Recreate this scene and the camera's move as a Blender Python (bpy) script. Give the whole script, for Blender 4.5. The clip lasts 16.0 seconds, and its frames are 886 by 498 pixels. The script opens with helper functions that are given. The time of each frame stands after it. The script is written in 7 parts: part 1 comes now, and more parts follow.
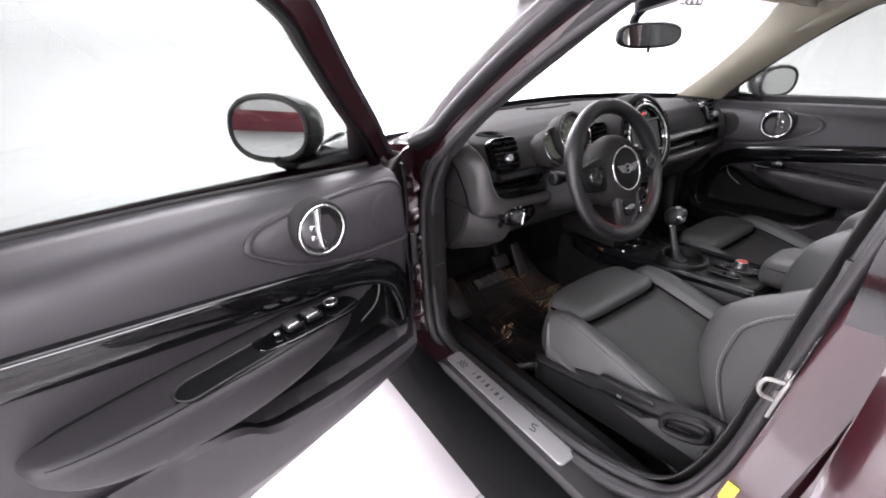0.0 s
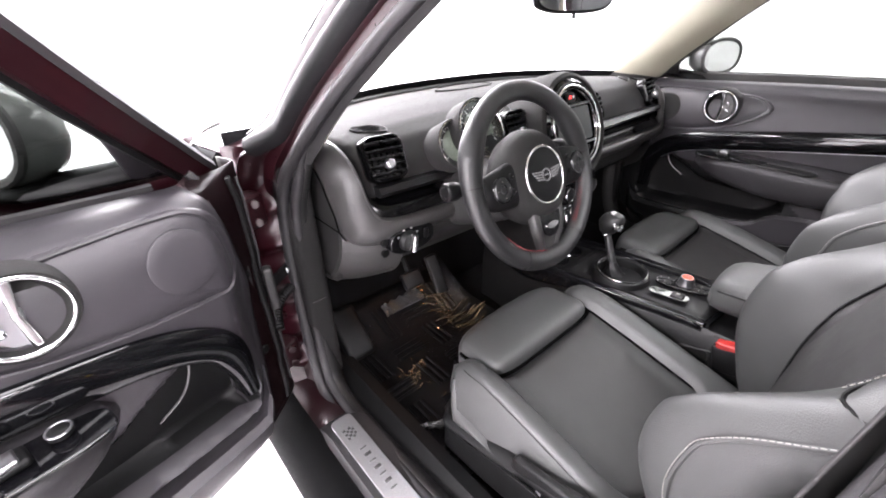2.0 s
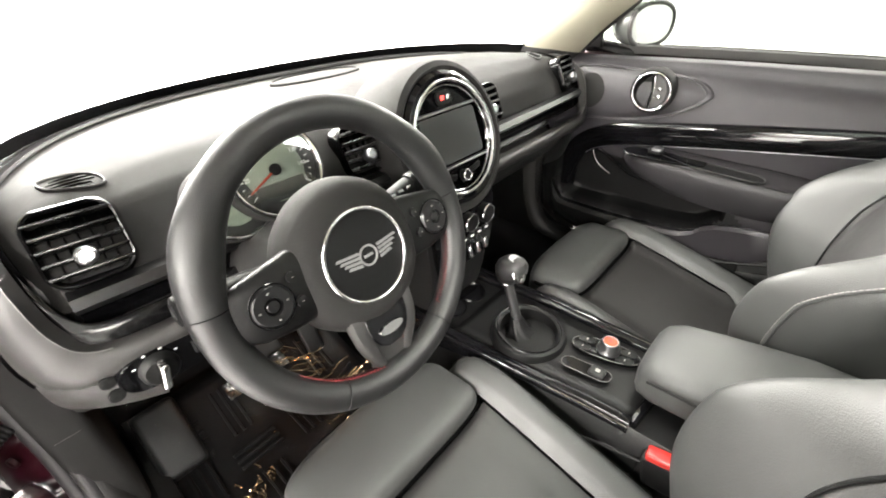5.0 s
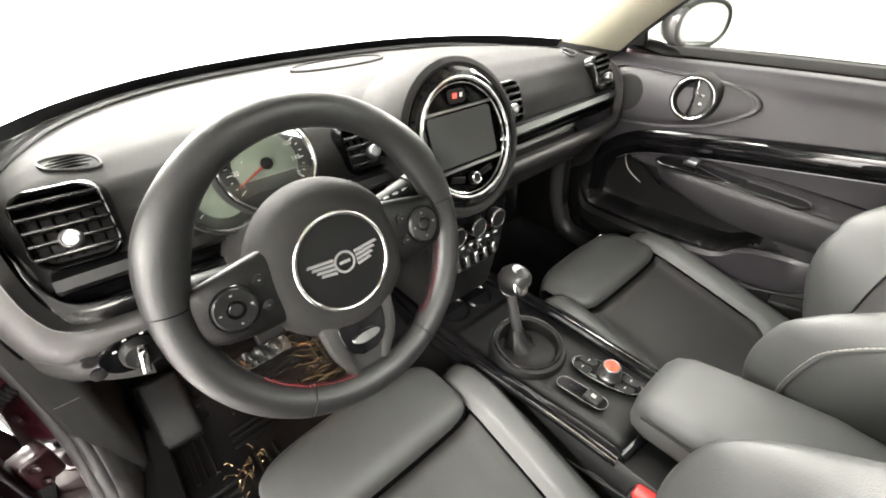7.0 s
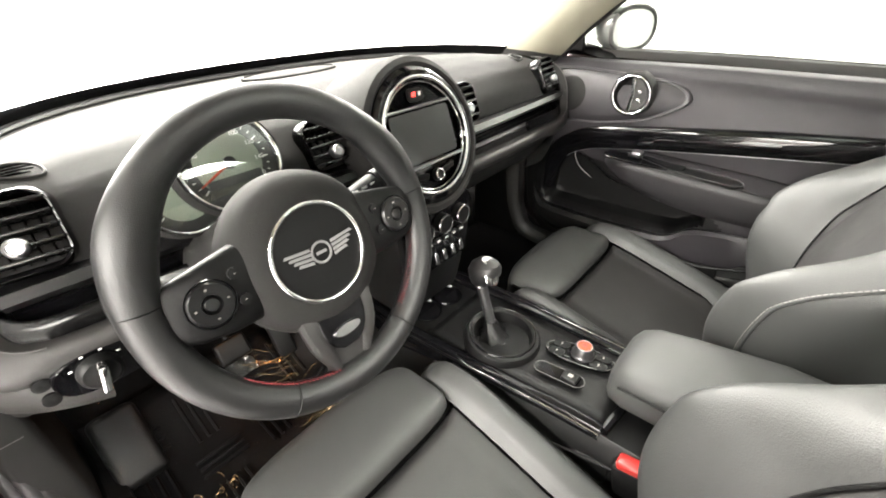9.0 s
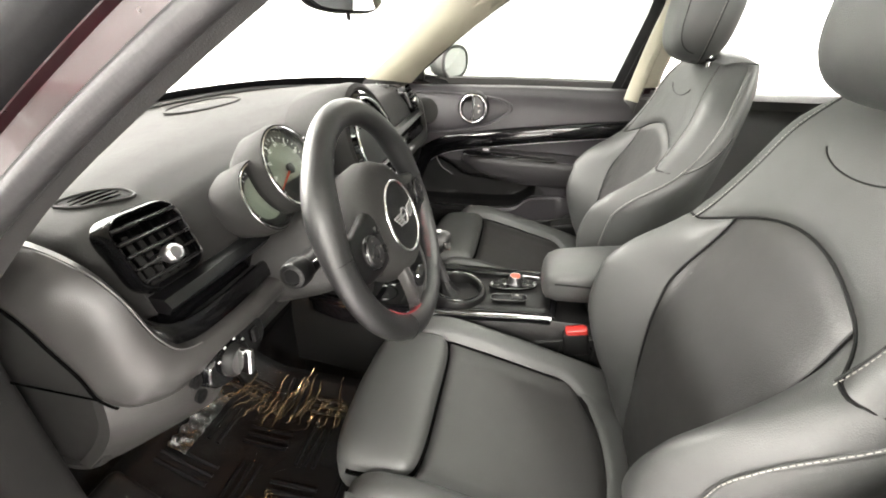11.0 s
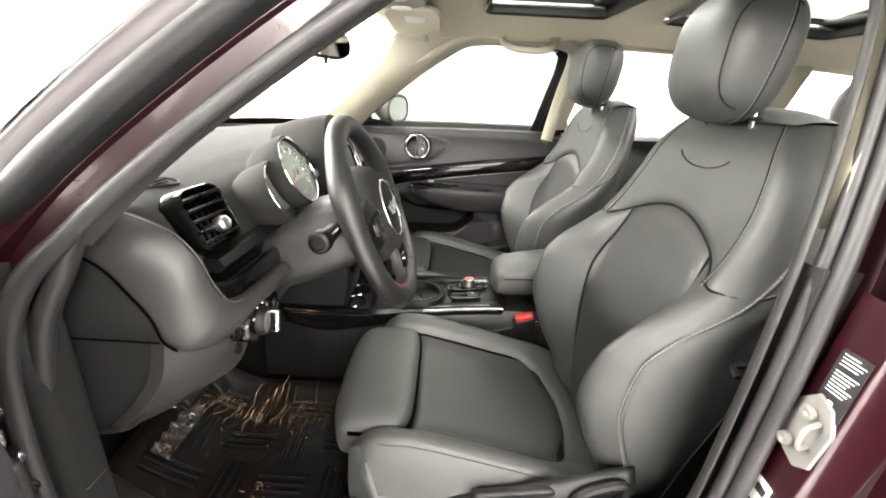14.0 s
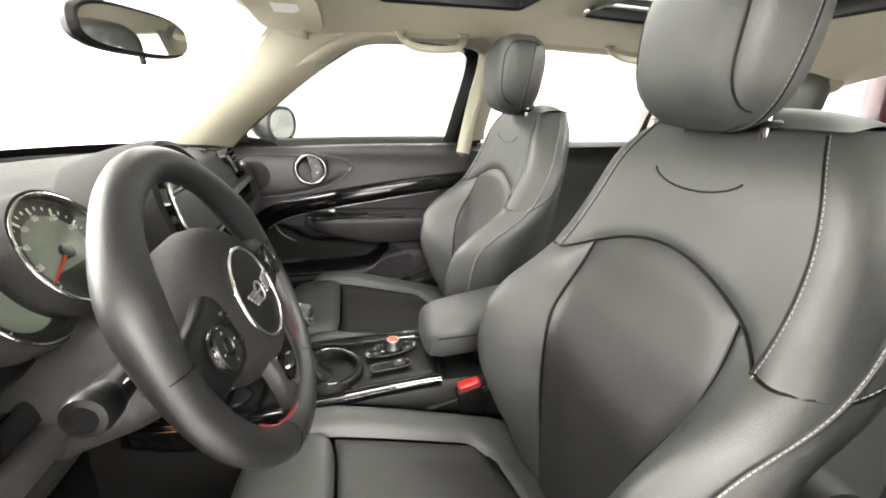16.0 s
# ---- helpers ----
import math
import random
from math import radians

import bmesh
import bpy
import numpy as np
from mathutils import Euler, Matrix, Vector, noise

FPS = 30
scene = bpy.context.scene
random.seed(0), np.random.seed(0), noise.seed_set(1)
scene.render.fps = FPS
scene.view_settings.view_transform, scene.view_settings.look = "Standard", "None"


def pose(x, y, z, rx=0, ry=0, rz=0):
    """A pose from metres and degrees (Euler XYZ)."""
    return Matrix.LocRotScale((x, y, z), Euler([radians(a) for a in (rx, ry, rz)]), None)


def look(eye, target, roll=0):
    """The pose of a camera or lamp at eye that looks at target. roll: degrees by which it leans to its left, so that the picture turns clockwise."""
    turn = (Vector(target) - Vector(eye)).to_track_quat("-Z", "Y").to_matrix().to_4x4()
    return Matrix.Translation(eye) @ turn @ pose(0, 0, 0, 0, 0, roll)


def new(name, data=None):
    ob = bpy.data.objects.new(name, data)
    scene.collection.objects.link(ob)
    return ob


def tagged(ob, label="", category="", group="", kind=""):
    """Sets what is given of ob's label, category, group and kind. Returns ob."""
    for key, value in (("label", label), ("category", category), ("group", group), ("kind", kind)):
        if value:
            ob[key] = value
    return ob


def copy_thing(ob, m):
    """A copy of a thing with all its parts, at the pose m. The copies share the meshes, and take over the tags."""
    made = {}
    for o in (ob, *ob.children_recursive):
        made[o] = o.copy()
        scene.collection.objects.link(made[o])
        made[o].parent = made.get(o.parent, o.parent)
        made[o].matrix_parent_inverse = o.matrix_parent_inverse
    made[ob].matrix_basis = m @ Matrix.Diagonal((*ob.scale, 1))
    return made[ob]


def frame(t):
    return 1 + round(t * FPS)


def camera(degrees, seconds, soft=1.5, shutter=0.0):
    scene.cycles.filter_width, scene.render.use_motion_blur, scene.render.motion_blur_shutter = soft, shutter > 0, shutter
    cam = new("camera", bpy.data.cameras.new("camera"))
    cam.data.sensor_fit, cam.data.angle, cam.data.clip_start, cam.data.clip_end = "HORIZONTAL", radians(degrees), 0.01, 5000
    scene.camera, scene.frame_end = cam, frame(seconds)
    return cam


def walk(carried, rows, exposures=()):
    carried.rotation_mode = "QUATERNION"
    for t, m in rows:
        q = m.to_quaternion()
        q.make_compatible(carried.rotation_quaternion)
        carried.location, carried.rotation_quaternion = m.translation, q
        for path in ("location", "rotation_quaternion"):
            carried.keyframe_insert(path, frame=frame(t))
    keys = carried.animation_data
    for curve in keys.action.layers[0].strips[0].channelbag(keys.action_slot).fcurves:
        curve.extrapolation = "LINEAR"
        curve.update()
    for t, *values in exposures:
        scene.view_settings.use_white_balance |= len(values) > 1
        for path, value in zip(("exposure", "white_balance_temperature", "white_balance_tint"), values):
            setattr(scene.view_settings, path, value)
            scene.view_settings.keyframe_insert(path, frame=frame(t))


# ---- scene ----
cam = camera(93.7, 16.0, soft=1.9)
PATH = [
    (0, (-1.334, -0.588, 1.213), (-0.329, 0.9, 0.332), -1.8),
    (0.5, (-1.241, -0.549, 1.206), (-0.235, 0.93, 0.312), -1.9),
    (1, (-1.152, -0.519, 1.203), (-0.125, 0.932, 0.286), -1.8),
    (1.5, (-1.088, -0.492, 1.193), (-0.012, 0.904, 0.248), -1.6),
    (2, (-1.005, -0.442, 1.185), (0.134, 0.881, 0.21), -1.3),
    (2.5, (-0.914, -0.379, 1.18), (0.295, 0.86, 0.178), -1.0),
    (3, (-0.837, -0.347, 1.176), (0.426, 0.807, 0.14), -0.7),
    (3.5, (-0.759, -0.327, 1.172), (0.539, 0.758, 0.105), -0.1),
    (4, (-0.681, -0.316, 1.179), (0.607, 0.771, 0.101), -1.3),
    (6.5, (-0.522, -0.337, 1.192), (0.589, 0.841, 0.018), 0.3),
    (7, (-0.511, -0.339, 1.196), (0.572, 0.875, 0.033), 0.1),
    (7.5, (-0.51, -0.341, 1.195), (0.563, 0.897, 0.048), -0.1),
    (8, (-0.519, -0.347, 1.183), (0.568, 0.891, 0.049), -0.4),
    (8.5, (-0.525, -0.349, 1.171), (0.622, 0.852, 0.056), -0.4),
    (9, (-0.546, -0.343, 1.167), (0.713, 0.76, 0.073), -0.3),
    (9.5, (-0.613, -0.302, 1.167), (0.798, 0.617, 0.087), 0.4),
    (10, (-0.713, -0.24, 1.174), (0.843, 0.438, 0.118), 1.5),
    (12.5, (-1.096, -0.102, 1.178), (0.732, -0.068, 0.368), 2.4),
    (13, (-1.107, -0.093, 1.166), (0.74, -0.084, 0.397), 3.1),
    (13.5, (-1.112, -0.085, 1.15), (0.747, -0.089, 0.412), 3.4),
    (14, (-1.119, -0.084, 1.129), (0.75, -0.105, 0.417), 3.7),
    (14.5, (-1.112, -0.087, 1.128), (0.764, -0.148, 0.438), 3.7),
    (15, (-1.067, -0.09, 1.132), (0.814, -0.222, 0.464), 3.6),
    (15.5, (-0.967, -0.089, 1.131), (0.91, -0.289, 0.471), 2.7),
    (16, (-0.826, -0.101, 1.128), (1.015, -0.521, 0.467), 1.8),
]
walk(cam, [(t, look(eye, target, roll)) for t, eye, target, roll in PATH],
     exposures=[(0, 0.06, 6100, 20), (1, 0.47, 6100, 20), (2, 1.03, 6150, 19), (3, 1.53, 6300, 16), (4, 1.57, 6600, 9), (7, 1.58, 6650, 8),
                (10, 1.47, 6700, 8), (12.5, 1.06, 6700, 8), (14, 1.10, 6700, 8), (15, 1.00, 6700, 8), (15.5, 0.96, 6700, 8), (16, 1.06, 6700, 8)])

# ---- light: a white photo studio with ceiling panels ----
world = bpy.data.worlds.new("studio_air")
scene.world = world
world.use_nodes = True
world.node_tree.nodes["Background"].inputs[0].default_value = (0.9, 0.95, 1.0, 1)
world.node_tree.nodes["Background"].inputs[1].default_value = 0.3


def area_lamp(name, m, sx, sy, watts, colour=(1, 0.97, 0.93)):
    data = bpy.data.lights.new(name, "AREA")
    data.shape, data.size, data.size_y, data.energy, data.color = "RECTANGLE", sx, sy, watts, colour
    ob = new(name, data)
    ob.matrix_world = m
    return ob


ROOM_X, ROOM_Y0, ROOM_Y1, ROOM_H = 5.5, -6.5, 7.0, 3.6
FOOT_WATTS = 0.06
LAMPS = [(0.0, 5.8, 6.0, 1.4, 1700), (0.0, 2.4, 3.0, 1.0, 200), (0.0, -4.2, 5.0, 1.4, 470), (-4.95, -0.6, 0.9, 5.0, 700), (4.95, 0.0, 0.9, 6.0, 560), (0.0, -0.8, 2.6, 1.3, 80)]


def lamp_z(lx):
    """The unseen lamps sit in the ceiling; the long one added by the west wall hangs lower to light the cabin."""
    return 3.15 if lx < -4 else ROOM_H - 0.09


for lx, ly, sx, sy, watts in LAMPS:
    area_lamp("studio_lamp", pose(lx, ly, lamp_z(lx)), sx, sy, watts)

# ---- materials ----


def material(name, colour, rough=0.5, metal=0.0, coat=0.0, bump=0.0, bump_scale=300.0, mottle=0.12, mottle_scale=14.0, kind="NOISE", spec=0.5, rough_var=0.06, coat_rough=0.03):
    """A painted, moulded or covered surface: colour mottled at a large scale, relief at a fine one."""
    mat = bpy.data.materials.new(name)
    mat.use_nodes = True
    nt = mat.node_tree
    b = nt.nodes["Principled BSDF"]
    b.inputs["Metallic"].default_value = metal
    b.inputs["Coat Weight"].default_value = coat
    b.inputs["Coat Roughness"].default_value = coat_rough
    b.inputs["Specular IOR Level"].default_value = spec
    co = nt.nodes.new("ShaderNodeTexCoord")
    n1 = nt.nodes.new("ShaderNodeTexNoise")
    n1.inputs["Scale"].default_value, n1.inputs["Detail"].default_value = mottle_scale, 6
    nt.links.new(co.outputs["Object"], n1.inputs["Vector"])
    ramp = nt.nodes.new("ShaderNodeMix")
    ramp.data_type = "RGBA"
    ramp.inputs[6].default_value = (*[c * (1 - mottle) for c in colour], 1)
    ramp.inputs[7].default_value = (*[min(1, c * (1 + mottle)) for c in colour], 1)
    nt.links.new(n1.outputs["Fac"], ramp.inputs[0])
    nt.links.new(ramp.outputs[2], b.inputs["Base Color"])
    mr = nt.nodes.new("ShaderNodeMapRange")
    mr.inputs["To Min"].default_value, mr.inputs["To Max"].default_value = max(0.01, rough - rough_var), min(1, rough + rough_var)
    n2 = nt.nodes.new("ShaderNodeTexNoise")
    n2.inputs["Scale"].default_value, n2.inputs["Detail"].default_value = mottle_scale * 3.3, 4
    nt.links.new(co.outputs["Object"], n2.inputs["Vector"])
    nt.links.new(n2.outputs["Fac"], mr.inputs["Value"])
    nt.links.new(mr.outputs["Result"], b.inputs["Roughness"])
    if bump > 0:
        if kind == "VORONOI":
            g = nt.nodes.new("ShaderNodeTexVoronoi")
            g.inputs["Scale"].default_value = bump_scale
            out = g.outputs["Distance"]
        else:
            g = nt.nodes.new("ShaderNodeTexNoise")
            g.inputs["Scale"].default_value, g.inputs["Detail"].default_value = bump_scale, 3
            out = g.outputs["Fac"]
        nt.links.new(co.outputs["Object"], g.inputs["Vector"])
        bp = nt.nodes.new("ShaderNodeBump")
        bp.inputs["Strength"].default_value, bp.inputs["Distance"].default_value = bump, 0.0015
        nt.links.new(out, bp.inputs["Height"])
        nt.links.new(bp.outputs["Normal"], b.inputs["Normal"])
    return mat


def pane(name, tint, gloss_rough=0.0, bump=0.0, scale=20.0, ior=1.45):
    """Thin clear sheet: lets light straight through, with gloss on it by Fresnel."""
    mat = bpy.data.materials.new(name)
    mat.use_nodes = True
    nt = mat.node_tree
    nt.nodes.remove(nt.nodes["Principled BSDF"])
    tr, gl, lw, pw, ml, mx = (nt.nodes.new("ShaderNode" + k) for k in ("BsdfTransparent", "BsdfGlossy", "LayerWeight", "Math", "Math", "MixShader"))
    tr.inputs["Color"].default_value = (*tint, 1)
    gl.inputs["Roughness"].default_value = gloss_rough
    lw.inputs["Blend"].default_value = 0.5
    pw.operation, ml.operation = "POWER", "MULTIPLY_ADD"
    pw.inputs[1].default_value = 5.0
    ml.inputs[1].default_value, ml.inputs[2].default_value = 0.9, (ior - 1) ** 2 / (ior + 1) ** 2
    nt.links.new(lw.outputs["Facing"], pw.inputs[0])
    nt.links.new(pw.outputs[0], ml.inputs[0])
    nt.links.new(ml.outputs[0], mx.inputs[0])
    nt.links.new(tr.outputs[0], mx.inputs[1])
    nt.links.new(gl.outputs[0], mx.inputs[2])
    nt.links.new(mx.outputs[0], nt.nodes["Material Output"].inputs["Surface"])
    if bump > 0:
        co = nt.nodes.new("ShaderNodeTexCoord")
        g = nt.nodes.new("ShaderNodeTexNoise")
        g.inputs["Scale"].default_value, g.inputs["Detail"].default_value, g.inputs["Distortion"].default_value = scale, 3, 1.5
        bp = nt.nodes.new("ShaderNodeBump")
        bp.inputs["Strength"].default_value, bp.inputs["Distance"].default_value = bump, 0.02
        nt.links.new(co.outputs["Object"], g.inputs["Vector"])
        nt.links.new(g.outputs["Fac"], bp.inputs["Height"])
        nt.links.new(bp.outputs["Normal"], gl.inputs["Normal"])
        nt.links.new(bp.outputs["Normal"], lw.inputs["Normal"])
    return mat


def glowing(name, colour, strength):
    mat = bpy.data.materials.new(name)
    mat.use_nodes = True
    b = mat.node_tree.nodes["Principled BSDF"]
    b.inputs["Base Color"].default_value = (*colour, 1)
    b.inputs["Emission Color"].default_value = (*colour, 1)
    b.inputs["Emission Strength"].default_value = strength
    return mat


PAINT = material("burgundy_paint", (0.022, 0.0028, 0.0054), 0.30, 0.2, 1.0, mottle=0.10, mottle_scale=600, rough_var=0.03)
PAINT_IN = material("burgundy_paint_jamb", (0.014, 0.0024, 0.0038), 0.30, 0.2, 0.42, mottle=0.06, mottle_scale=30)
LEATHER = material("black_leather", (0.0340, 0.0350, 0.0340), 0.52, bump=0.14, bump_scale=620, kind="VORONOI", mottle=0.10, mottle_scale=9, spec=0.6)
INSERT = material("grey_black_leather_insert", (0.0115, 0.0108, 0.0105), 0.52, bump=0.14, bump_scale=520, kind="VORONOI", mottle=0.10, mottle_scale=11, spec=0.7)
DOORTRIM = material("soft_grey_door_trim", (0.0245, 0.0221, 0.0253), 0.44, bump=0.25, bump_scale=700, mottle=0.10, mottle_scale=7, spec=0.50)
SOFT = material("soft_black_dash_plastic", (0.0140, 0.0135, 0.0131), 0.74, bump=0.35, bump_scale=700, mottle=0.08, spec=0.20)
HARD = material("hard_grey_black_plastic", (0.0165, 0.0160, 0.0157), 0.46, bump=0.25, bump_scale=800, mottle=0.08)
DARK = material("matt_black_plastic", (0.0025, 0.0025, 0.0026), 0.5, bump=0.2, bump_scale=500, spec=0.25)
PIANO = material("piano_black_lacquer", (0.003, 0.003, 0.0035), 0.05, mottle=0.05, rough_var=0.02, spec=0.5)
RIMLEATHER = material("smooth_black_rim_leather", (0.0080, 0.0080, 0.0082), 0.44, bump=0.12, bump_scale=900, kind="VORONOI", mottle=0.10, mottle_scale=12, spec=0.55)
CHROME = material("polished_chrome", (0.80, 0.80, 0.80), 0.10, 1.0, mottle=0.03)
SATIN = material("satin_silver", (0.40, 0.40, 0.41), 0.34, 1.0, mottle=0.05)
RUBBER = material("black_rubber_seal", (0.022, 0.021, 0.022), 0.46, bump=0.15, bump_scale=200)
HEADLINE = material("beige_headliner_cloth", (0.47, 0.44, 0.34), 0.9, bump=0.4, bump_scale=900, mottle=0.05)
TRIMBEIGE = material("beige_pillar_plastic", (0.26, 0.243, 0.190), 0.55, bump=0.2, bump_scale=700, mottle=0.05)
CLADDING = material("rough_black_sill_plastic", (0.0030, 0.0030, 0.0031), 0.7, bump=0.35, bump_scale=500, mottle=0.15, spec=0.06)
DASHEND = material("smooth_grey_dash_end", (0.0270, 0.0258, 0.0252), 0.42, bump=0.2, bump_scale=800, mottle=0.08, mottle_scale=6)
CARPET = material("black_carpet", (0.004, 0.004, 0.0044), 0.95, bump=1.0, bump_scale=500, mottle=0.3, mottle_scale=80, spec=0.1)
MATRUB = material("black_rubber_mat", (0.0030, 0.0030, 0.0033), 0.55, bump=0.3, bump_scale=300, mottle=0.2, spec=0.12)
FILM = pane("clear_plastic_film", (0.97, 0.97, 0.97), 0.04, 0.26, 60.0, 1.18)
FILMEDGE = material("milky_film_fold", (0.020, 0.020, 0.019), 0.22, bump=0.9, bump_scale=90, mottle=0.5, mottle_scale=90, spec=0.8)
PILLARRUBBER = material("charcoal_pillar_rubber", (0.007, 0.007, 0.0075), 0.46, bump=0.1, bump_scale=200, spec=0.22)
VENTGLOSS = material("dark_gloss_vent_plastic", (0.0022, 0.0022, 0.0024), 0.16, mottle=0.05, spec=0.32)
SATINBLACK = material("satin_black_paint", (0.004, 0.004, 0.0043), 0.30, mottle=0.05)
GLASS = pane("window_glass", (0.93, 0.95, 0.94))
SHADEDGLASS = pane("grey_tinted_door_glass", (0.128, 0.138, 0.130))
DOORGLASS = pane("tinted_door_glass", (0.200, 0.214, 0.200))
DIALGLASS = pane("dial_glass", (0.95, 0.96, 0.95), 0.03, ior=1.75)
STEMGREY = material("dark_satin_steel", (0.060, 0.060, 0.061), 0.30, 0.7, mottle=0.05)
GREYPLASTIC = material("satin_grey_plastic", (0.085, 0.083, 0.082), 0.38, 0.3, mottle=0.06)
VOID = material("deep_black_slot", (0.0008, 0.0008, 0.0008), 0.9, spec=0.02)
SLAT = material("satin_black_slat", (0.005, 0.005, 0.005), 0.28, mottle=0.05, spec=0.6)
# gold colour for the warm glints painted onto the film's folds
GLINT = material("golden_film_glint", (0.55, 0.38, 0.21), 0.14, 0.8, mottle=0.25, mottle_scale=120)
# burgundy door paint with its dark reflections put into the colour
SHADEPAINT = material("shaded_burgundy_paint", (0.0034, 0.0009, 0.0012), 0.42, spec=0.15, mottle=0.2, mottle_scale=25)
ARMPAD = material("soft_black_armrest_skin", (0.0150, 0.0138, 0.0152), 0.52, bump=0.25, bump_scale=650, mottle=0.10, mottle_scale=8, spec=0.38)
SPOKE = material("matt_black_spoke_plastic", (0.0032, 0.0032, 0.0033), 0.42, spec=0.22, bump=0.1, bump_scale=600)
LOWSPOKE = material("dark_satin_spoke", (0.024, 0.0235, 0.023), 0.42, mottle=0.06)
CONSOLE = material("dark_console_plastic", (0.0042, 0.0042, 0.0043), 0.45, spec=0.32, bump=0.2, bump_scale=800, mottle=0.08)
# grey base puts the pale reflection on the outer pillar into its colour
PILLARSHEEN = material("grey_pillar_sheen", (0.052, 0.047, 0.048), 0.42, 0.1, mottle=0.05, mottle_scale=4, spec=0.35)
BADGE = material("badge_silver", (0.32, 0.32, 0.32), 0.42, 0.8, mottle=0.05)
MIRRORCAP = material("silver_grey_cap_paint", (0.20, 0.21, 0.20), 0.32, 0.2, coat=0.6, mottle=0.05)
SMOKE = pane("dark_roof_glass", (0.55, 0.62, 0.58))
MIRROR = material("mirror_silver", (0.88, 0.89, 0.89), 0.015, 1.0, mottle=0.01, rough_var=0.005)
ZINC = material("dull_zinc", (0.20, 0.195, 0.185), 0.45, 0.25, mottle=0.12, mottle_scale=60)
RED = material("red_plastic", (0.30, 0.016, 0.013), 0.35, mottle=0.06)
REDTHREAD = material("red_thread", (0.20, 0.020, 0.024), 0.7, mottle=0.2, mottle_scale=300)
PALETHREAD = material("pale_grey_thread", (0.26, 0.25, 0.235), 0.7, mottle=0.2, mottle_scale=300)
BRUSHED = material("brushed_aluminium", (0.52, 0.52, 0.53), 0.36, 0.9, bump=0.25, bump_scale=260, mottle=0.06)
WHITE = material("white_print", (0.75, 0.75, 0.73), 0.6, mottle=0.04)
DIAL = material("dark_dial_ring", (0.018, 0.019, 0.018), 0.4, coat=0.4, mottle=0.08)
DIALMID = material("pale_dial_display", (0.20, 0.23, 0.185), 0.45, coat=0.4, mottle=0.10, mottle_scale=30)
SCREEN = material("dark_screen", (0.018, 0.020, 0.020), 0.35, coat=0.3, mottle=0.05)
ORANGE = material("orange_plastic", (0.33, 0.032, 0.005), 0.5, mottle=0.06)
LABELBLACK = material("black_label_film", (0.02, 0.02, 0.022), 0.4, mottle=0.1)
YELLOW = material("yellow_tape", (0.80, 0.58, 0.03), 0.5, mottle=0.05)
GLOWRED = glowing("red_warning_lamp", (0.9, 0.05, 0.04), 1.6)
WALLWHITE = material("white_wall_paint", (0.66, 0.66, 0.66), 0.7, bump=0.2, bump_scale=60, mottle=0.03, mottle_scale=1.5)
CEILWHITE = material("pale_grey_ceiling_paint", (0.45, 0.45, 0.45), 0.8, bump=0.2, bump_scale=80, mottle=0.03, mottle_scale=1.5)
WALLRED = material("red_wall_paint", (0.15, 0.025, 0.035), 0.6, bump=0.2, bump_scale=60, mottle=0.08, mottle_scale=2)
GREYPOST = material("grey_post_paint", (0.30, 0.30, 0.30), 0.6, mottle=0.08, mottle_scale=3)
TILE = material("white_polished_tile", (0.56, 0.535, 0.545), 0.10, coat=0.4, mottle=0.07, mottle_scale=2.2)
TYRE = material("tyre_rubber", (0.02, 0.02, 0.02), 0.75, bump=0.4, bump_scale=200)

# ---- mesh helpers ----


def thing(name, label, category, at=(0, 0, 0), group="", kind=""):
    ob = new(name)
    ob.location = at
    ob.empty_display_size = 0.05
    return tagged(ob, label, category, group, kind)


def part(name, bm, mat, parent, label="", smooth=True, angle=40, solid=0.0, bevel=0.0, sub=0, mats=(), offset=-1.0):
    """One mesh object under a thing or a part; the bmesh is in world metres."""
    me = bpy.data.meshes.new(name)
    bmesh.ops.recalc_face_normals(bm, faces=bm.faces)
    bm.to_mesh(me)
    bm.free()
    me.materials.append(mat)
    for m in mats:
        me.materials.append(m)
    ob = new(name, me)
    if parent is not None:
        ob.parent = parent
        if parent.type == "EMPTY":
            ob.matrix_parent_inverse = Matrix.Translation(parent.location).inverted()
    if smooth:
        me.shade_smooth()
        me.set_sharp_from_angle(angle=radians(angle))
    if solid:
        md = ob.modifiers.new("thickness", "SOLIDIFY")
        md.thickness, md.offset = solid, offset
    if bevel:
        md = ob.modifiers.new("edge", "BEVEL")
        md.width, md.segments, md.limit_method, md.angle_limit = bevel, 2, "ANGLE", radians(35)
    if sub:
        md = ob.modifiers.new("round", "SUBSURF")
        md.levels = md.render_levels = sub
    if label:
        ob["label"] = label
    return ob


def lone(name, bm, mat, label, category, kind="", group="", **kw):
    """A thing of one mesh."""
    return tagged(part(name, bm, mat, None, **kw), label, category, group, kind)


def spline(pts, n, closed=False):
    """n points on a smooth curve through pts."""
    p = np.array(pts, float)
    k = len(p)
    out = []
    for i in range(n):
        s = i / n * k if closed else i / (n - 1) * (k - 1)
        j = min(int(s), k - 1 if closed else k - 2)
        f = s - j
        if closed:
            a, b, c, d = (p[(j + o) % k] for o in (-1, 0, 1, 2))
        else:
            b, c = p[j], p[j + 1]
            a = p[j - 1] if j > 0 else 2 * b - c
            d = p[j + 2] if j + 2 < k else 2 * c - b
        out.append(0.5 * (2 * b + (c - a) * f + (2 * a - 5 * b + 4 * c - d) * f * f + (3 * b - a - 3 * c + d) * f ** 3))
    return [Vector(v) for v in out]


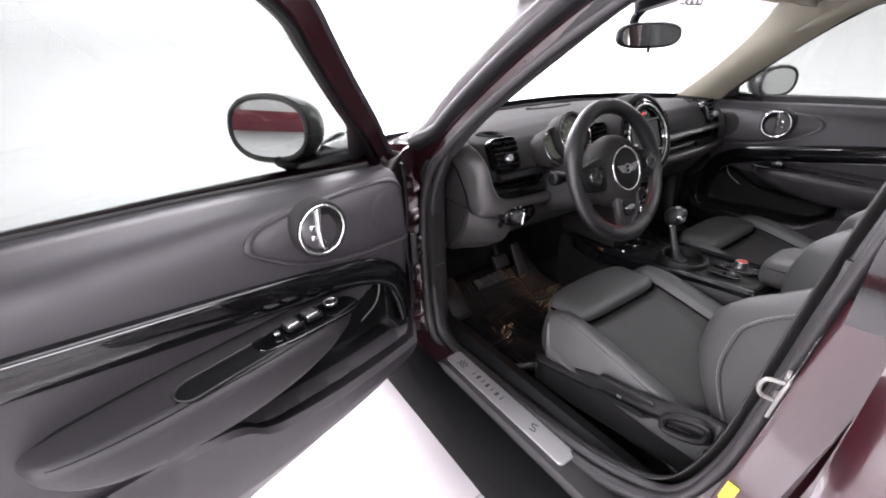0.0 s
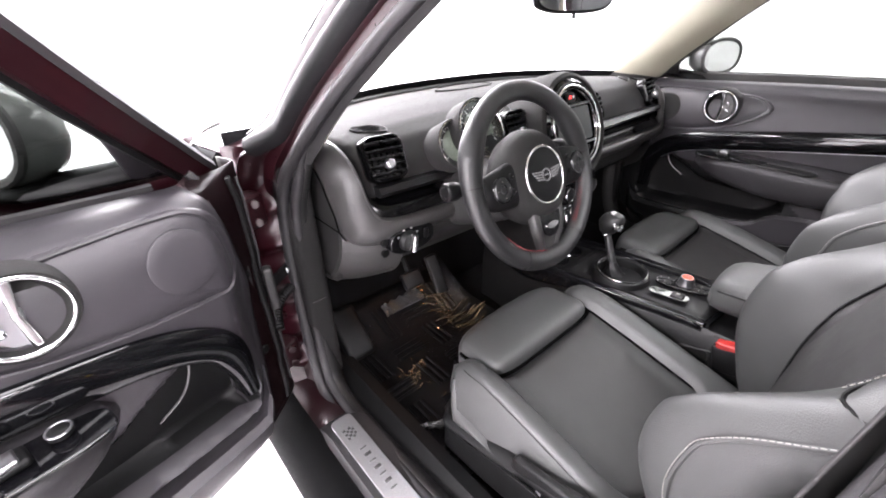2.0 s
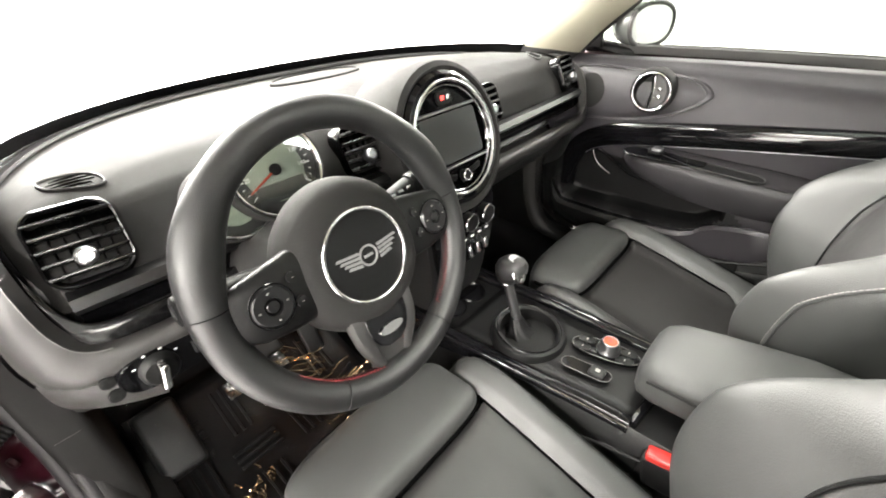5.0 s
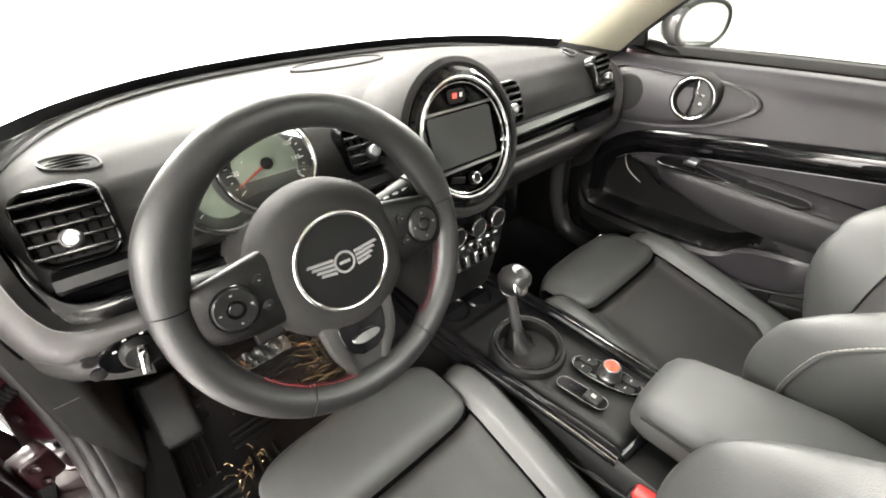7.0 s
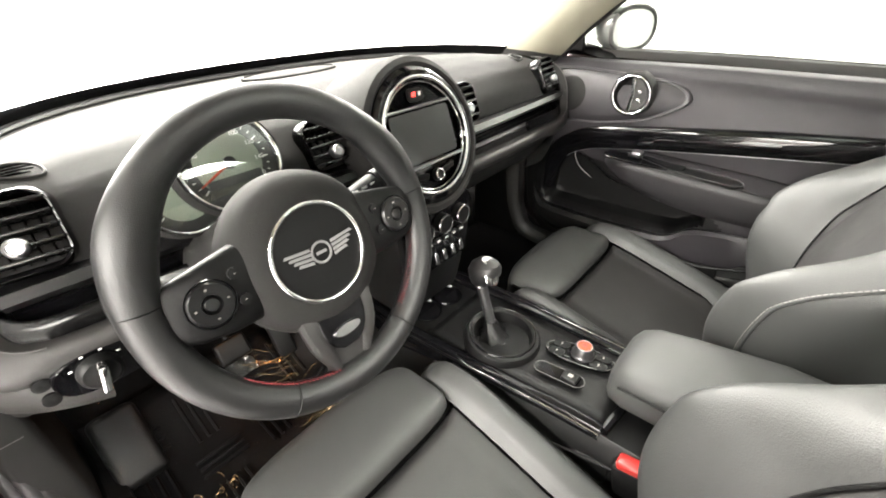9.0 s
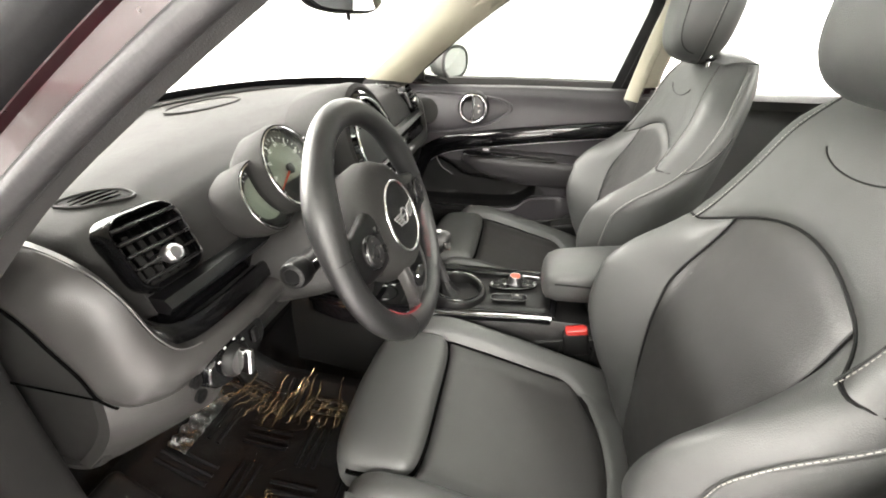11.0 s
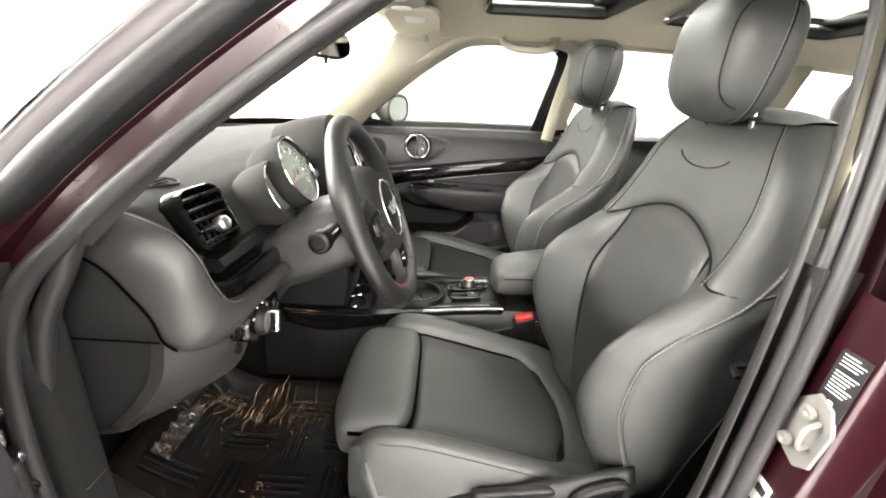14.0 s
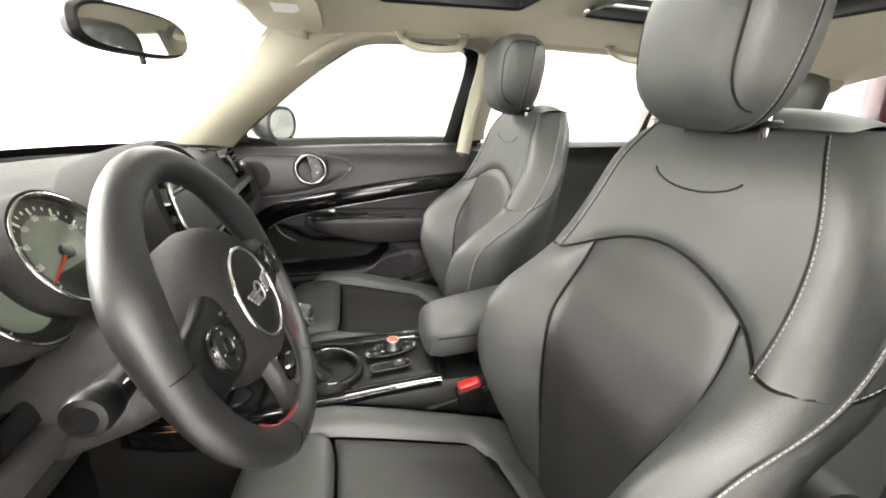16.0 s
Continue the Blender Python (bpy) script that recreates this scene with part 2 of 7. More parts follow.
def curve1(x, xs, ys):
    """A smooth height over sorted stations."""
    xs, ys = list(xs), list(ys)
    if x <= xs[0]:
        return ys[0]
    if x >= xs[-1]:
        return ys[-1]
    j = max(i for i in range(len(xs)) if xs[i] <= x)
    j = min(j, len(xs) - 2)
    h = xs[j + 1] - xs[j]

    def slope(i):
        if i <= 0 or i >= len(xs) - 1:
            return 0.0 if 0 < i < len(xs) - 1 else (ys[1] - ys[0]) / (xs[1] - xs[0]) if i <= 0 else (ys[-1] - ys[-2]) / (xs[-1] - xs[-2])
        a, b = (ys[i] - ys[i - 1]) / (xs[i] - xs[i - 1]), (ys[i + 1] - ys[i]) / (xs[i + 1] - xs[i])
        return 0.0 if a * b <= 0 else 2 * a * b / (a + b)

    f = (x - xs[j]) / h
    return ys[j] * (1 + 2 * f) * (1 - f) ** 2 + slope(j) * h * f * (1 - f) ** 2 + ys[j + 1] * f * f * (3 - 2 * f) + slope(j + 1) * h * f * f * (f - 1)


def smooth01(x):
    x = min(1.0, max(0.0, x))
    return x * x * (3 - 2 * x)


def rings(loops, closed=True, caps=True, wrap=False):
    """A skin over loops of points."""
    bm = bmesh.new()
    vs = [[bm.verts.new(p) for p in loop] for loop in loops]
    n = len(vs[0])
    pairs = list(zip(vs, vs[1:])) + ([(vs[-1], vs[0])] if wrap else [])
    for a, b in pairs:
        for i in range(n if closed else n - 1):
            j = (i + 1) % n
            bm.faces.new((a[i], a[j], b[j], b[i]))
    if caps and closed and not wrap:
        bm.faces.new(vs[0][::-1])
        bm.faces.new(vs[-1])
    return bm


def sheet(fn, nu, nv):
    """A grid over fn(u, v), u and v from 0 to 1."""
    return rings([[fn(i / nu, j / nv) for j in range(nv + 1)] for i in range(nu + 1)], closed=False)


def tube(pts, r, n=8, closed=False, flat=1.0, up=None):
    """A round or flattened bar along pts; r a number or one for each point."""
    pts = [Vector(p) for p in pts]
    m = len(pts)
    loops, prev = [], None
    for i, p in enumerate(pts):
        t = (pts[(i + 1) % m] - pts[i - 1]) if closed else (pts[min(i + 1, m - 1)] - pts[max(i - 1, 0)])
        t.normalize()
        if prev is None:
            a = Vector(up) if up else (Vector((0, 0, 1)) if abs(t.z) < 0.9 else Vector((1, 0, 0)))
        else:
            a = Vector(up) if up else prev
        a = (a - t * a.dot(t)).normalized()
        prev = a
        b = t.cross(a)
        rr = r[i] if isinstance(r, (list, tuple)) else r
        loops.append([p + a * (rr * flat * math.cos(2 * math.pi * k / n)) + b * (rr * math.sin(2 * math.pi * k / n)) for k in range(n)])
    return rings(loops, wrap=closed)


def sweep(pts, shape, closed=False, up=(0, 0, 1), caps=True):
    """An outline (side, up) carried along pts."""
    pts = [Vector(p) for p in pts]
    m = len(pts)
    loops = []
    for i, p in enumerate(pts):
        t = (pts[(i + 1) % m] - pts[i - 1]) if closed else (pts[min(i + 1, m - 1)] - pts[max(i - 1, 0)])
        t.normalize()
        a = Vector(up)
        a = (a - t * a.dot(t)).normalized()
        b = t.cross(a)
        loops.append([p + b * s + a * h for s, h in shape])
    return rings(loops, caps=caps, wrap=closed)


def lathe(profile, at, axis=(0, 0, 1), n=32, squash=1.0, side=None, caps=True):
    """A turned form: profile of (radius, height along axis)."""
    ax = Vector(axis).normalized()
    s = Vector(side) if side else (Vector((0, 0, 1)) if abs(ax.z) < 0.9 else Vector((1, 0, 0)))
    s = (s - ax * s.dot(ax)).normalized()
    q = ax.cross(s)
    loops = [[Vector(at) + ax * h + s * (r * squash * math.cos(2 * math.pi * k / n)) + q * (r * math.sin(2 * math.pi * k / n)) for k in range(n)] for r, h in profile]
    return rings(loops, caps=caps)


def torus(at, axis, R, r, n=48, k=10, squash=1.0, side=None):
    ax = Vector(axis).normalized()
    s = Vector(side) if side else (Vector((0, 0, 1)) if abs(ax.z) < 0.9 else Vector((1, 0, 0)))
    s = (s - ax * s.dot(ax)).normalized()
    q = ax.cross(s)
    pts = []
    for i in range(n):
        a = 2 * math.pi * i / n
        d = s * math.cos(a) * squash + q * math.sin(a)
        c = Vector(at) + d * R
        dn = d.normalized()
        pts.append([c + dn * (r * math.cos(2 * math.pi * j / k)) + ax * (r * math.sin(2 * math.pi * j / k)) for j in range(k)])
    return rings(pts, wrap=True)


def rbox(at, size, bevel=0.004, m=None, seg=3):
    """A block with rounded edges, turned by m about its middle."""
    bm = bmesh.new()
    bmesh.ops.create_cube(bm, size=1)
    bmesh.ops.scale(bm, vec=size, verts=bm.verts)
    if bevel:
        bmesh.ops.bevel(bm, geom=list(bm.edges), offset=min(bevel, min(size) * 0.49), segments=seg, profile=0.5, affect="EDGES")
    if m is not None:
        bmesh.ops.transform(bm, matrix=m, verts=bm.verts)
    bmesh.ops.translate(bm, vec=at, verts=bm.verts)
    return bm


def join(*bms):
    out = bmesh.new()
    for b in bms:
        me = bpy.data.meshes.new("tmp")
        b.to_mesh(me)
        out.from_mesh(me)
        bpy.data.meshes.remove(me)
        b.free()
    return out


def moved(bm, m):
    bmesh.ops.transform(bm, matrix=m, verts=bm.verts)
    return bm


def slab(outline, to3, thick, bevel=0.0):
    """A flat plate: a 2D outline put into space by to3(a, b, depth)."""
    bm = bmesh.new()
    top = [bm.verts.new(to3(a, b, 0)) for a, b in outline]
    bot = [bm.verts.new(to3(a, b, -thick)) for a, b in outline]
    bm.faces.new(top)
    bm.faces.new(bot[::-1])
    n = len(top)
    for i in range(n):
        j = (i + 1) % n
        bm.faces.new((top[j], top[i], bot[i], bot[j]))
    return bm


def rrect(w, h, r, n=5):
    """A rounded rectangle outline round the origin."""
    out = []
    for cx, cy, a0 in ((w / 2 - r, h / 2 - r, 0), (-w / 2 + r, h / 2 - r, 90), (-w / 2 + r, -h / 2 + r, 180), (w / 2 - r, -h / 2 + r, 270)):
        for i in range(n + 1):
            a = radians(a0 + 90 * i / n)
            out.append((cx + r * math.cos(a), cy + r * math.sin(a)))
    return out


def oval(w, h, n=28, p=2.0):
    out = []
    for i in range(n):
        a = 2 * math.pi * i / n
        c, s = math.cos(a), math.sin(a)
        out.append((w / 2 * math.copysign(abs(c) ** (2 / p), c), h / 2 * math.copysign(abs(s) ** (2 / p), s)))
    return out


def stitches(pts, length, gap, r, lift=None):
    """Short thread dashes along a curve, as one mesh."""
    pts = [Vector(p) for p in pts]
    out, run, want = bmesh.new(), 0.0, 0.0
    bms = []
    for a, b in zip(pts, pts[1:]):
        L = (b - a).length
        while want < run + L:
            f = (want - run) / L
            d = (b - a).normalized()
            p = a + (b - a) * f
            bms.append((p, d))
            want += length + gap
        run += L
    for p, d in bms:
        s = d.orthogonal().normalized() * r
        q = d.cross(s).normalized() * r
        e = d * length / 2
        v = [out.verts.new(p - e + x) for x in (s, q, -s, -q)] + [out.verts.new(p + e + x) for x in (s, q, -s, -q)]
        for i in range(4):
            j = (i + 1) % 4
            out.faces.new((v[i], v[j], v[4 + j], v[4 + i]))
        out.faces.new(v[:4][::-1])
        out.faces.new(v[4:])
    return out

# ---- the studio ----
lone("floor", rbox((0, 0.25, -0.06), (2 * ROOM_X, ROOM_Y1 - ROOM_Y0, 0.1), 0), TILE, "white polished studio floor with large square tiles", "floor", "structure", smooth=False)
FLOOR = bpy.data.objects["floor"]


def wall_slab(name, x0, x1, y0, y1, z0, z1, mat, label):
    return lone(name, rbox(((x0 + x1) / 2, (y0 + y1) / 2, (z0 + z1) / 2), (x1 - x0, y1 - y0, z1 - z0), 0), mat, label, "wall", "structure", smooth=False)


wall_slab("wall_east", ROOM_X, ROOM_X + 0.15, ROOM_Y0, ROOM_Y1, 0, ROOM_H, WALLWHITE, "plain white painted studio wall")
wall_slab("wall_west", -ROOM_X - 0.15, -ROOM_X, ROOM_Y0, ROOM_Y1, 0, ROOM_H, WALLWHITE, "white studio wall with a dark red band")
wall_slab("wall_north", -ROOM_X, ROOM_X, ROOM_Y1, ROOM_Y1 + 0.15, 0, ROOM_H, WALLWHITE, "plain white painted studio wall")
wall_slab("wall_south", -ROOM_X, ROOM_X, ROOM_Y0 - 0.15, ROOM_Y0, 0, ROOM_H, WALLWHITE, "plain white studio wall behind the car")
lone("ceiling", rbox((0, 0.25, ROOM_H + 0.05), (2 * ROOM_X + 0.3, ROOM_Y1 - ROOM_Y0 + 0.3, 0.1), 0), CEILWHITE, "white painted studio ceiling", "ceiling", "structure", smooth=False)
lone("studio_sweep", rbox((0, 4.21, -.003), (2 * ROOM_X - .1, 3.20, .014), .003), WALLWHITE, "white painted floor sweep running up into the studio wall", "floor", "structure", smooth=False)
lone("wall_band", rbox((-ROOM_X + .06, .25, 1.16), (.06, ROOM_Y1 - ROOM_Y0 - .1, 0.22), 0.005), WALLRED, "dark red painted band along the white wall", "wall band", "structure")
for py in (-2.6, .9, 4.4):
    lone("wall_post", rbox((-ROOM_X + .015, py, ROOM_H / 2), (0.03, 0.22, ROOM_H - 0.01), 0.005), GREYPOST, "grey steel post in front of the white wall", "post", "structure")
for nm, p0, p1, inw in (("cove_west", (-ROOM_X, ROOM_Y0), (-ROOM_X, ROOM_Y1), (1, 0)), ("cove_north", (-ROOM_X, ROOM_Y1), (ROOM_X, ROOM_Y1), (0, -1)), ("cove_east", (ROOM_X, ROOM_Y0), (ROOM_X, ROOM_Y1), (-1, 0))):
    lone(nm, sheet(lambda u, v: Vector((p0[0] + (p1[0] - p0[0]) * u + inw[0] * (.004 + 1.3 * (1 - math.sin(v * math.pi / 2))), p0[1] + (p1[1] - p0[1]) * u + inw[1] * (.004 + 1.3 * (1 - math.sin(v * math.pi / 2))), .004 + 1.3 * (1 - math.cos(v * math.pi / 2)))), 2, 20), WALLWHITE, "white curved cove between the studio floor and wall", "cove", "structure")
for lx, ly, sx, sy, watts in LAMPS:
    lz = lamp_z(lx)
    fix = thing("ceiling_light", "long white rectangular studio ceiling light added out of view", "ceiling light", (lx, ly, ROOM_H), "studio ceiling lights")
    outer, inner = rrect(sx + .14, sy + .14, 0.02), rrect(sx + .02, sy + .02, 0.02)
    part("frame", rings([[Vector((lx + a, ly + b, z)) for a, b in o] for o, z in ((outer, lz + 0.089), (outer, lz - 0.03), (inner, lz - 0.03), (inner, lz + 0.089))], caps=False), WHITE, fix)
    # rods for the added low lamp by the west wall
    if lz < 3.3:
        for k in (-1, 1):
            part("hanger", tube([(lx, ly + k * sy * .42, lz + .05), (lx, ly + k * sy * .42, ROOM_H)], .012, 8), WHITE, fix, "thin white hanger rod")

# ---- the car's shell: numbers shared by its parts ----
SEAL = [(-.735, .30, .345), (-.735, .0, .352), (-.735, -.2, .372), (-.732, -.33, .405), (-.728, -.415, .47), (-.722, -.462, .60), (-.715, -.482, .75), (-.705, -.497, .90),
        (-.69, -.512, 1.02), (-.66, -.53, 1.15), (-.625, -.545, 1.25), (-.60, -.53, 1.30), (-.592, -.45, 1.318), (-.59, -.3, 1.322), (-.595, -.17, 1.303), (-.62, -.06, 1.248),
        (-.655, .06, 1.165), (-.69, .19, 1.06), (-.710, .30, .96), (-.718, .37, .86), (-.721, .395, .72), (-.723, .395, .55), (-.729, .37, .42)]
LOOP = spline(SEAL, 138, closed=True)
MIDDLE = Vector((-.7, -.06, .8))


def outward(loop, off, dx):
    """The loop grown by off in the side's plane and moved by dx across."""
    n, out = len(loop), []
    for i, p in enumerate(loop):
        t = loop[(i + 1) % n] - loop[i - 1]
        d = Vector((0, -t.z, t.y)).normalized()
        if d.dot(p - MIDDLE) < 0:
            d = -d
        out.append(p + d * off + Vector((dx, 0, 0)))
    return out


def mirrored(bm):
    bmesh.ops.scale(bm, vec=(-1, 1, 1), verts=bm.verts)
    bmesh.ops.reverse_faces(bm, faces=bm.faces)
    return bm


car = thing("car", "dark burgundy estate car with its driver door open", "car", (0, -0.4, 0))
PILLAR = [smooth01((p.y + .25) / .2) * smooth01((p.z - .90) / .08) for p in LOOP]


def grown(off, dx, slim):
    """The loop grown by off, and on the windscreen pillar by slim times that."""
    wide, thin = outward(LOOP, off, dx), outward(LOOP, off * slim, dx * slim * .35)
    return [w.lerp(t, k) for w, t, k in zip(wide, thin, PILLAR)]


for side in (0, 1):
    flip = mirrored if side else (lambda b: b)
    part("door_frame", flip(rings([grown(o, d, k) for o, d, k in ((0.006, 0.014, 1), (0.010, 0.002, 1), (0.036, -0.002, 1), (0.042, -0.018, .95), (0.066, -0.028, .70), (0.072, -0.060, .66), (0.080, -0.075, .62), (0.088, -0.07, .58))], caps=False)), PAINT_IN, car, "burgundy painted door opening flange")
    part("door_seal", flip(tube([p.lerp(q, k) + Vector((-.012, 0, 0)) for p, q, k in zip(outward(LOOP, .010, 0), outward(LOOP, .002, 0), PILLAR)], [0.0165 - .0065 * smooth01((-.33 - p.y) / .1) - .0055 * k - .0035 * (1 - k) * smooth01((p.y - .28) / .08) for p, k in zip(LOOP, PILLAR)], 12, closed=True, flat=0.9)), RUBBER, car, "black rubber door seal")
    part("inner_seal", flip(tube([p.lerp(q, k) + Vector((.006, 0, 0)) for p, q, k in zip(outward(LOOP, -.010, 0), outward(LOOP, .008, 0), [max(k, .75 * smooth01((-.33 - p.y) / .1)) for p, k in zip(LOOP, PILLAR)])], [.0115 - .0025 * k - .0025 * smooth01((-.33 - p.y) / .1) for p, k in zip(LOOP, PILLAR)], 12, closed=True, flat=0.9)), RUBBER, car, "ribbed inner lip of the door seal")
    tr_ = part("inner_trim", flip(rings([[p.lerp(q, k) for p, q, k in zip(outward(LOOP, o, d), outward(LOOP, o + .018, d), PILLAR)] for o, d in ((-0.016, 0.008), (-0.012, 0.024), (0.02, 0.05))], caps=False)), HARD, car, solid=0.003, mats=(TRIMBEIGE,))
    for pg in tr_.data.polygons:
        if pg.center.z > .96 and side:
            pg.material_index = 1
    if side:
        continue
    cover = [p for p, k in zip(grown(.088, -.075, .70), PILLAR) if k > .15]
    blk = [p for p, k in zip(grown(.088, -.075, .84), PILLAR) if k > .15]
    part("pillar_cover", flip(sweep(cover, [(-.017, -.02), (-.008, -.026), (.009, -.024), (.018, -.010), (.016, .004), (.008, .009), (-.004, .010), (-.012, .006), (-.016, .0)], up=(-1, 0, .35))), PILLARRUBBER, car, "black rubber windscreen pillar seal")


# windscreen and dash plan
def base_y(x):
    return .30 + .48 * math.sqrt(max(0.0, 1 - (abs(x) / .665) ** 2.5))


def head_y(x):
    return .20 - .14 * (x / .6) ** 2


def head_z(x):
    return 1.372 - .055 * (x / .6) ** 2


def roof_z(x, y):
    along = curve1(y, (-2.2, -1.6, -.9, -.4, 0.0, .22), (1.30, 1.355, 1.385, 1.39, 1.375, 1.345))
    return along - .062 * (x / .6) ** 2 - .02 * (x / .6) ** 4


def screen(u, v):
    x0 = (u * 2 - 1)
    xb, xt = x0 * .66, x0 * .585
    b = Vector((xb, base_y(xb) + .015, .965))
    t = Vector((xt, head_y(xt), head_z(xt)))
    p = b.lerp(t, v)
    return p + Vector((0, .035, .035)) * math.sin(math.pi * v)


wind = part("windscreen", sheet(screen, 24, 10), GLASS, car, "clear windscreen glass")
wind.visible_shadow = False
def along(line, z):
    """The point of a rising line at height z."""
    pts = sorted(line, key=lambda p: p.z)
    zs = [p.z for p in pts]
    return Vector([float(np.interp(z, zs, [p[k] for p in pts])) for k in range(3)])


for side in (0,):
    flip = lambda b: b
    glass_edge = [screen(.035, v / 40) + Vector((-.002, .003, .005)) for v in range(41)]
    strip = []
    for k in range(25):
        zl = .985 + .30 * k / 24
        a = along(glass_edge, zl)
        b = along(blk, zl)
        strip.append([(a + Vector((-.006, .012, .010))).lerp(b, q / 8) + Vector((-.010, .026, .018)) * math.sin(math.pi * q / 8) for q in range(9)])
    part("pillar_edge", tube([r[-2] + Vector((-.003, .0, .002)) for r in strip], .0022, 6), CHROME, car, "thin bright edge of the pillar panel")
    part("pillar_panel", flip(rings(strip, closed=False)), PILLARSHEEN, car, "outer windscreen pillar with a grey sheen painted on", solid=.006)
part("windscreen_border", sheet(lambda u, v: screen(u, v * .055) + Vector((0, -.002, .001)), 24, 2), DARK, car)

# roof: headliner with two glass openings
XS = [-.60, -.56, -.50, -.44, -.38, -.33, -.22, -.11, 0, .11, .22, .33, .38, .44, .50, .56, .60]
YS = [.0, -.04, -.09, -.14, -.18, -.30, -.42, -.555, -.60, -.66, -.72, -.85, -1.0, -1.15, -1.25, -1.4, -1.6, -1.8, -2.05]


def in_hole(x, y):
    return abs(x) < .32 and (-.555 < y < -.18 or -1.25 < y < -.72)


def roof_skin(xs, ys, zf, holes=True):
    bm = bmesh.new()
    g = {}
    for i, x in enumerate(xs):
        for j, y in enumerate(ys):
            g[i, j] = bm.verts.new((x, y, zf(x, y)))
    for i in range(len(xs) - 1):
        for j in range(len(ys) - 1):
            if holes and in_hole((xs[i] + xs[i + 1]) / 2, (ys[j] + ys[j + 1]) / 2):
                continue
            bm.faces.new((g[i, j], g[i + 1, j], g[i + 1, j + 1], g[i, j + 1]))
    return bm


lone("headliner", roof_skin(XS, YS, roof_z), HEADLINE, "beige woven cloth headliner with two roof openings", "headliner", "structure", solid=0.012, offset=1.0)
part("header_panel", sheet(lambda u, v: Vector(((u * 2 - 1) * .595, 0, 0)) + Vector((0, .0 + v * (head_y((u * 2 - 1) * .595) - .012), roof_z((u * 2 - 1) * .595, 0) * (1 - v) + (head_z((u * 2 - 1) * .595) - .008) * v)), 24, 4), HEADLINE, car, "beige cloth header above the windscreen", solid=0.012)
part("roof_panel", roof_skin([x * 1.09 for x in XS], [.2] + [y for y in YS], lambda x, y: roof_z(x * .95, y) + .05), PAINT, car, solid=0.01)
for y0, y1 in ((-.18, -.555), (-.72, -1.25)):
    hole = rrect(.66, y0 - y1, .025)
    yc = (y0 + y1) / 2
    fr = rings([[Vector((a * s, yc + b * s, roof_z(a, yc + b) + h)) for a, b in hole] for s, h in ((1.0, -.006), (.985, -.010), (.96, -.004), (.95, .03), (.94, .045))], caps=False)
    part("roof_opening_frame", fr, DARK, car, "black rubber frame of the roof window")
    gl = part("roof_glass", sheet(lambda u, v: Vector(((u * 2 - 1) * .33, y0 + (y1 - y0) * v, roof_z((u * 2 - 1) * .33, y0 + (y1 - y0) * v) + .035)), 8, 8), SMOKE, car, "tinted roof glass")
    gl.visible_shadow = False
    rail = tube([(.30, y0 - .02, roof_z(.3, y0) + .016), (.30, y1 + .02, roof_z(.3, y1) + .016)], .006, 8)
    part("roof_rail", rail, SATIN, car)
    part("roof_rail", tube([(-.30, y0 - .02, roof_z(.3, y0) + .016), (-.30, y1 + .02, roof_z(.3, y1) + .016)], .006, 8), SATIN, car)
    part("roof_blind", rbox((0, y1 + .03, roof_z(0, y1) + .012), (.62, .05, .016), .006), DARK, car)

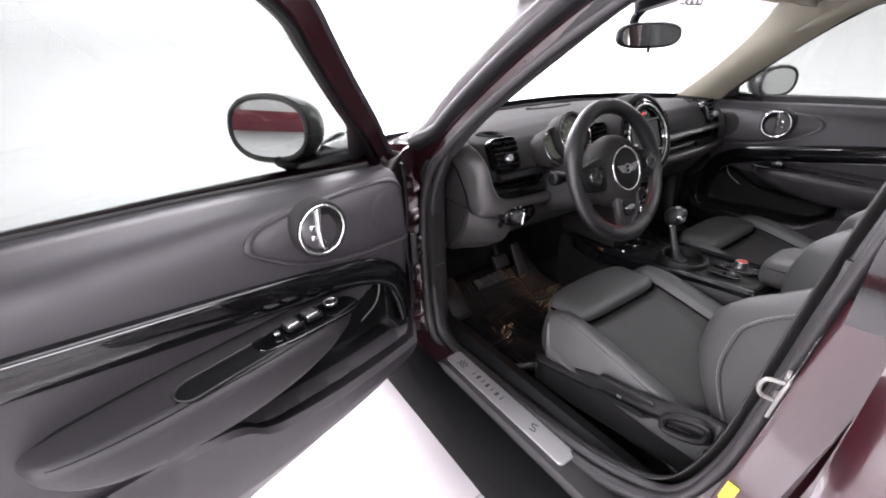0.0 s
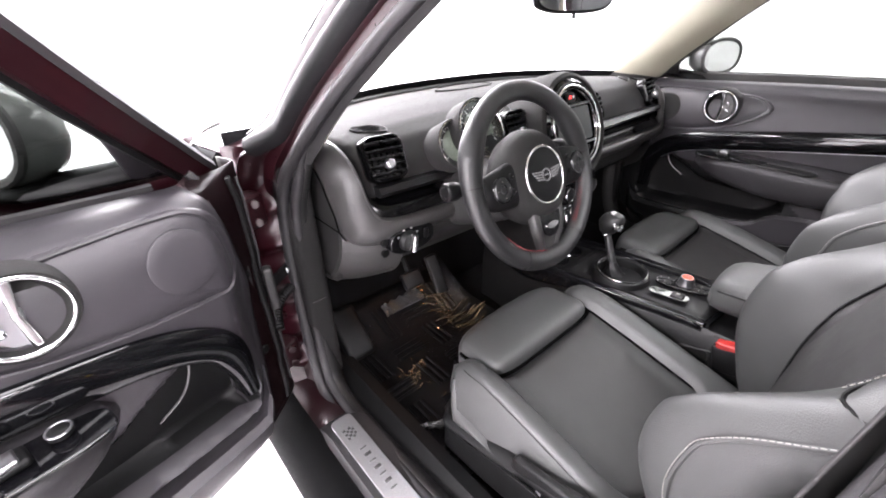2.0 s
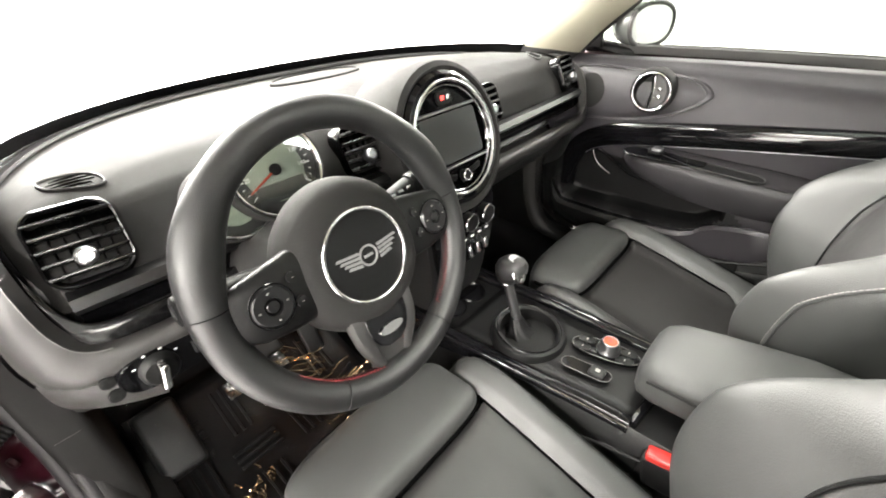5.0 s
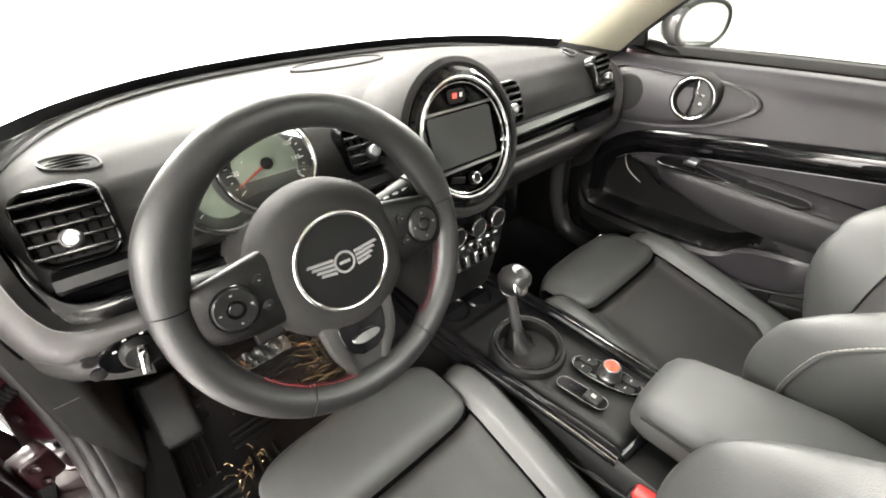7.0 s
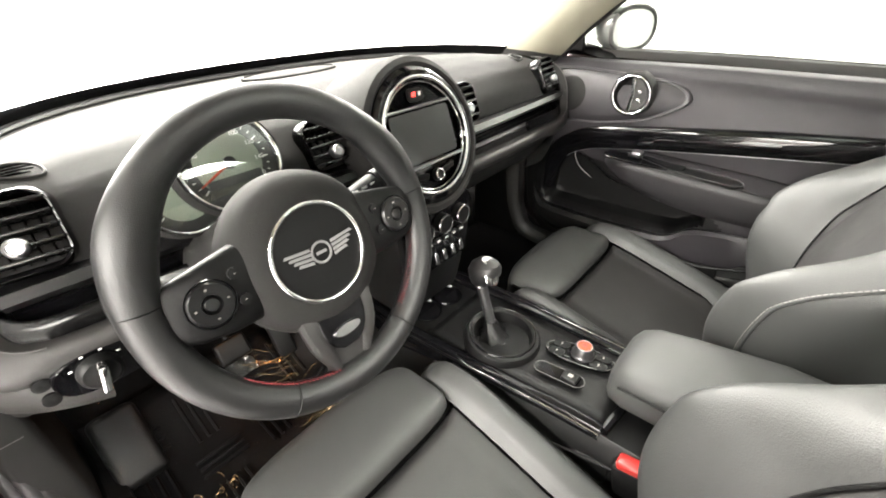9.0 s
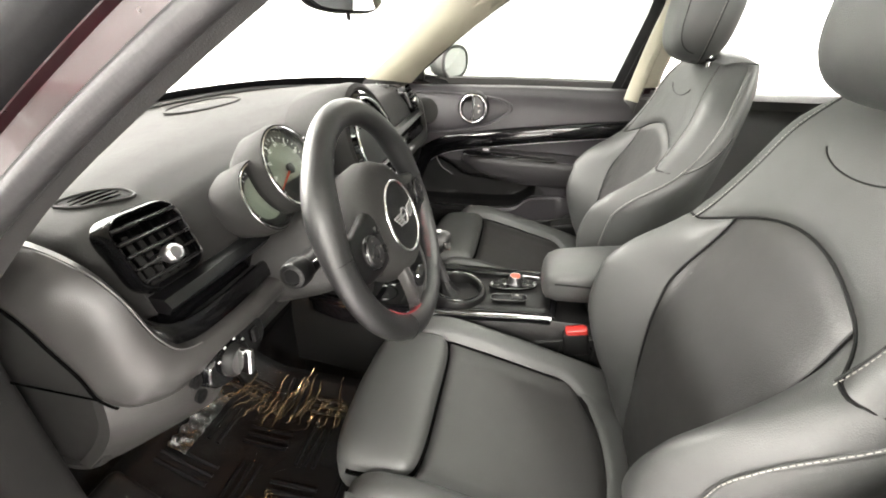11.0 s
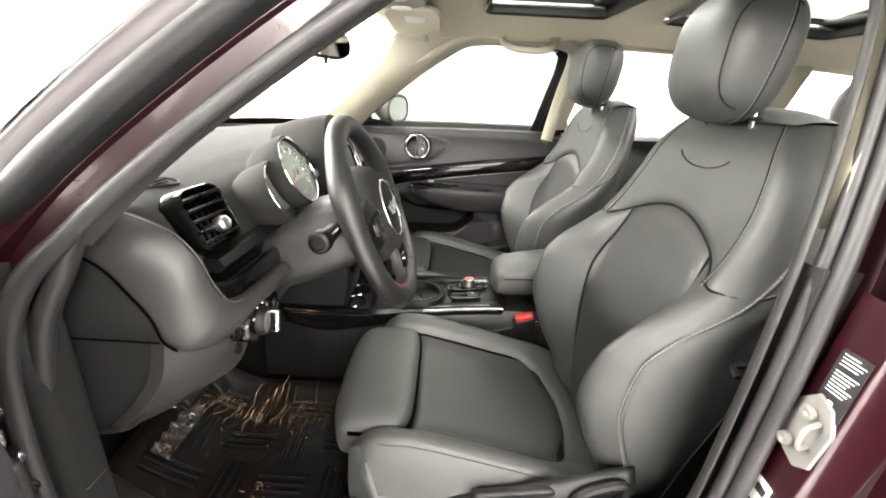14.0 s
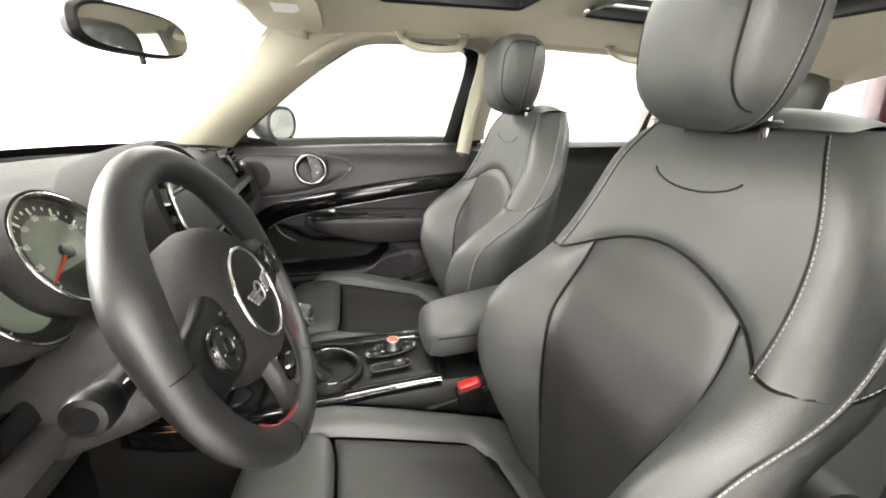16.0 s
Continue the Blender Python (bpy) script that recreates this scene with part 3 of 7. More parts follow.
# pillars, rails and sides
for s in (-1, 1):
    def side(pts):
        return [(s * x, y, z) for x, y, z in pts]

    w_edge = spline(side([(.636, .452, .968), (.630, .375, 1.03), (.622, .29, 1.105), (.606, .20, 1.195), (.592, .135, 1.28), (.580, .085, 1.335)]), 18)
    d_edge = spline(side([(.692, .30, .945), (.672, .205, 1.040), (.650, .105, 1.120), (.624, .0, 1.198), (.598, -.10, 1.268), (.568, -.21, 1.318)]), 18)
    ridge = [a.lerp(b, .5) + Vector((s * -.020, -.012, .004)) for a, b in zip(w_edge, d_edge)]
    loops = []
    for a, m, b in zip(w_edge, ridge, d_edge):
        back_ = Vector((s * .022, .012, .010))
        loops.append([a + back_, a, a.lerp(m, .55) + Vector((s * -.006, -.004, 0)), m, m.lerp(b, .45) + Vector((s * -.006, -.004, 0)), b, b + back_ * 1.0])
    pt = part("pillar_trim", rings(loops), TRIMBEIGE, car, "beige moulded windscreen pillar trim", mats=(HARD,))
    # outward faces darker, their shade put into the colour; the foot dark too
    for pg in pt.data.polygons:
        if pg.normal.x * s > .1 or pg.center.z < .985:
            pg.material_index = 1
    aout = spline(side([(.640, -.10, 1.372), (.625, -.2, 1.392), (.615, -.4, 1.402), (.615, -.8, 1.405), (.62, -1.5, 1.38)]), 24)
    part("roof_rail_outer", sweep(aout, [(-.03, -.03), (.0, -.035), (.03, -.03), (.04, .0), (.03, .03), (-.03, .03), (-.04, .0)], up=(s * .5, 0, .86)), PAINT, car, "burgundy roof rail")
    if s < 0:
        edge = [screen(0, v) + Vector((s * .008, .0, .006)) for v in np.linspace(0, 1, 14)]
        part("windscreen_moulding", sweep(edge, [(-.010, -.006), (.010, -.006), (.010, .006), (-.010, .006)], up=(0, .6, .8)), DARK, car, "black windscreen moulding")
    rail = spline(side([(.578, -.0, 1.345), (.572, -.15, 1.352), (.57, -.5, 1.358), (.575, -1.0, 1.352), (.58, -1.6, 1.32), (.575, -2.0, 1.26)]), 24)
    part("roof_side_trim", sweep(rail, [(-.03, -.045), (.0, -.05), (.03, -.03), (.03, .03), (-.03, .03)], up=(0, 0, 1)), HEADLINE, car, "beige cloth along the roof side")
    for yb, yt, w, mat, nm in ((-.548, -.602, .034, TRIMBEIGE, "pillar_trim"), (-1.33, -1.37, .07, TRIMBEIGE, "pillar_trim"), (-1.98, -1.86, .10, TRIMBEIGE, "pillar_trim")):
        post = spline(side([(.676, yb, 1.012), (.664, yb, 1.07), (.626, (yb + yt) / 2, 1.2), (.582, yt, 1.34)]), 10)
        part(nm, sweep(post, [(-w, -.012), (-w, .018), (-w * .7, .028), (w * .7, .028), (w, .018), (w, -.012)], up=(-s, 0, .25)), mat, car, "beige moulded pillar trim")
        outp = spline(side([(.80, yb - .02, .95), (.775, yb - .02, 1.06), (.72, (yb + yt) / 2 - .02, 1.2), (.65, yt - .02, 1.36)]), 10)
        part("pillar_outer", sweep(outp, [(-w, -.03), (-w, .02), (w, .02), (w, -.03)], up=(s, 0, .3)), PIANO if yb > -.7 else PAINT, car)
    low = spline(side([(.70, -.56, .36), (.70, -.565, .60), (.695, -.57, .80), (.685, -.575, .97)]), 8)
    part("pillar_trim_lower", sweep(low, [(-.075, -.02), (-.075, .02), (-.05, .035), (.05, .035), (.075, .02), (.075, -.02)], up=(-s, 0, .05)), HARD, car, "dark plastic lower pillar trim")
    part("belt_panel", sweep(side([(.74, -.60, .975), (.74, -1.3, .99), (.72, -2.1, 1.02)]), [(-.05, -.03), (.05, -.03), (.06, .0), (.03, .015), (-.04, .012)], up=(0, 0, 1)), HARD, car)
    part("rear_side_panel", sheet(lambda u, v: Vector((s * (.725 - .02 * math.sin(v * 3)), -.62 - 1.5 * u, .40 + .58 * v)), 8, 6), HARD, car, solid=0.01)
    win = part("side_glass", sheet(lambda u, v: Vector((s * (.755 - .11 * v), -.62 - .70 * u, .97 + .36 * v)), 2, 4), GLASS, car, "clear side window glass")
    win.visible_shadow = False
    win = part("side_glass", sheet(lambda u, v: Vector((s * (.755 - .11 * v), -1.38 - .55 * u, .99 + .32 * v)), 2, 4), GLASS, car, "clear side window glass")
    win.visible_shadow = False


# body skin
def side_x(z, y=0.0):
    b = curve1(z, (.18, .30, .50, .75, .90, .985, 1.02), (.80, .865, .895, .905, .885, .845, .82))
    ends = curve1(y, (-2.6, -2.3, -1.8, -1.0, .6, 1.2, 1.55, 1.72), (.58, .80, .96, 1.0, 1.0, .97, .86, .62))
    return b * ends


def arch(y, axle):
    d = abs(y - axle)
    return .33 + math.sqrt(max(0.0, .335 ** 2 - d * d)) if d < .335 else 0.0


for s in (-1, 1):
    def skin(y0, y1, n, top, bottom):
        def fn(u, v):
            y = y0 + (y1 - y0) * u
            zb = max(bottom(y), arch(y, .95), arch(y, -1.72))
            z = zb + (top(y) - zb) * v
            return Vector((s * side_x(z, y), y, z))
        return sheet(fn, n, 12)

    def belt(y):
        return curve1(y, (-2.55, -.6, .4, .75, 1.2, 1.6, 1.72), (1.01, .985, .940, .900, .84, .76, .66))

    part("front_wing", skin(.475, 1.70, 40, belt, lambda y: .22), PAINT, car, "burgundy front wing", solid=0.012)
    part("rear_quarter", skin(-1.36, -2.52, 40, belt, lambda y: .24), PAINT, car, "burgundy rear quarter panel", solid=0.012)
    rd = part("rear_door_skin", skin(-.575, -1.355, 24, belt, lambda y: .36), PAINT, car, "glossy burgundy rear door skin", solid=0.02)
    part("door_handle", tube(spline([(s * .905, -1.17, .86), (s * .935, -1.18, .865), (s * .935, -1.28, .868), (s * .905, -1.29, .868)], 12), .011, 8), CHROME, rd, "chrome pull handle")
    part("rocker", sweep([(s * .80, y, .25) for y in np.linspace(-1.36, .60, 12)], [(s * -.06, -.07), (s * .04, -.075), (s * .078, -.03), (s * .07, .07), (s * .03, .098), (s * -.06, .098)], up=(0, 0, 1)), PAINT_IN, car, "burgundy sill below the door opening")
    part("rocker_cladding", sweep([(s * .868, y, .215) for y in np.linspace(-1.36, .60, 12)], [(s * -.05, -.05), (s * .016, -.05), (s * .028, .03), (s * .024, .085), (s * .008, .120), (s * -.03, .140), (s * -.056, .140)], up=(0, 0, 1)), CLADDING, car, "black plastic sill cladding")
    part("rear_door_lower", skin(-.575, -1.355, 10, lambda y: .37, lambda y: .26), DARK, car, solid=0.015)
    for ya in (.95, -1.72):
        w = part("wheel", lathe([(.20, -.10), (.30, -.105), (.325, -.085), (.33, 0), (.325, .085), (.30, .105), (.20, .10)], (s * .77, ya, .33), (s, 0, 0), 40), TYRE, car, "black tyre on a silver alloy rim")
        spokes = [lathe([(.205, .06), (.215, .10), (.205, .105), (.19, .07)], (s * .77, ya, .33), (s, 0, 0), 40), lathe([(.03, .05), (.05, .085), (.02, .09)], (s * .77, ya, .33), (s, 0, 0), 20)]
        for k in range(5):
            a = k * 2 * math.pi / 5
            spokes.append(tube([(s * .845, ya + .03 * math.sin(a), .33 + .03 * math.cos(a)), (s * .855, ya + .2 * math.sin(a), .33 + .2 * math.cos(a))], .022, 8, flat=.6))
        part("rim", join(*spokes), SATIN, w, "silver five-spoke rim")
        part("wheel_house", lathe([(.34, -.16), (.34, .10)], (s * .74, ya, .33), (s, 0, 0), 40), DARK, car)


def bonnet(u, v):
    x = (u * 2 - 1)
    y = .80 + v * .78 - .06 * x * x * v
    back = base_y(x * .64) + .09
    y = back + (1.60 - .16 * x * x - back) * v
    w = curve1(v, (0, .5, 1), (.735, .74, .66))
    z = .922 + .016 * (1 - x * x) - .10 * v ** 1.6 - .03 * x ** 4 + .012 * x * x * (1 - v)
    return Vector((x * w, y, z))


part("bonnet", sheet(bonnet, 24, 16), PAINT, car, "glossy burgundy bonnet", solid=0.012)
part("bonnet_edge", sheet(lambda u, v: bonnet(0 if u < 0 else u, 0).lerp(screen(u, .02), v) + Vector((0, 0, -.012)), 24, 2), DARK, car, "black scuttle panel below the windscreen")
part("front_bumper", sheet(lambda u, v: Vector(((u * 2 - 1) * .70, 1.72 - .20 * (u * 2 - 1) ** 2 - .06 * abs(v - .4), .22 + .57 * v)), 20, 8), PAINT, car, solid=0.02)
part("grille", sheet(lambda u, v: Vector(((u * 2 - 1) * .40, 1.735 - .20 * ((u * 2 - 1) * .57) ** 2 - .06 * abs(.3 + v * .35 - .4), .42 + .26 * v)), 12, 4), PIANO, car, solid=0.01)
for s in (-1, 1):
    c = Vector((s * .56, 1.52, .70))
    lamp = part("headlight", lathe([(.115, -.10), (.125, 0), (.118, .02), (.10, .035), (.02, .05)], c, (s * .25, .9, .35), 32), SCREEN, car, "round headlight with a chrome ring")
    part("ring", torus(c + Vector((s * .003, .01, .004)), (s * .25, .9, .35), .128, .010), CHROME, lamp)
part("tailgate", sheet(lambda u, v: Vector(((u * 2 - 1) * (.74 - .12 * max(0, v - .6)), -2.53 + .10 * (u * 2 - 1) ** 2 + .40 * max(0, v - .62) ** 1.3, .24 + 1.12 * v)), 16, 14), PAINT, car, solid=0.02)

# cabin floor pan, bulkhead and boot close the shell
lone("cabin_floor", rbox((0, -.75, .250), (1.48, 2.6, .13), .01), CARPET, "black carpet on the car's floor pan", "carpet", "structure")
part("bulkhead", sheet(lambda u, v: Vector(((u * 2 - 1) * .72, .56 + .22 * smooth01(v * 1.3), .21 + .72 * v)), 8, 8), CARPET, car, "black carpeted bulkhead", solid=0.01)
kick = part("kick_panel", rbox((-.699, .475, .58), (.064, .21, .76), .018), SOFT, car, "dark plastic kick panel")
part("panel_joint", tube([(-.7285, .386, .597), (-.715, .3705, .597), (-.684, .3705, .597), (-.6675, .386, .597)], .0011, 6), GREYPLASTIC, kick, "pale joint between the two halves of the kick panel")
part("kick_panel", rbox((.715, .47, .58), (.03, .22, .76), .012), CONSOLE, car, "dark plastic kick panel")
part("underbody", rbox((0, -.45, .175), (1.5, 3.4, .02), 0), DARK, car)
part("scuttle_shelf", rbox((0, .86, .80), (1.4, .12, .2), .02), DARK, car)
for x in (-.728, .745):
    part("hinge_post_trim", rbox((x, .460, .62), (.018, .13, .68), .008), CONSOLE, car, "dark plastic hinge post trim")
part("hinge_post_trim", rbox((.768, .38, .56), (.02, .30, .70), .006), DARK, car)

# ---- seats ----
SX = .352
ZE = (.43, .50, .56, .68, .76, .80, .87, .925, .99, 1.06, 1.115)
YE = (-.425, -.40, -.37, -.337, -.348, -.375, -.462, -.505, -.535, -.557, -.585)
YC = (-.43, -.426, -.426, -.437, -.461, -.477, -.501, -.518, -.540, -.557, -.582)
WE = (.195, .222, .236, .243, .246, .249, .252, .246, .232, .205, .15)


def back_y(x, z):
    w = curve1(z, ZE, WE)
    e, c = curve1(z, ZE, YE), curve1(z, ZE, YC)
    f = abs(x) / w
    b = smooth01((f - curve1(z, (.43, .55, .69, .80, .95), (.38, .38, .47, .55, .52))) / .36)
    y = c + (e - c) * b
    return y - .050 * max(0.0, (f - .86) / .14) ** 2.2


def insert_w(z):
    return curve1(z, (.43, .55, .69, .80, .91, .95), (.075, .095, .131, .158, .146, .140))


def arch_z(x):
    return max(.882, .862 + .088 * max(0.0, math.cos(math.pi / 2 * min(1.0, abs(x) / .235))) ** 1.05)


def padded(fn, nu, nv, su, sv, sink, puff=0.0, edges=(1, 1, 1, 1)):
    """A panel that sinks into its seams: su, sv give its size in metres."""
    def f(u, v):
        d = 1e9
        for on, e in zip(edges, (u * su, (1 - u) * su, v * sv, (1 - v) * sv)):
            if on:
                d = min(d, e)
        dip = -sink * (1 - smooth01(d / .016)) + puff * math.sin(math.pi * u) * math.sin(math.pi * v)
        return fn(u, v, dip)
    return sheet(f, nu, nv)


def front_seat(cx, label):
    st = thing("car_seat", label, "car seat", (cx, -.25, .22), "front seats")

    def P(x, y, z):
        return Vector((cx + x, y, z))

    # backrest
    def centre(u, v, d):
        z = .43 + (arch_z((u * 2 - 1) * .148) - .43) * v
        x = (u * 2 - 1) * insert_w(z)
        return P(x, back_y(x, z) + d, z)
    back = part("backrest", padded(centre, 28, 42, .31, .5, .008, .005), INSERT, st, "grey-black leather backrest")
    for s in (-1, 1):
        def wing(u, v, d):
            z = .43 + (arch_z(.148 + .105 * u) - .43) * v
            x = insert_w(z) + (curve1(z, ZE, WE) - insert_w(z)) * u
            d *= 1 - smooth01((x - .215) / .03) * smooth01((v - .88) / .06)
            return P(s * x, back_y(x, z) + d, z)
        part("bolster", padded(wing, 20, 42, .09, .44, .008, .004, (1, 0, 1, 1)), LEATHER, back, "black leather side bolster")
    def shoulder(u, v, d):
        x = (u * 2 - 1) * .252
        zl = arch_z(x * .98)
        z = zl + (1.115 - zl) * v
        xx = max(-1, min(1, x / .252)) * curve1(z, ZE, WE)
        d *= 1 - smooth01((abs(x) - .215) / .03) * smooth01((.25 - v) / .1)
        return P(xx, back_y(xx, z) + d, z)
    part("shoulder_panel", padded(shoulder, 40, 20, .5, .2, .007, .002, (0, 0, 1, 1)), LEATHER, back, "black leather upper backrest")
    # sides and back shell
    for s in (-1, 1):
        def flank(u, v):
            z = .43 + .685 * v
            w = curve1(z, ZE, WE)
            y0 = back_y(w, z) + .004
            y1 = curve1(z, (.43, .8, 1.115), (-.56, -.60, -.665))
            bulge = .016 * math.sin(math.pi * min(1, u * 1.15)) * (1 if z < 1.0 else .6)
            return P(s * (w + bulge - .03 * u * u), y0 + (y1 - y0) * u, z)
        part("side_panel", sheet(flank, 14, 30), LEATHER, back, "black leather backrest side")
        edge = [P(s * (curve1(z, ZE, WE) + .003), back_y(curve1(z, ZE, WE), z) - .001, z) for z in np.linspace(.46, 1.10, 70)]
        part("seam", tube(edge, .0032, 6), LEATHER, back)
        part("stitching", stitches([p + Vector((s * .001, .0045, 0)) for p in edge], .0045, .0020, .0006), PALETHREAD, back, "pale grey stitching")
        half = [P(s * x, back_y(x, z) + .0008, z) for x, z in [(curve1(.883 + .225 * k / 30, (.883, .958, 1.04, 1.108), (.200, .188, .165, .128)), .883 + .225 * k / 30) for k in range(31)]]
        part("seam", tube(half, .0014, 6), DARK, back)
        wingline = [flank(.04 + .62 * k / 30, (.885 + .085 * (k / 30) ** 1.3 - .43) / .685) + Vector((s * .0012, 0, 0)) for k in range(31)]
        part("seam", tube(wingline, .0014, 6), DARK, back)
        part("stitching", stitches([p + Vector((s * .0012, .002, .004)) for p in wingline], .0042, .0022, .0005), PALETHREAD, back, "pale grey stitching")
        part("stitching", stitches([p + Vector((s * .004, .0012, 0)) for p in half], .0040, .0022, .0005), PALETHREAD, back, "pale grey stitching")
    for sg in (-1, 1):
        zi = [.45 + (arch_z(.148) - .45) * k / 40 for k in range(41)]
        part("seam", tube([P(sg * insert_w(z), back_y(insert_w(z), z) - .0055, z) for z in zi], .0022, 6), DARK, back)
    ax_ = np.linspace(-.243, .243, 70)
    part("seam", tube([P(x, back_y(x, arch_z(x)) - .0055, arch_z(x)) for x in ax_], .0022, 6), DARK, back)
    arc = [P(x, back_y(x, z) + .0022, z) for x, z in [(.078 * math.sin(a), 1.058 - .030 * math.cos(a)) for a in np.linspace(-1.25, 1.25, 30)]]
    part("seam", tube(arc, .0013, 6), DARK, back)
    part("back_shell", sheet(lambda u, v: (lambda z: P((u * 2 - 1) * (curve1(z, ZE, WE) - .03), curve1(z, (.43, .8, 1.115), (-.56, -.60, -.665)) - .012 * math.sin(math.pi * u), z))(.43 + .685 * v), 12, 14), HARD, back, "hard plastic seat back shell")
    part("top_roll", sheet(lambda u, v: P((u * 2 - 1) * .15, -.58 - .085 * v, 1.113 + .022 * math.sin(math.pi * v) * (1 - (u * 2 - 1) ** 4 * .7)), 20, 8), LEATHER, back)
    # headrest
    rest = part("headrest", bmesh.new(), LEATHER, st, "rounded black leather headrest on two steel posts")
    def head(a, lift=1.0):
        def e(q, p):
            return math.copysign(abs(q) ** p, q)
        x, y, z = e(a[0], .64), e(a[1], .78), e(a[2], .66)
        return P(.097 * lift * x * (1 - .06 * max(0, -z)), -.556 + .072 * lift * y - .014 * z * (1 if y < 0 else .2) + .014 * x * x, 1.212 + .101 * lift * z - .012 * (1 - y) * .5)
    bm = bmesh.new()
    bmesh.ops.create_uvsphere(bm, u_segments=40, v_segments=24, radius=1)
    for v in bm.verts:
        v.co = head(v.co)
    bm.to_mesh(rest.data)
    bm.free()
    rest.data.shade_smooth()
    for s in (-1, 1):
        r1 = math.sqrt(1 - .74 ** 2)
        front_line = [head((s * .74, r1 * math.cos(t), r1 * math.sin(t)), 1.002) for t in np.linspace(-1.45, 2.1, 60)]
        part("seam", tube(front_line, .0015, 6), DARK, rest)
        r2 = math.sqrt(1 - .20 ** 2)
        side_line = [head((s * r2 * math.cos(t), -.20, r2 * math.sin(t)), 1.004) for t in np.linspace(-1.35, 1.5, 70)]
        part("seam", tube(side_line, .0012, 6), DARK, rest)
        part("stitching", stitches([p + Vector((0, .0035, 0)) for p in side_line], .0045, .0022, .0006), PALETHREAD, rest, "pale grey stitching")
        part("headrest_post", tube([P(s * .06, -.582, 1.085), P(s * .06, -.577, 1.14)], .0062, 12), CHROME, rest, "polished steel headrest post")
        part("post_collar", lathe([(.014, 0), (.014, .004), (.010, .007)], P(s * .06, -.584, 1.114), (0, .1, 1), 16), DARK, rest)

    # cushion
    YY = (-.46, -.40, -.30, -.20, -.10, -.04, .02, .06, .085)

    def cz(y):
        return curve1(y, YY, (.432, .447, .468, .492, .515, .527, .530, .512, .455))

    def cush(x, y):
        f = abs(x) / .25
        fade = curve1(y, (-.46, -.36, -.1, .03, .085), (.5, .9, 1, .75, .2))
        up = .040 * smooth01((f - .50) / .34) * fade
        return cz(y) + up - .10 * max(0, (f - .84) / .16) ** 2.2

    def ins_end(x):
        return -.300 - .085 * math.sqrt(max(0.0, 1 - (abs(x) / .17) ** 2))

    def cover_top(y):
        return curve1(y, (-.45, -.405, -.30, -.17, -.044, .03, .06), (.565, .556, .522, .480, .449, .428, .40))

    seat = part("cushion", padded(lambda u, v, d: (lambda x: (lambda y: P(x, y, cush(x, y) + d))(-.052 + (ins_end(x) + .052) * v))((u * 2 - 1) * .163), 28, 32, .33, .33, .010, .006), INSERT, st, "grey-black leather seat cushion")
    for s in (-1, 1):
        def bol(u, v, d):
            y = .055 + (-.43 - .055) * v
            xi = .166 if y > -.30 else .166 - (.166 - .10) * smooth01((-.30 - y) / .12)
            xo = .25 - .05 * smooth01((y + .01) / .07)
            x = xi + (xo - xi) * u
            return P(s * x, y, cush(x, y) + d - .02 * smooth01((y - .0) / .055))
        part("bolster", padded(bol, 18, 36, .085, .5, .008, .003, (1, 0, 1, 1)), LEATHER, seat, "black leather cushion bolster")

        def skirt(u, v):
            y = .055 + (-.43 - .055) * v
            xo = .25 - .05 * smooth01((y + .01) / .07)
            z0 = cush(xo, y) - .02 * smooth01(y / .055) + .003
            return P(s * (xo + .012 * math.sin(math.pi * u)), y, z0 + (cover_top(y) - .012 - z0) * u)
        part("skirt", sheet(skirt, 8, 24), LEATHER, seat, "black leather cushion side")
        line = [P(s * (.2535 - .05 * smooth01((y + .01) / .07)), y, cush(.25 - .05 * smooth01((y + .01) / .07), y) - .012) for y in np.linspace(.02, -.42, 40)]
        part("seam", tube(line, .002, 6), LEATHER, seat)
        for off in (-.003, .003):
            part("seam", tube([P(s * (.222 + off - .035 * smooth01((y + .01) / .07)), y, cush(.222 - .035 * smooth01((y + .01) / .07), y) + .0008) for y in np.linspace(.0, -.40, 40)], .0008, 5), DARK, seat)
    part("rear_bridge", padded(lambda u, v, d: (lambda x: (lambda y: P(x, y, cush(x, y) + d))(ins_end(x * .93) + (-.455 - ins_end(x * .93)) * v))((u * 2 - 1) * .175), 20, 10, .35, .1, .006), LEATHER, seat)
    # thigh pad
    pad_loops = []
    for zz, g in ((-.075, .86), (-.07, .97), (-.05, 1.0), (-.018, 1.0), (-.004, .985), (.005, .95), (.012, .88), (.0165, .76), (.019, .55), (.020, .25)):
        o = [(a, b) for a, b in (oval(.345 * g, .150 * (g if g > .9 else g * .98), 48, 5.5))]
        pad_loops.append([P(a, .021 + b + (.012 * (1 - (a / .17) ** 2) if b > 0 else 0), .531 + zz + .014 - .16 * (b + .02) * .25 - .22 * max(0, b - .035) ** 1.1) for a, b in o])
    part("thigh_pad", rings(pad_loops), LEATHER, st, "padded black leather thigh support")
    # black tube standing in for the shadow line under the thigh pad
    gap = [(a, b) for a, b in oval(.347, .152, 60, 5.5) if b < .045]
    gap = sorted(gap, key=lambda p: math.atan2(p[1] + .0, p[0]) if p[1] < 0 or p[0] > 0 else math.atan2(p[1], p[0]) - 2 * math.pi)
    part("pad_shadow_line", tube([P(a, .021 + b, .531 - .002 - .04 * (b + .02)) for a, b in gap], .0042, 6), VOID, st)
    part("cushion_pan", rbox(P(0, -.16, .41), (.43, .44, .09), .03), DARK, st)
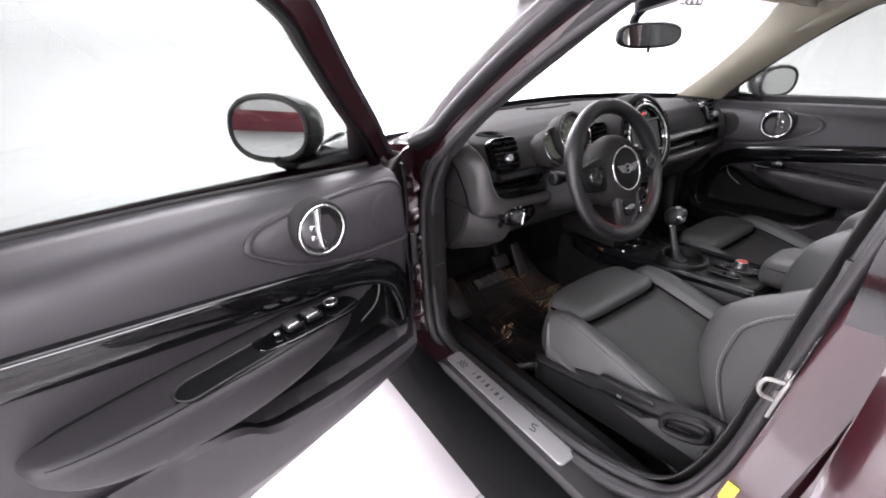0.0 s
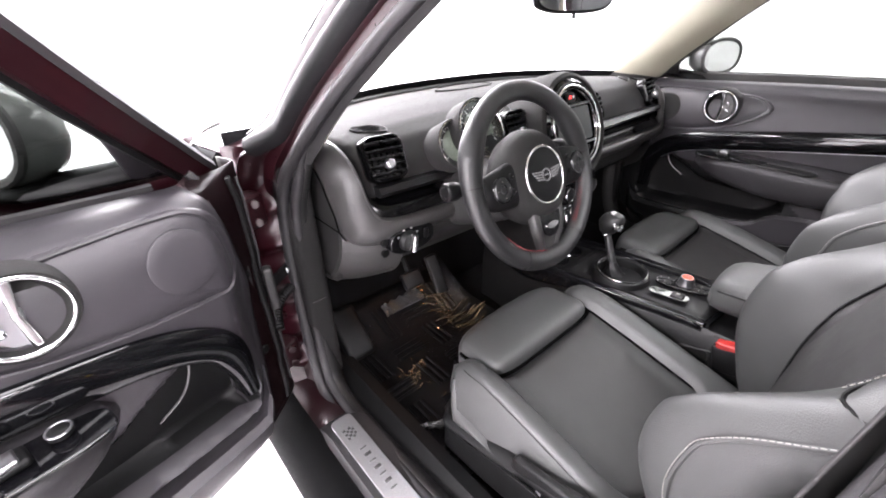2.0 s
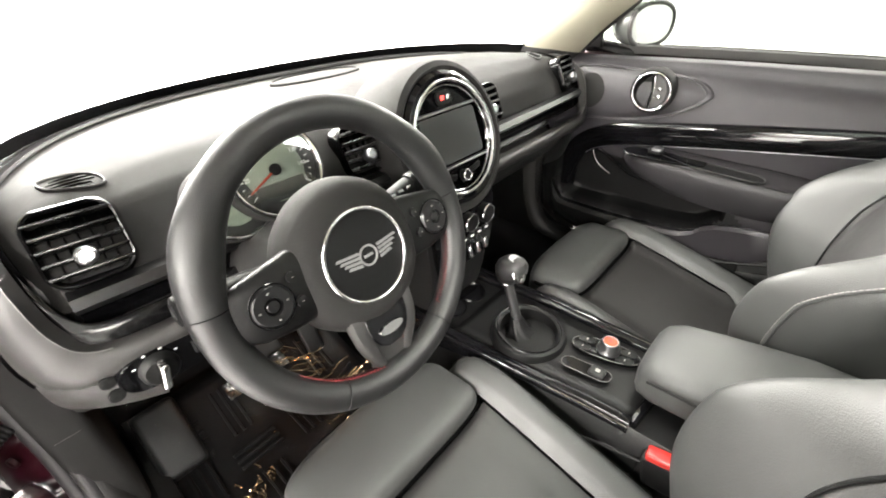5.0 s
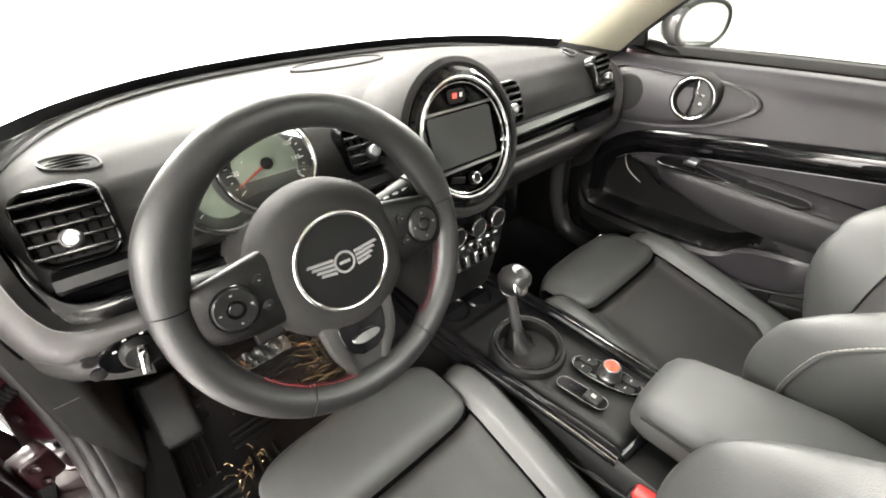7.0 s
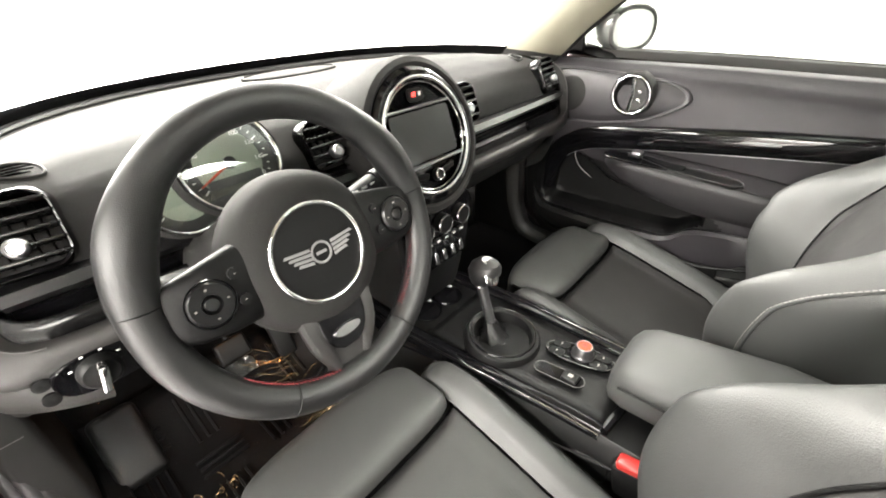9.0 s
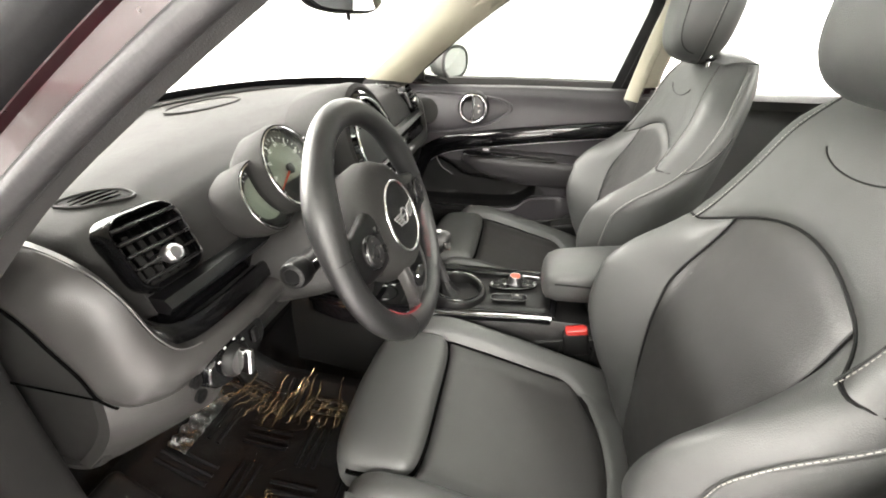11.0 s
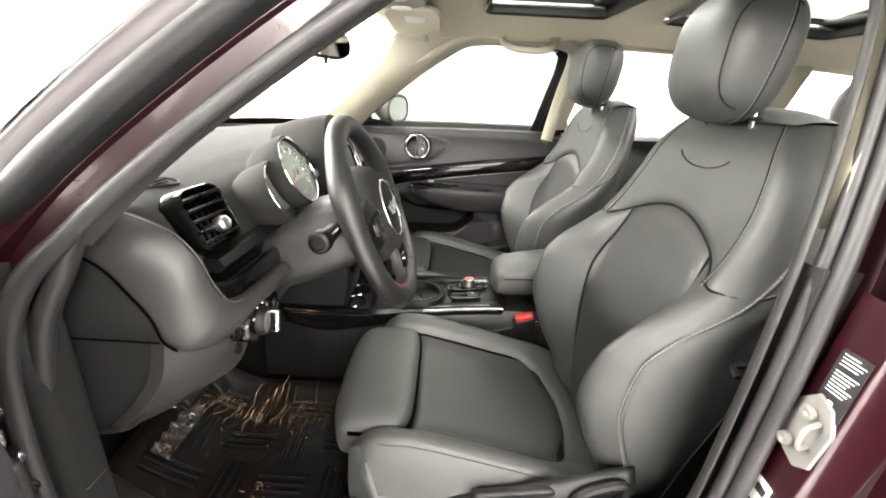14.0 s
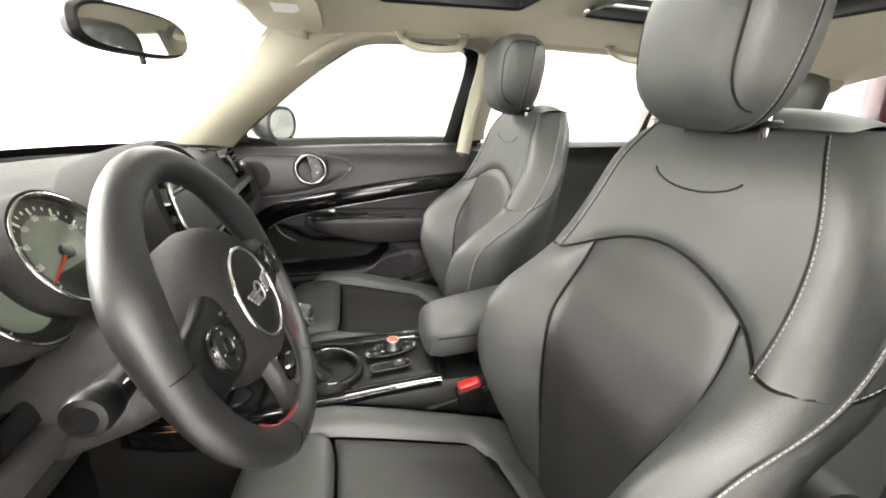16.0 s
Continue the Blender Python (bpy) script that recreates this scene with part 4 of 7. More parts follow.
    # plastic base and controls
    for s in (-1, 1):
        def cover(u, v):
            y = .068 - .50 * u
            zt, zb = cover_top(y) + .002, curve1(y, (-.43, -.38, -.25, -.05, .068), (.385, .38, .362, .335, .33))
            x = .256 - .045 * smooth01((y - .0) / .068) ** 2
            b = curve1(v, (0, .06, .2, .30, .9, 1), (-.012, .0, .010, .003, .007, -.004))
            return P(s * (x + b), y, zt + (zb - zt) * v)
        base = part("side_cover", sheet(cover, 36, 24), CONSOLE, st, "dark plastic seat side cover", solid=.006)
        part("cover_line", tube([cover(u, .27) + Vector((s * .003, 0, 0)) for u in np.linspace(.06, .9, 24)], .0022, 6), DARK, base)

        def lever_at(a, b, d):
            return P(s * (.266 + d), -.234 - a, .482 + b + .155 * a)
        part("height_lever", slab(rrect(.142, .050, .012), lambda a, b, d: lever_at(a, b, d - .004), .016), CONSOLE, base, "black plastic height lever", bevel=.004)
        part("lever_slot", slab(rrect(.122, .013, .006), lambda a, b, d: lever_at(a, b - .010, .011 + d), .003), DARK, base)
        part("lever_mark", rbox(lever_at(0, .010, .0125), (.001, .010, .007), .0003), SATIN, base)
        hr = [(p, q) for p, q in oval(.082, .048, 36, 3)]
        part("recline_handle", tube([P(s * .270, -.372 + p, .515 + q - .45 * p) for p, q in hr], .0085, 8, closed=True), CONSOLE, base, "black plastic recline handle")
        part("handle_recess", slab([(p * .8, q * .8) for p, q in hr], lambda a, b, d: P(s * (.262 + d), -.372 + a, .515 + b - .45 * a), .006), DARK, base)
        part("rail", rbox(P(s * .20, -.17, .245), (.045, .56, .04), .006), DARK, st, "black steel seat rail")
        part("leg", rbox(P(s * .20, .06, .29), (.05, .06, .08), .006), DARK, st)
        part("leg", rbox(P(s * .20, -.38, .29), (.05, .06, .08), .006), DARK, st)
        part("hinge_cover", rbox(P(s * .262, -.455, .44), (.03, .09, .11), .014), HARD, st)
    return st


driver_seat = front_seat(-SX, "black leather driver seat with a thigh pad and pale stitching")
passenger = copy_thing(driver_seat, pose(SX, -.25, .22))
passenger["label"] = "black leather passenger seat with a thigh pad and headrest"

# rear bench
bench = thing("rear_seat", "black leather rear bench with a headrest", "car seat", (0, -1.2, .22))
part("cushion", rbox((0, -1.12, .42), (1.28, .50, .20), .06, seg=5), LEATHER, bench)
for cx in (-.36, .36):
    part("backrest", rbox((cx, -1.46, .74), (.62, .16, .58), .05, pose(0, 0, 0, -18), seg=5), LEATHER, bench)
    part("headrest", rings([[Vector((cx + a * w, -1.50 + b * w2 - .2 * (h - 1.17), h)) for a, b in oval(2, 2, 28, 2.6)] for h, w, w2 in ((1.09, .08, .03), (1.105, .115, .048), (1.15, .130, .055), (1.20, .128, .055), (1.235, .110, .046), (1.252, .06, .025))]), LEATHER, bench, "black leather rear headrest")
part("side_pad", rbox((-.68, -1.4, .62), (.06, .3, .5), .02), LEATHER, bench)
part("side_pad", rbox((.68, -1.4, .62), (.06, .3, .5), .02), LEATHER, bench)

# ---- front doors ----
DOOR_ANGLE = 76.0


def car_door(name, label, H, ang, s):
    """H: the front inner corner of its trim; ang: how far it stands open; s: -1 on the driver's side. Local: a back from the hinge, b inwards, z up."""
    t = radians(ang)
    dv = Vector((s * math.sin(t), -math.cos(t), 0))
    nv = Vector((-s * math.cos(t), -math.sin(t), 0))
    o = Vector(H)

    def Q(a, b, z):
        return o + dv * a + nv * b + Vector((0, 0, z))

    th = thing(name, label, "car door", Q(.05, -.05, .28))

    def belt_z(a):
        return curve1(a, (-.06, .14, .5, 1.0), (.968, .974, .985, .992))

    def trim_b(a, z):
        """The trim's surface: full below the belt, drawn in towards the glass, hollow at the pocket."""
        b = curve1(z, (.30, .36, .46, .58, .66, .76, .83, .90, .940, .957, .966, .975, .985, .995), (.0, .020, .034, .040, .040, .050, .057, .050, .038, .022, -.002, -.034, -.068, -.098))
        b = b if s < 0 or b > 0 else b * .45
        return b + .006 * math.sin(math.pi * min(1, max(0, a))) - (.082 * smooth01((.085 - a) / .085) if s < 0 else .045 * smooth01((.07 - a) / .10))

    def bottom(a):
        return curve1(a, (-.07, .0, .10, .35, .6, .9, .97), (.48, .455, .415, .375, .35, .36, .42))

    def hollow(a, z):
        z0 = curve1(a, (.07, .10, .25, .38, .48, .56), (.57, .522, .528, .532, .545, .61))
        z1 = curve1(a, (.07, .10, .16, .22, .3, .56), (.60, .705, .725, .700, .66, .65))
        return .075 * smooth01(min(z - z0 + .008, z1 - z, a - .065, .56 - a) / .03)

    def front(z):
        """The trim's forward edge, cut back at its upper corner."""
        if s > 0:
            return curve1(z, (.36, .42, .50, .65, .78, .875, .97), (.10, .03, -.012, -.028, -.022, .004, .045))
        return curve1(z, (.36, .42, .50, .65, .75, .83, .89, .935, .97), (.12, .06, .018, .006, .002, .014, .022, .042, .072))

    def panel(u, v):
        lo, hi = bottom(-.03 + 1.0 * u), belt_z(u)
        z = lo + (hi - lo) * v
        f = front(z)
        a = f + (.97 - f) * u
        return Q(a, trim_b(a, z) - hollow(a, z), z)

    trim = part("trim_panel", sheet(panel, 90, 70), DOORTRIM, th, "soft black plastic door trim", solid=0.012)
    # passenger door only: shade low on the trim, put in as darker plastic
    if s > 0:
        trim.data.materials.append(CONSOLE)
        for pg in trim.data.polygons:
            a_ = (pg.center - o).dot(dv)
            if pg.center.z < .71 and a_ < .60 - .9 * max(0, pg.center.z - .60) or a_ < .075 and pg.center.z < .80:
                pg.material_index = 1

    def metal(u, v):
        z = .40 + .565 * v
        a0 = front(z) + .02
        b0 = trim_b(a0, z) - .014
        dent = .006 * smooth01(math.sin(v * 14) * 2) * smooth01(min(u, 1 - u) * 4)
        return Q(curve1(u, (0, .25, .6, .8, 1), (a0, a0 - .022, -.043, -.057, -.055)), curve1(u, (0, .25, .6, .8, 1), (b0, b0 - .014, -.062, -.078, -.13)) - dent, z)
    part("inner_metal", sheet(metal, 16, 40), SHADEPAINT, th, "burgundy painted inner door metal", solid=.003)
    if s < 0:
        part("hinge_side_seal", tube([metal(.50, v) + nv * .003 for v in np.linspace(.02, .97, 40)], .0065, 8), DARK, th, "black rubber seal on the door's hinge side")
        part("seal_lip", tube([metal(.66, v) + nv * .002 for v in np.linspace(.05, .95, 40)], .0028, 6), RUBBER, th, "thin rubber lip beside the seal")
        for v in (.30, .62):
            part("rubber_plug", lathe([(.011, -.002), (.011, .002), (.007, .004), (.001, .003)], metal(.30, v), nv, 20), DARK, th, "round black rubber plug")
    # outer skin, edges and frame
    def shell(u, v):
        a = -.045 + .97 * u
        lo, hi = bottom(a) - .03, belt_z(a) - .01
        z = lo + (hi - lo) * v
        return Q(a, -.145 - .035 * math.sin(math.pi * (z - .25) / .8), z)
    skin = part("outer_skin", sheet(shell, 20, 14), PAINT, th, "burgundy outer door skin", solid=0.01, offset=1.0)
    edge_in = [panel(0, 1 - k / 14) for k in range(15)] + [panel(k / 24, 0) for k in range(1, 25)] + [panel(1, k / 14) for k in range(1, 15)]
    edge_out = [shell(0, 1 - k / 14) for k in range(15)] + [shell(k / 24, 0) for k in range(1, 25)] + [shell(1, k / 14) for k in range(1, 15)]
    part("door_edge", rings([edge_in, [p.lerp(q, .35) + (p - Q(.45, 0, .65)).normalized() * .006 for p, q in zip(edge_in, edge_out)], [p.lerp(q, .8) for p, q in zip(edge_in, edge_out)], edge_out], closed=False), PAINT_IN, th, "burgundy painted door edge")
    part("edge_seal", tube([p.lerp(q, .22) + (p - Q(.45, 0, .65)).normalized() * .008 for p, q in zip(edge_in, edge_out)], .008, 8), RUBBER, th)
    # window frame
    if s < 0:
        rail = [(.002, -.085, .955), (.060, -.045, 1.013), (.114, -.002, 1.066), (.190, .038, 1.149), (.254, .075, 1.222), (.298, .098, 1.271), (.37, .112, 1.312), (.50, .118, 1.328), (.74, .118, 1.330), (.872, .110, 1.315), (.903, .08, 1.25), (.860, .02, 1.10), (.815, -.07, .965)]
    else:
        rail = [(-.012, -.105, .955), (.060, -.082, 1.05), (.122, -.055, 1.14), (.190, -.025, 1.225), (.255, -.004, 1.283), (.33, .006, 1.314), (.46, .012, 1.328), (.70, .012, 1.330), (.835, .008, 1.315), (.868, -.02, 1.25), (.838, -.06, 1.10), (.808, -.10, .965)]
    fp = spline([Q(*p) for p in rail], 60)
    part("window_frame", sweep(fp, [(-.024, -.030), (.016, -.030), (.024, -.004), (.018, .014), (-.018, .014), (-.026, -.004)], up=nv), PAINT_IN, th, "burgundy window frame")
    if s < 0:
        part("frame_seal", sweep(fp, [(x + .020, y) for x, y in ((-.008, .002), (.006, .002), (.009, .010), (.003, .018), (-.006, .015))], up=nv), RUBBER, th, "black rubber frame seal")
        part("glass_run", sweep(fp, [(x - .024, y) for x, y in ((-.006, -.006), (.006, -.006), (.007, .006), (-.005, .008))], up=nv), DARK, th, "black glass run inside the window frame")
    else:
        part("frame_seal", sweep(fp, [(-.012, .012), (.010, .012), (.014, .024), (.0, .030), (-.012, .024)], up=nv), RUBBER, th, "black rubber frame seal")
    if s > 0:
        part("frame_cover", sweep(fp[43:], [(-.030, .010), (.026, .010), (.030, .020), (.010, .030), (-.024, .028), (-.034, .018)], up=nv), DARK, th, "black inner cover of the rear window frame")

    def gz(u, v):
        a = .03 + (.775 + .06 * v) * u
        if s < 0:
            top = curve1(a, (.03, .060, .114, .19, .254, .298, .37, .50, .74, .875, .92), (.98, 1.013, 1.066, 1.149, 1.222, 1.271, 1.310, 1.325, 1.328, 1.31, 1.15))
            z = .955 + (top - .955) * v
            return Q(a, curve1(z, (.955, 1.0, 1.03, 1.066, 1.149, 1.222, 1.33), (-.118, -.094, -.064, -.022, .026, .062, .106)), z)
        top = curve1(a, (.03, .060, .122, .19, .255, .33, .46, .70, .845, .90), (1.01, 1.05, 1.14, 1.225, 1.283, 1.312, 1.325, 1.328, 1.31, 1.15))
        z = .955 + (top - .955) * v
        return Q(a, curve1(z, (.955, 1.05, 1.225, 1.33), (-.112, -.090, -.033, .004)), z)
    gl = part("window_glass", sheet(gz, 24, 8), DOORGLASS if s > 0 else SHADEDGLASS, th, "faintly tinted door window glass")
    gl.visible_shadow = False
    # passenger strip lighter: window light on the ledge is put into its colour
    part("belt_strip", sweep([Q(a, -.104 if s > 0 else trim_b(a, belt_z(a)) - .008, belt_z(a) + .004) for a in np.linspace(.02 if s > 0 else .10, .90, 14)], [(-.004, -.016), (.003, -.016), (.004, -.001), (-.001, .002), (-.005, -.001)] if s < 0 else [(-.008, -.012), (.006, -.012), (.008, .008), (-.002, .014), (-.01, .006)], up=(0, 0, 1)), RUBBER if s < 0 else GREYPLASTIC, th, "rubber window strip")
    corner = [(.02, .975), (.088, .980), (.090, 1.045), (.080, 1.062), (.055, 1.03)] if s > 0 else [(.010, .958), (.104, .976), (.146, 1.072), (.135, 1.080), (.096, 1.044), (.050, 1.000)]
    part("mirror_triangle", slab(corner, lambda a, z, d: Q(a, (-.070 + .30 * (z - .97) if s > 0 else -.085 + .70 * (z - .97)) + d, z), .016), HARD if s > 0 else DOORTRIM, th, "grey plastic mirror triangle", bevel=.004)
    # handle field: a drop-shaped recess that opens forwards, with the latch in a chrome ring
    nose = .034 if s < 0 else .022
    ov = [(p.x, p.y) for p in spline([(.443, .912, 0), (.418, .938, 0), (.35, .950, 0), (.22, .954, 0), (.12, .954, 0), (nose + .040, .944, 0), (nose + .004, .90, 0), (nose - .008, .85, 0), (nose + .004, .808, 0), (.16, .812, 0), (.26, .826, 0), (.35, .850, 0), (.415, .884, 0)], 84, closed=True)]

    def field(k, lift):
        pts = []
        for p, q in ov:
            a, z = .25 + (p - .25) * k, .885 + (q - .885) * k
            pts.append(Q(a, trim_b(a, z) + lift, z))
        return pts
    part("handle_field", rings([field(1.0, -.003), field(1.0, .004), field(.975, .007), field(.945, .006), field(.915, -.001), field(.88, .001), field(.6, .003), field(.3, .004), field(.02, .005)]), DOORTRIM, th, "drop-shaped recess round the door latch")
    hc = Q(.302, trim_b(.302, .908) + .006, .908)
    hb = part("latch_bowl", lathe([(.058, -.016), (.056, .010), (.053, .017), (.047, .017), (.043, .002), (.036, -.008), (.004, -.010)], hc, nv, 40), SOFT, th, "dark latch bowl")
    part("latch_ring", torus(hc + nv * .016, nv, .0475, .0030), CHROME, hb, "chrome ring round the latch")
    # greyer on the passenger side, where a dull reflection is put into the material
    part("latch_plate", slab([(.000, -.043), (.018, -.038), (.032, -.022), (.038, 0), (.032, .022), (.018, .038), (.000, .043), (-.006, 0)], lambda a, z, d: hc + dv * a + nv * (.004 + d) + Vector((0, 0, z)), .008), SATIN if s < 0 else GREYPLASTIC, hb, "satin silver latch plate", bevel=.003)
    part("latch", slab([(-.010, -.044), (.003, -.045), (.006, 0), (.003, .045), (-.010, .044), (-.003, 0)], lambda a, z, d: hc + dv * a + nv * (.010 + d) + Vector((0, 0, z)), .012), CHROME, hb, "chrome door latch", bevel=.003)
    for k in (-1, 1):
        part("lock_button", rbox(hc + dv * .020 + nv * .013 + Vector((0, 0, k * .010)), (.010, .010, .010), .003), CHROME, hb)
    def grille(r, lift):
        ring = [(.125 + r * math.cos(q), .885 + r * math.sin(q)) for q in np.linspace(0, 2 * math.pi, 36, endpoint=False)]
        return [Q(a, trim_b(a, z) + lift, z) for a, z in ring]
    part("tweeter_grille", rings([grille(.047, .001), grille(.047, .0045), grille(.044, .0055), grille(.03, .0058), grille(.015, .006), grille(.001, .006)]), DOORTRIM if s < 0 else SOFT, th, "round tweeter grille")
    # gloss strip that sweeps up and forms the pull's hook
    st_ = spline([Q(.085, .035, .575), Q(.095, .040, .66), Q(.125, .050, .722), Q(.20, .058, .768), Q(.32, .064, .796), Q(.50, .068, .826), Q(.70, .066, .854), Q(.95, .050, .884)], 50)
    wd = [.015 + .011 * smooth01(i / 10) + .005 * math.sin(i / 49 * 3.1) for i in range(50)]
    loops = []
    for i, p in enumerate(st_):
        tt = (st_[min(i + 1, 49)] - st_[max(i - 1, 0)]).normalized()
        w = nv.cross(tt).normalized() * wd[i]
        if w.z < 0:
            w = -w
        bow = [(math.cos(q), math.sin(q)) for q in np.linspace(math.pi, 0, 13)]
        loops.append([p - w - nv * .016] + [p + w * cx + nv * (.002 + .011 * sy) for cx, sy in bow] + [p + w - nv * .016])
    part("gloss_strip", rings(loops), PIANO, th, "piano black door strip")
    if s > 0:
        part("chrome_line", tube([lo[1] + nv * .001 for lo in loops[14:48]], .0011, 6), SATIN, th)
    # armrest: a padded roll with a pull cup sunk in its top
    def cup(a, b):
        """Depth of the long rounded pull recess in the armrest's top."""
        mid = .116 + .06 * (a - .50)
        off = math.hypot(max(.466 - a, a - .590, 0), b - mid)
        return .046 * smooth01((.027 - off) / .010)
    arm = []
    for i in range(160):
        k = i / 159
        a = .266 + .526 * k
        zt = curve1(a, (.266, .285, .33, .45, .60, .70, .75, .780, .792), (.728, .750, .762, .765, .764, .759, .754, .748, .738))
        zb = curve1(a, (.266, .29, .37, .44, .55, .65, .714, .754, .780, .792), (.722, .705, .680, .664, .655, .657, .668, .684, .704, .730))
        bo = curve1(a, (.266, .28, .31, .37, .50, .62, .70, .75, .78, .792), (.060, .095, .125, .145, .154, .150, .139, .122, .096, .056))
        b0 = trim_b(a, .74) - hollow(a, .70) * .3 - .01
        h = zt - zb
        r = min(.022, h * .45)
        lo = [Q(a, b0 + (bo - r - b0) * j / 44, zt - .006 * j / 44 - cup(a, b0 + (bo - r - b0) * j / 44)) for j in range(45)]
        for q in range(1, 8):
            w = q / 7 * math.pi / 2
            lo.append(Q(a, bo - r + r * math.sin(w), zt - .006 - r + r * math.cos(w)))
        lo += [Q(a, bo - .004, zb + h * .30), Q(a, bo - .016, zb + h * .10), Q(a, bo - .045, zb), Q(a, b0, zb + .004)]
        arm.append(lo)
    ar = part("armrest", rings(arm), ARMPAD, th, "padded black armrest")
    part("arm_seam", tube([lo[47] for lo in arm[8:152]], .0014, 6), DARK, ar)
    part("arm_crease", tube([Q(a, trim_b(a, .752) + .001, curve1(a, (.31, .40, .60, .70, .75, .785), (.763, .766, .765, .760, .755, .738))) for a in np.linspace(.31, .785, 40)], .0022, 6), DARK, ar, "dark crease where the armrest meets the trim")
    lip = [(.466 + .025 * math.cos(q), .025 * math.sin(q)) for q in np.linspace(math.pi / 2, 3 * math.pi / 2, 14)] + [(.590 + .025 * math.cos(q), .025 * math.sin(q)) for q in np.linspace(-math.pi / 2, math.pi / 2, 14)]
    part("cup_lip", tube([Q(a, .116 + .06 * (a - .50) + w, .7605) for a, w in lip], .0016, 6, closed=True), HARD, ar, "satin lip of the pull cup")
    def bowl(k, z):
        return [Q(.528 + (a - .528) * (1 - (1 - k) * .45), .116 + .06 * (a - .50) + w * k, z) for a, w in lip]
    part("pull_cup", rings([bowl(.97, .7595), bowl(.93, .748), bowl(.84, .731), bowl(.6, .7235), bowl(.05, .7225)]), DARK, ar, "dark pull cup sunk in the armrest")
    ed = oval(.205, .068, 40, 3.6)
    sw = part("switch_panel", slab([(.382 + a, .108 + b - .06 * a) for a, b in ed], lambda a, b, d: Q(a, b, .762 + d), .006), PIANO, ar, "gloss black window switch panel", bevel=.002)
    for k in ((.374, .412) if s < 0 else (.36,)):
        rz = Matrix.Rotation(math.atan2(-dv.x, dv.y), 4, "Z")
        part("window_switch", rbox(Q(k, .107, .770), (.032, .034, .012), .005, rz), DARK, sw)
        part("switch_cap", rbox(Q(k + .004, .109, .7765), (.026, .024, .008), .003, rz), SATIN, sw, "silver window switch")
    if s < 0:
        part("lock_button", rbox(Q(.444, .108, .769), (.010, .010, .006), .002), SATIN, sw)
        part("mirror_knob", lathe([(.013, 0), (.013, .006), (.007, .010), (.001, .010)], Q(.328, .103, .767), (0, 0, 1), 20), DARK, sw)
        part("knob_ring", torus(Q(.328, .103, .774), (0, 0, 1), .0125, .0014, 24, 6), SATIN, sw)
    hook = spline([Q(.168, .052, .728), Q(.176, .060, .706), Q(.196, .064, .680), Q(.235, .060, .655)], 14)
    part("pull_hook", tube(hook, [.0012] + [.0018] * 12 + [.0012], 8), GREYPLASTIC, th, "dark satin hook at the pull's end")
    # pocket
    pk = []
    for i in range(36):
        k = i / 35
        a = .035 + .90 * k
        zt = curve1(a, (.035, .10, .25, .38, .48, .54, .65, .95), (.575, .525, .528, .534, .545, .590, .605, .610))
        zb = curve1(a, (.035, .12, .35, .6, .95), (.47, .44, .40, .375, .40))
        ot = curve1(a, (.035, .09, .30, .52, .70, .935), (.012, .042, .050, .034, .020, .004))
        pk.append([Q(a, trim_b(a, zt) - .02, zt - .012), Q(a, trim_b(a, zt) + ot * .70, zt), Q(a, trim_b(a, zt) + ot, zt - .010), Q(a, trim_b(a, (zt + zb) / 2) + ot * .92, zt * .6 + zb * .4), Q(a, trim_b(a, (zt + zb) / 2) + ot * .55, zt * .22 + zb * .78), Q(a, trim_b(a, zb) + .002, zb - .01)])
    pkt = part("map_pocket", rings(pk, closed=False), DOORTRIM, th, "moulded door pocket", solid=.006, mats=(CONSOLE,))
    # front of the passenger pocket darkened too, its shade in the colour
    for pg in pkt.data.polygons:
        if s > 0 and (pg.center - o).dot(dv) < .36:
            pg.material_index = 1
    # dark sheet laid in the recess to put the pocket's shade into colour
    part("pocket_hollow", sheet(lambda u, v: (lambda a: (lambda z0, z1: Q(a, trim_b(a, z0 + (z1 - z0) * v) - hollow(a, z0 + (z1 - z0) * v) + .003, z0 + (z1 - z0) * v))(curve1(a, (.06, .10, .25, .38, .48, .56), (.57, .530, .535, .540, .552, .615)), curve1(a, (.06, .10, .16, .22, .3, .56), (.60, .69, .71, .69, .655, .645))))(.075 + .475 * u), 30, 16), DARK, th, "dark sheet for the shade in the door pocket")
    # mirror on its stalk
    mc = Q(.247, -.165, 1.062) if s < 0 else Q(.192, -.150, 1.040)
    mk = 1.0 if s < 0 else .86
    face = (dv * .913 + nv * .40 + Vector((0, 0, .10 if s < 0 else 0))).normalized()
    sd = face.cross(Vector((0, 0, 1))).normalized()
    upv = sd.cross(face).normalized()
    ml = []
    for w, h, dep, dx in ((.205, .140, .002, 0), (.212, .146, -.008, 0), (.214, .146, -.030, 0), (.19, .13, -.065, .0), (.13, .09, -.092, .0), (.04, .03, -.102, .0)):
        ml.append([mc + sd * (a + dx) + upv * b + face * dep for a, b in oval(w * mk, h * mk, 40, 2.4)])
    mh = part("mirror_housing", rings(ml), MIRRORCAP, th, "rounded silver-grey mirror housing")
    part("mirror_bezel", tube([mc + sd * a + upv * b + face * .002 for a, b in oval(.196 * mk, .131 * mk, 40, 2.4)], .007, 8, closed=True), GREYPLASTIC, mh)
    part("mirror_glass", slab([(a, b) for a, b in oval(.190 * mk, .125 * mk, 40, 2.4)], lambda a, b, d: mc + sd * a + upv * b + face * (.0045 + d), .003), MIRROR, mh, "mirror glass")
    part("mirror_stalk", tube(spline([mc - face * .05 - upv * .05, mc - upv * .070 - face * .03 + nv * .05, Q(.06, -.10, .985)], 10), [.040, .036, .030, .026, .024, .024, .024, .024, .024, .024], 12, flat=.6), DARK, th)
    return th


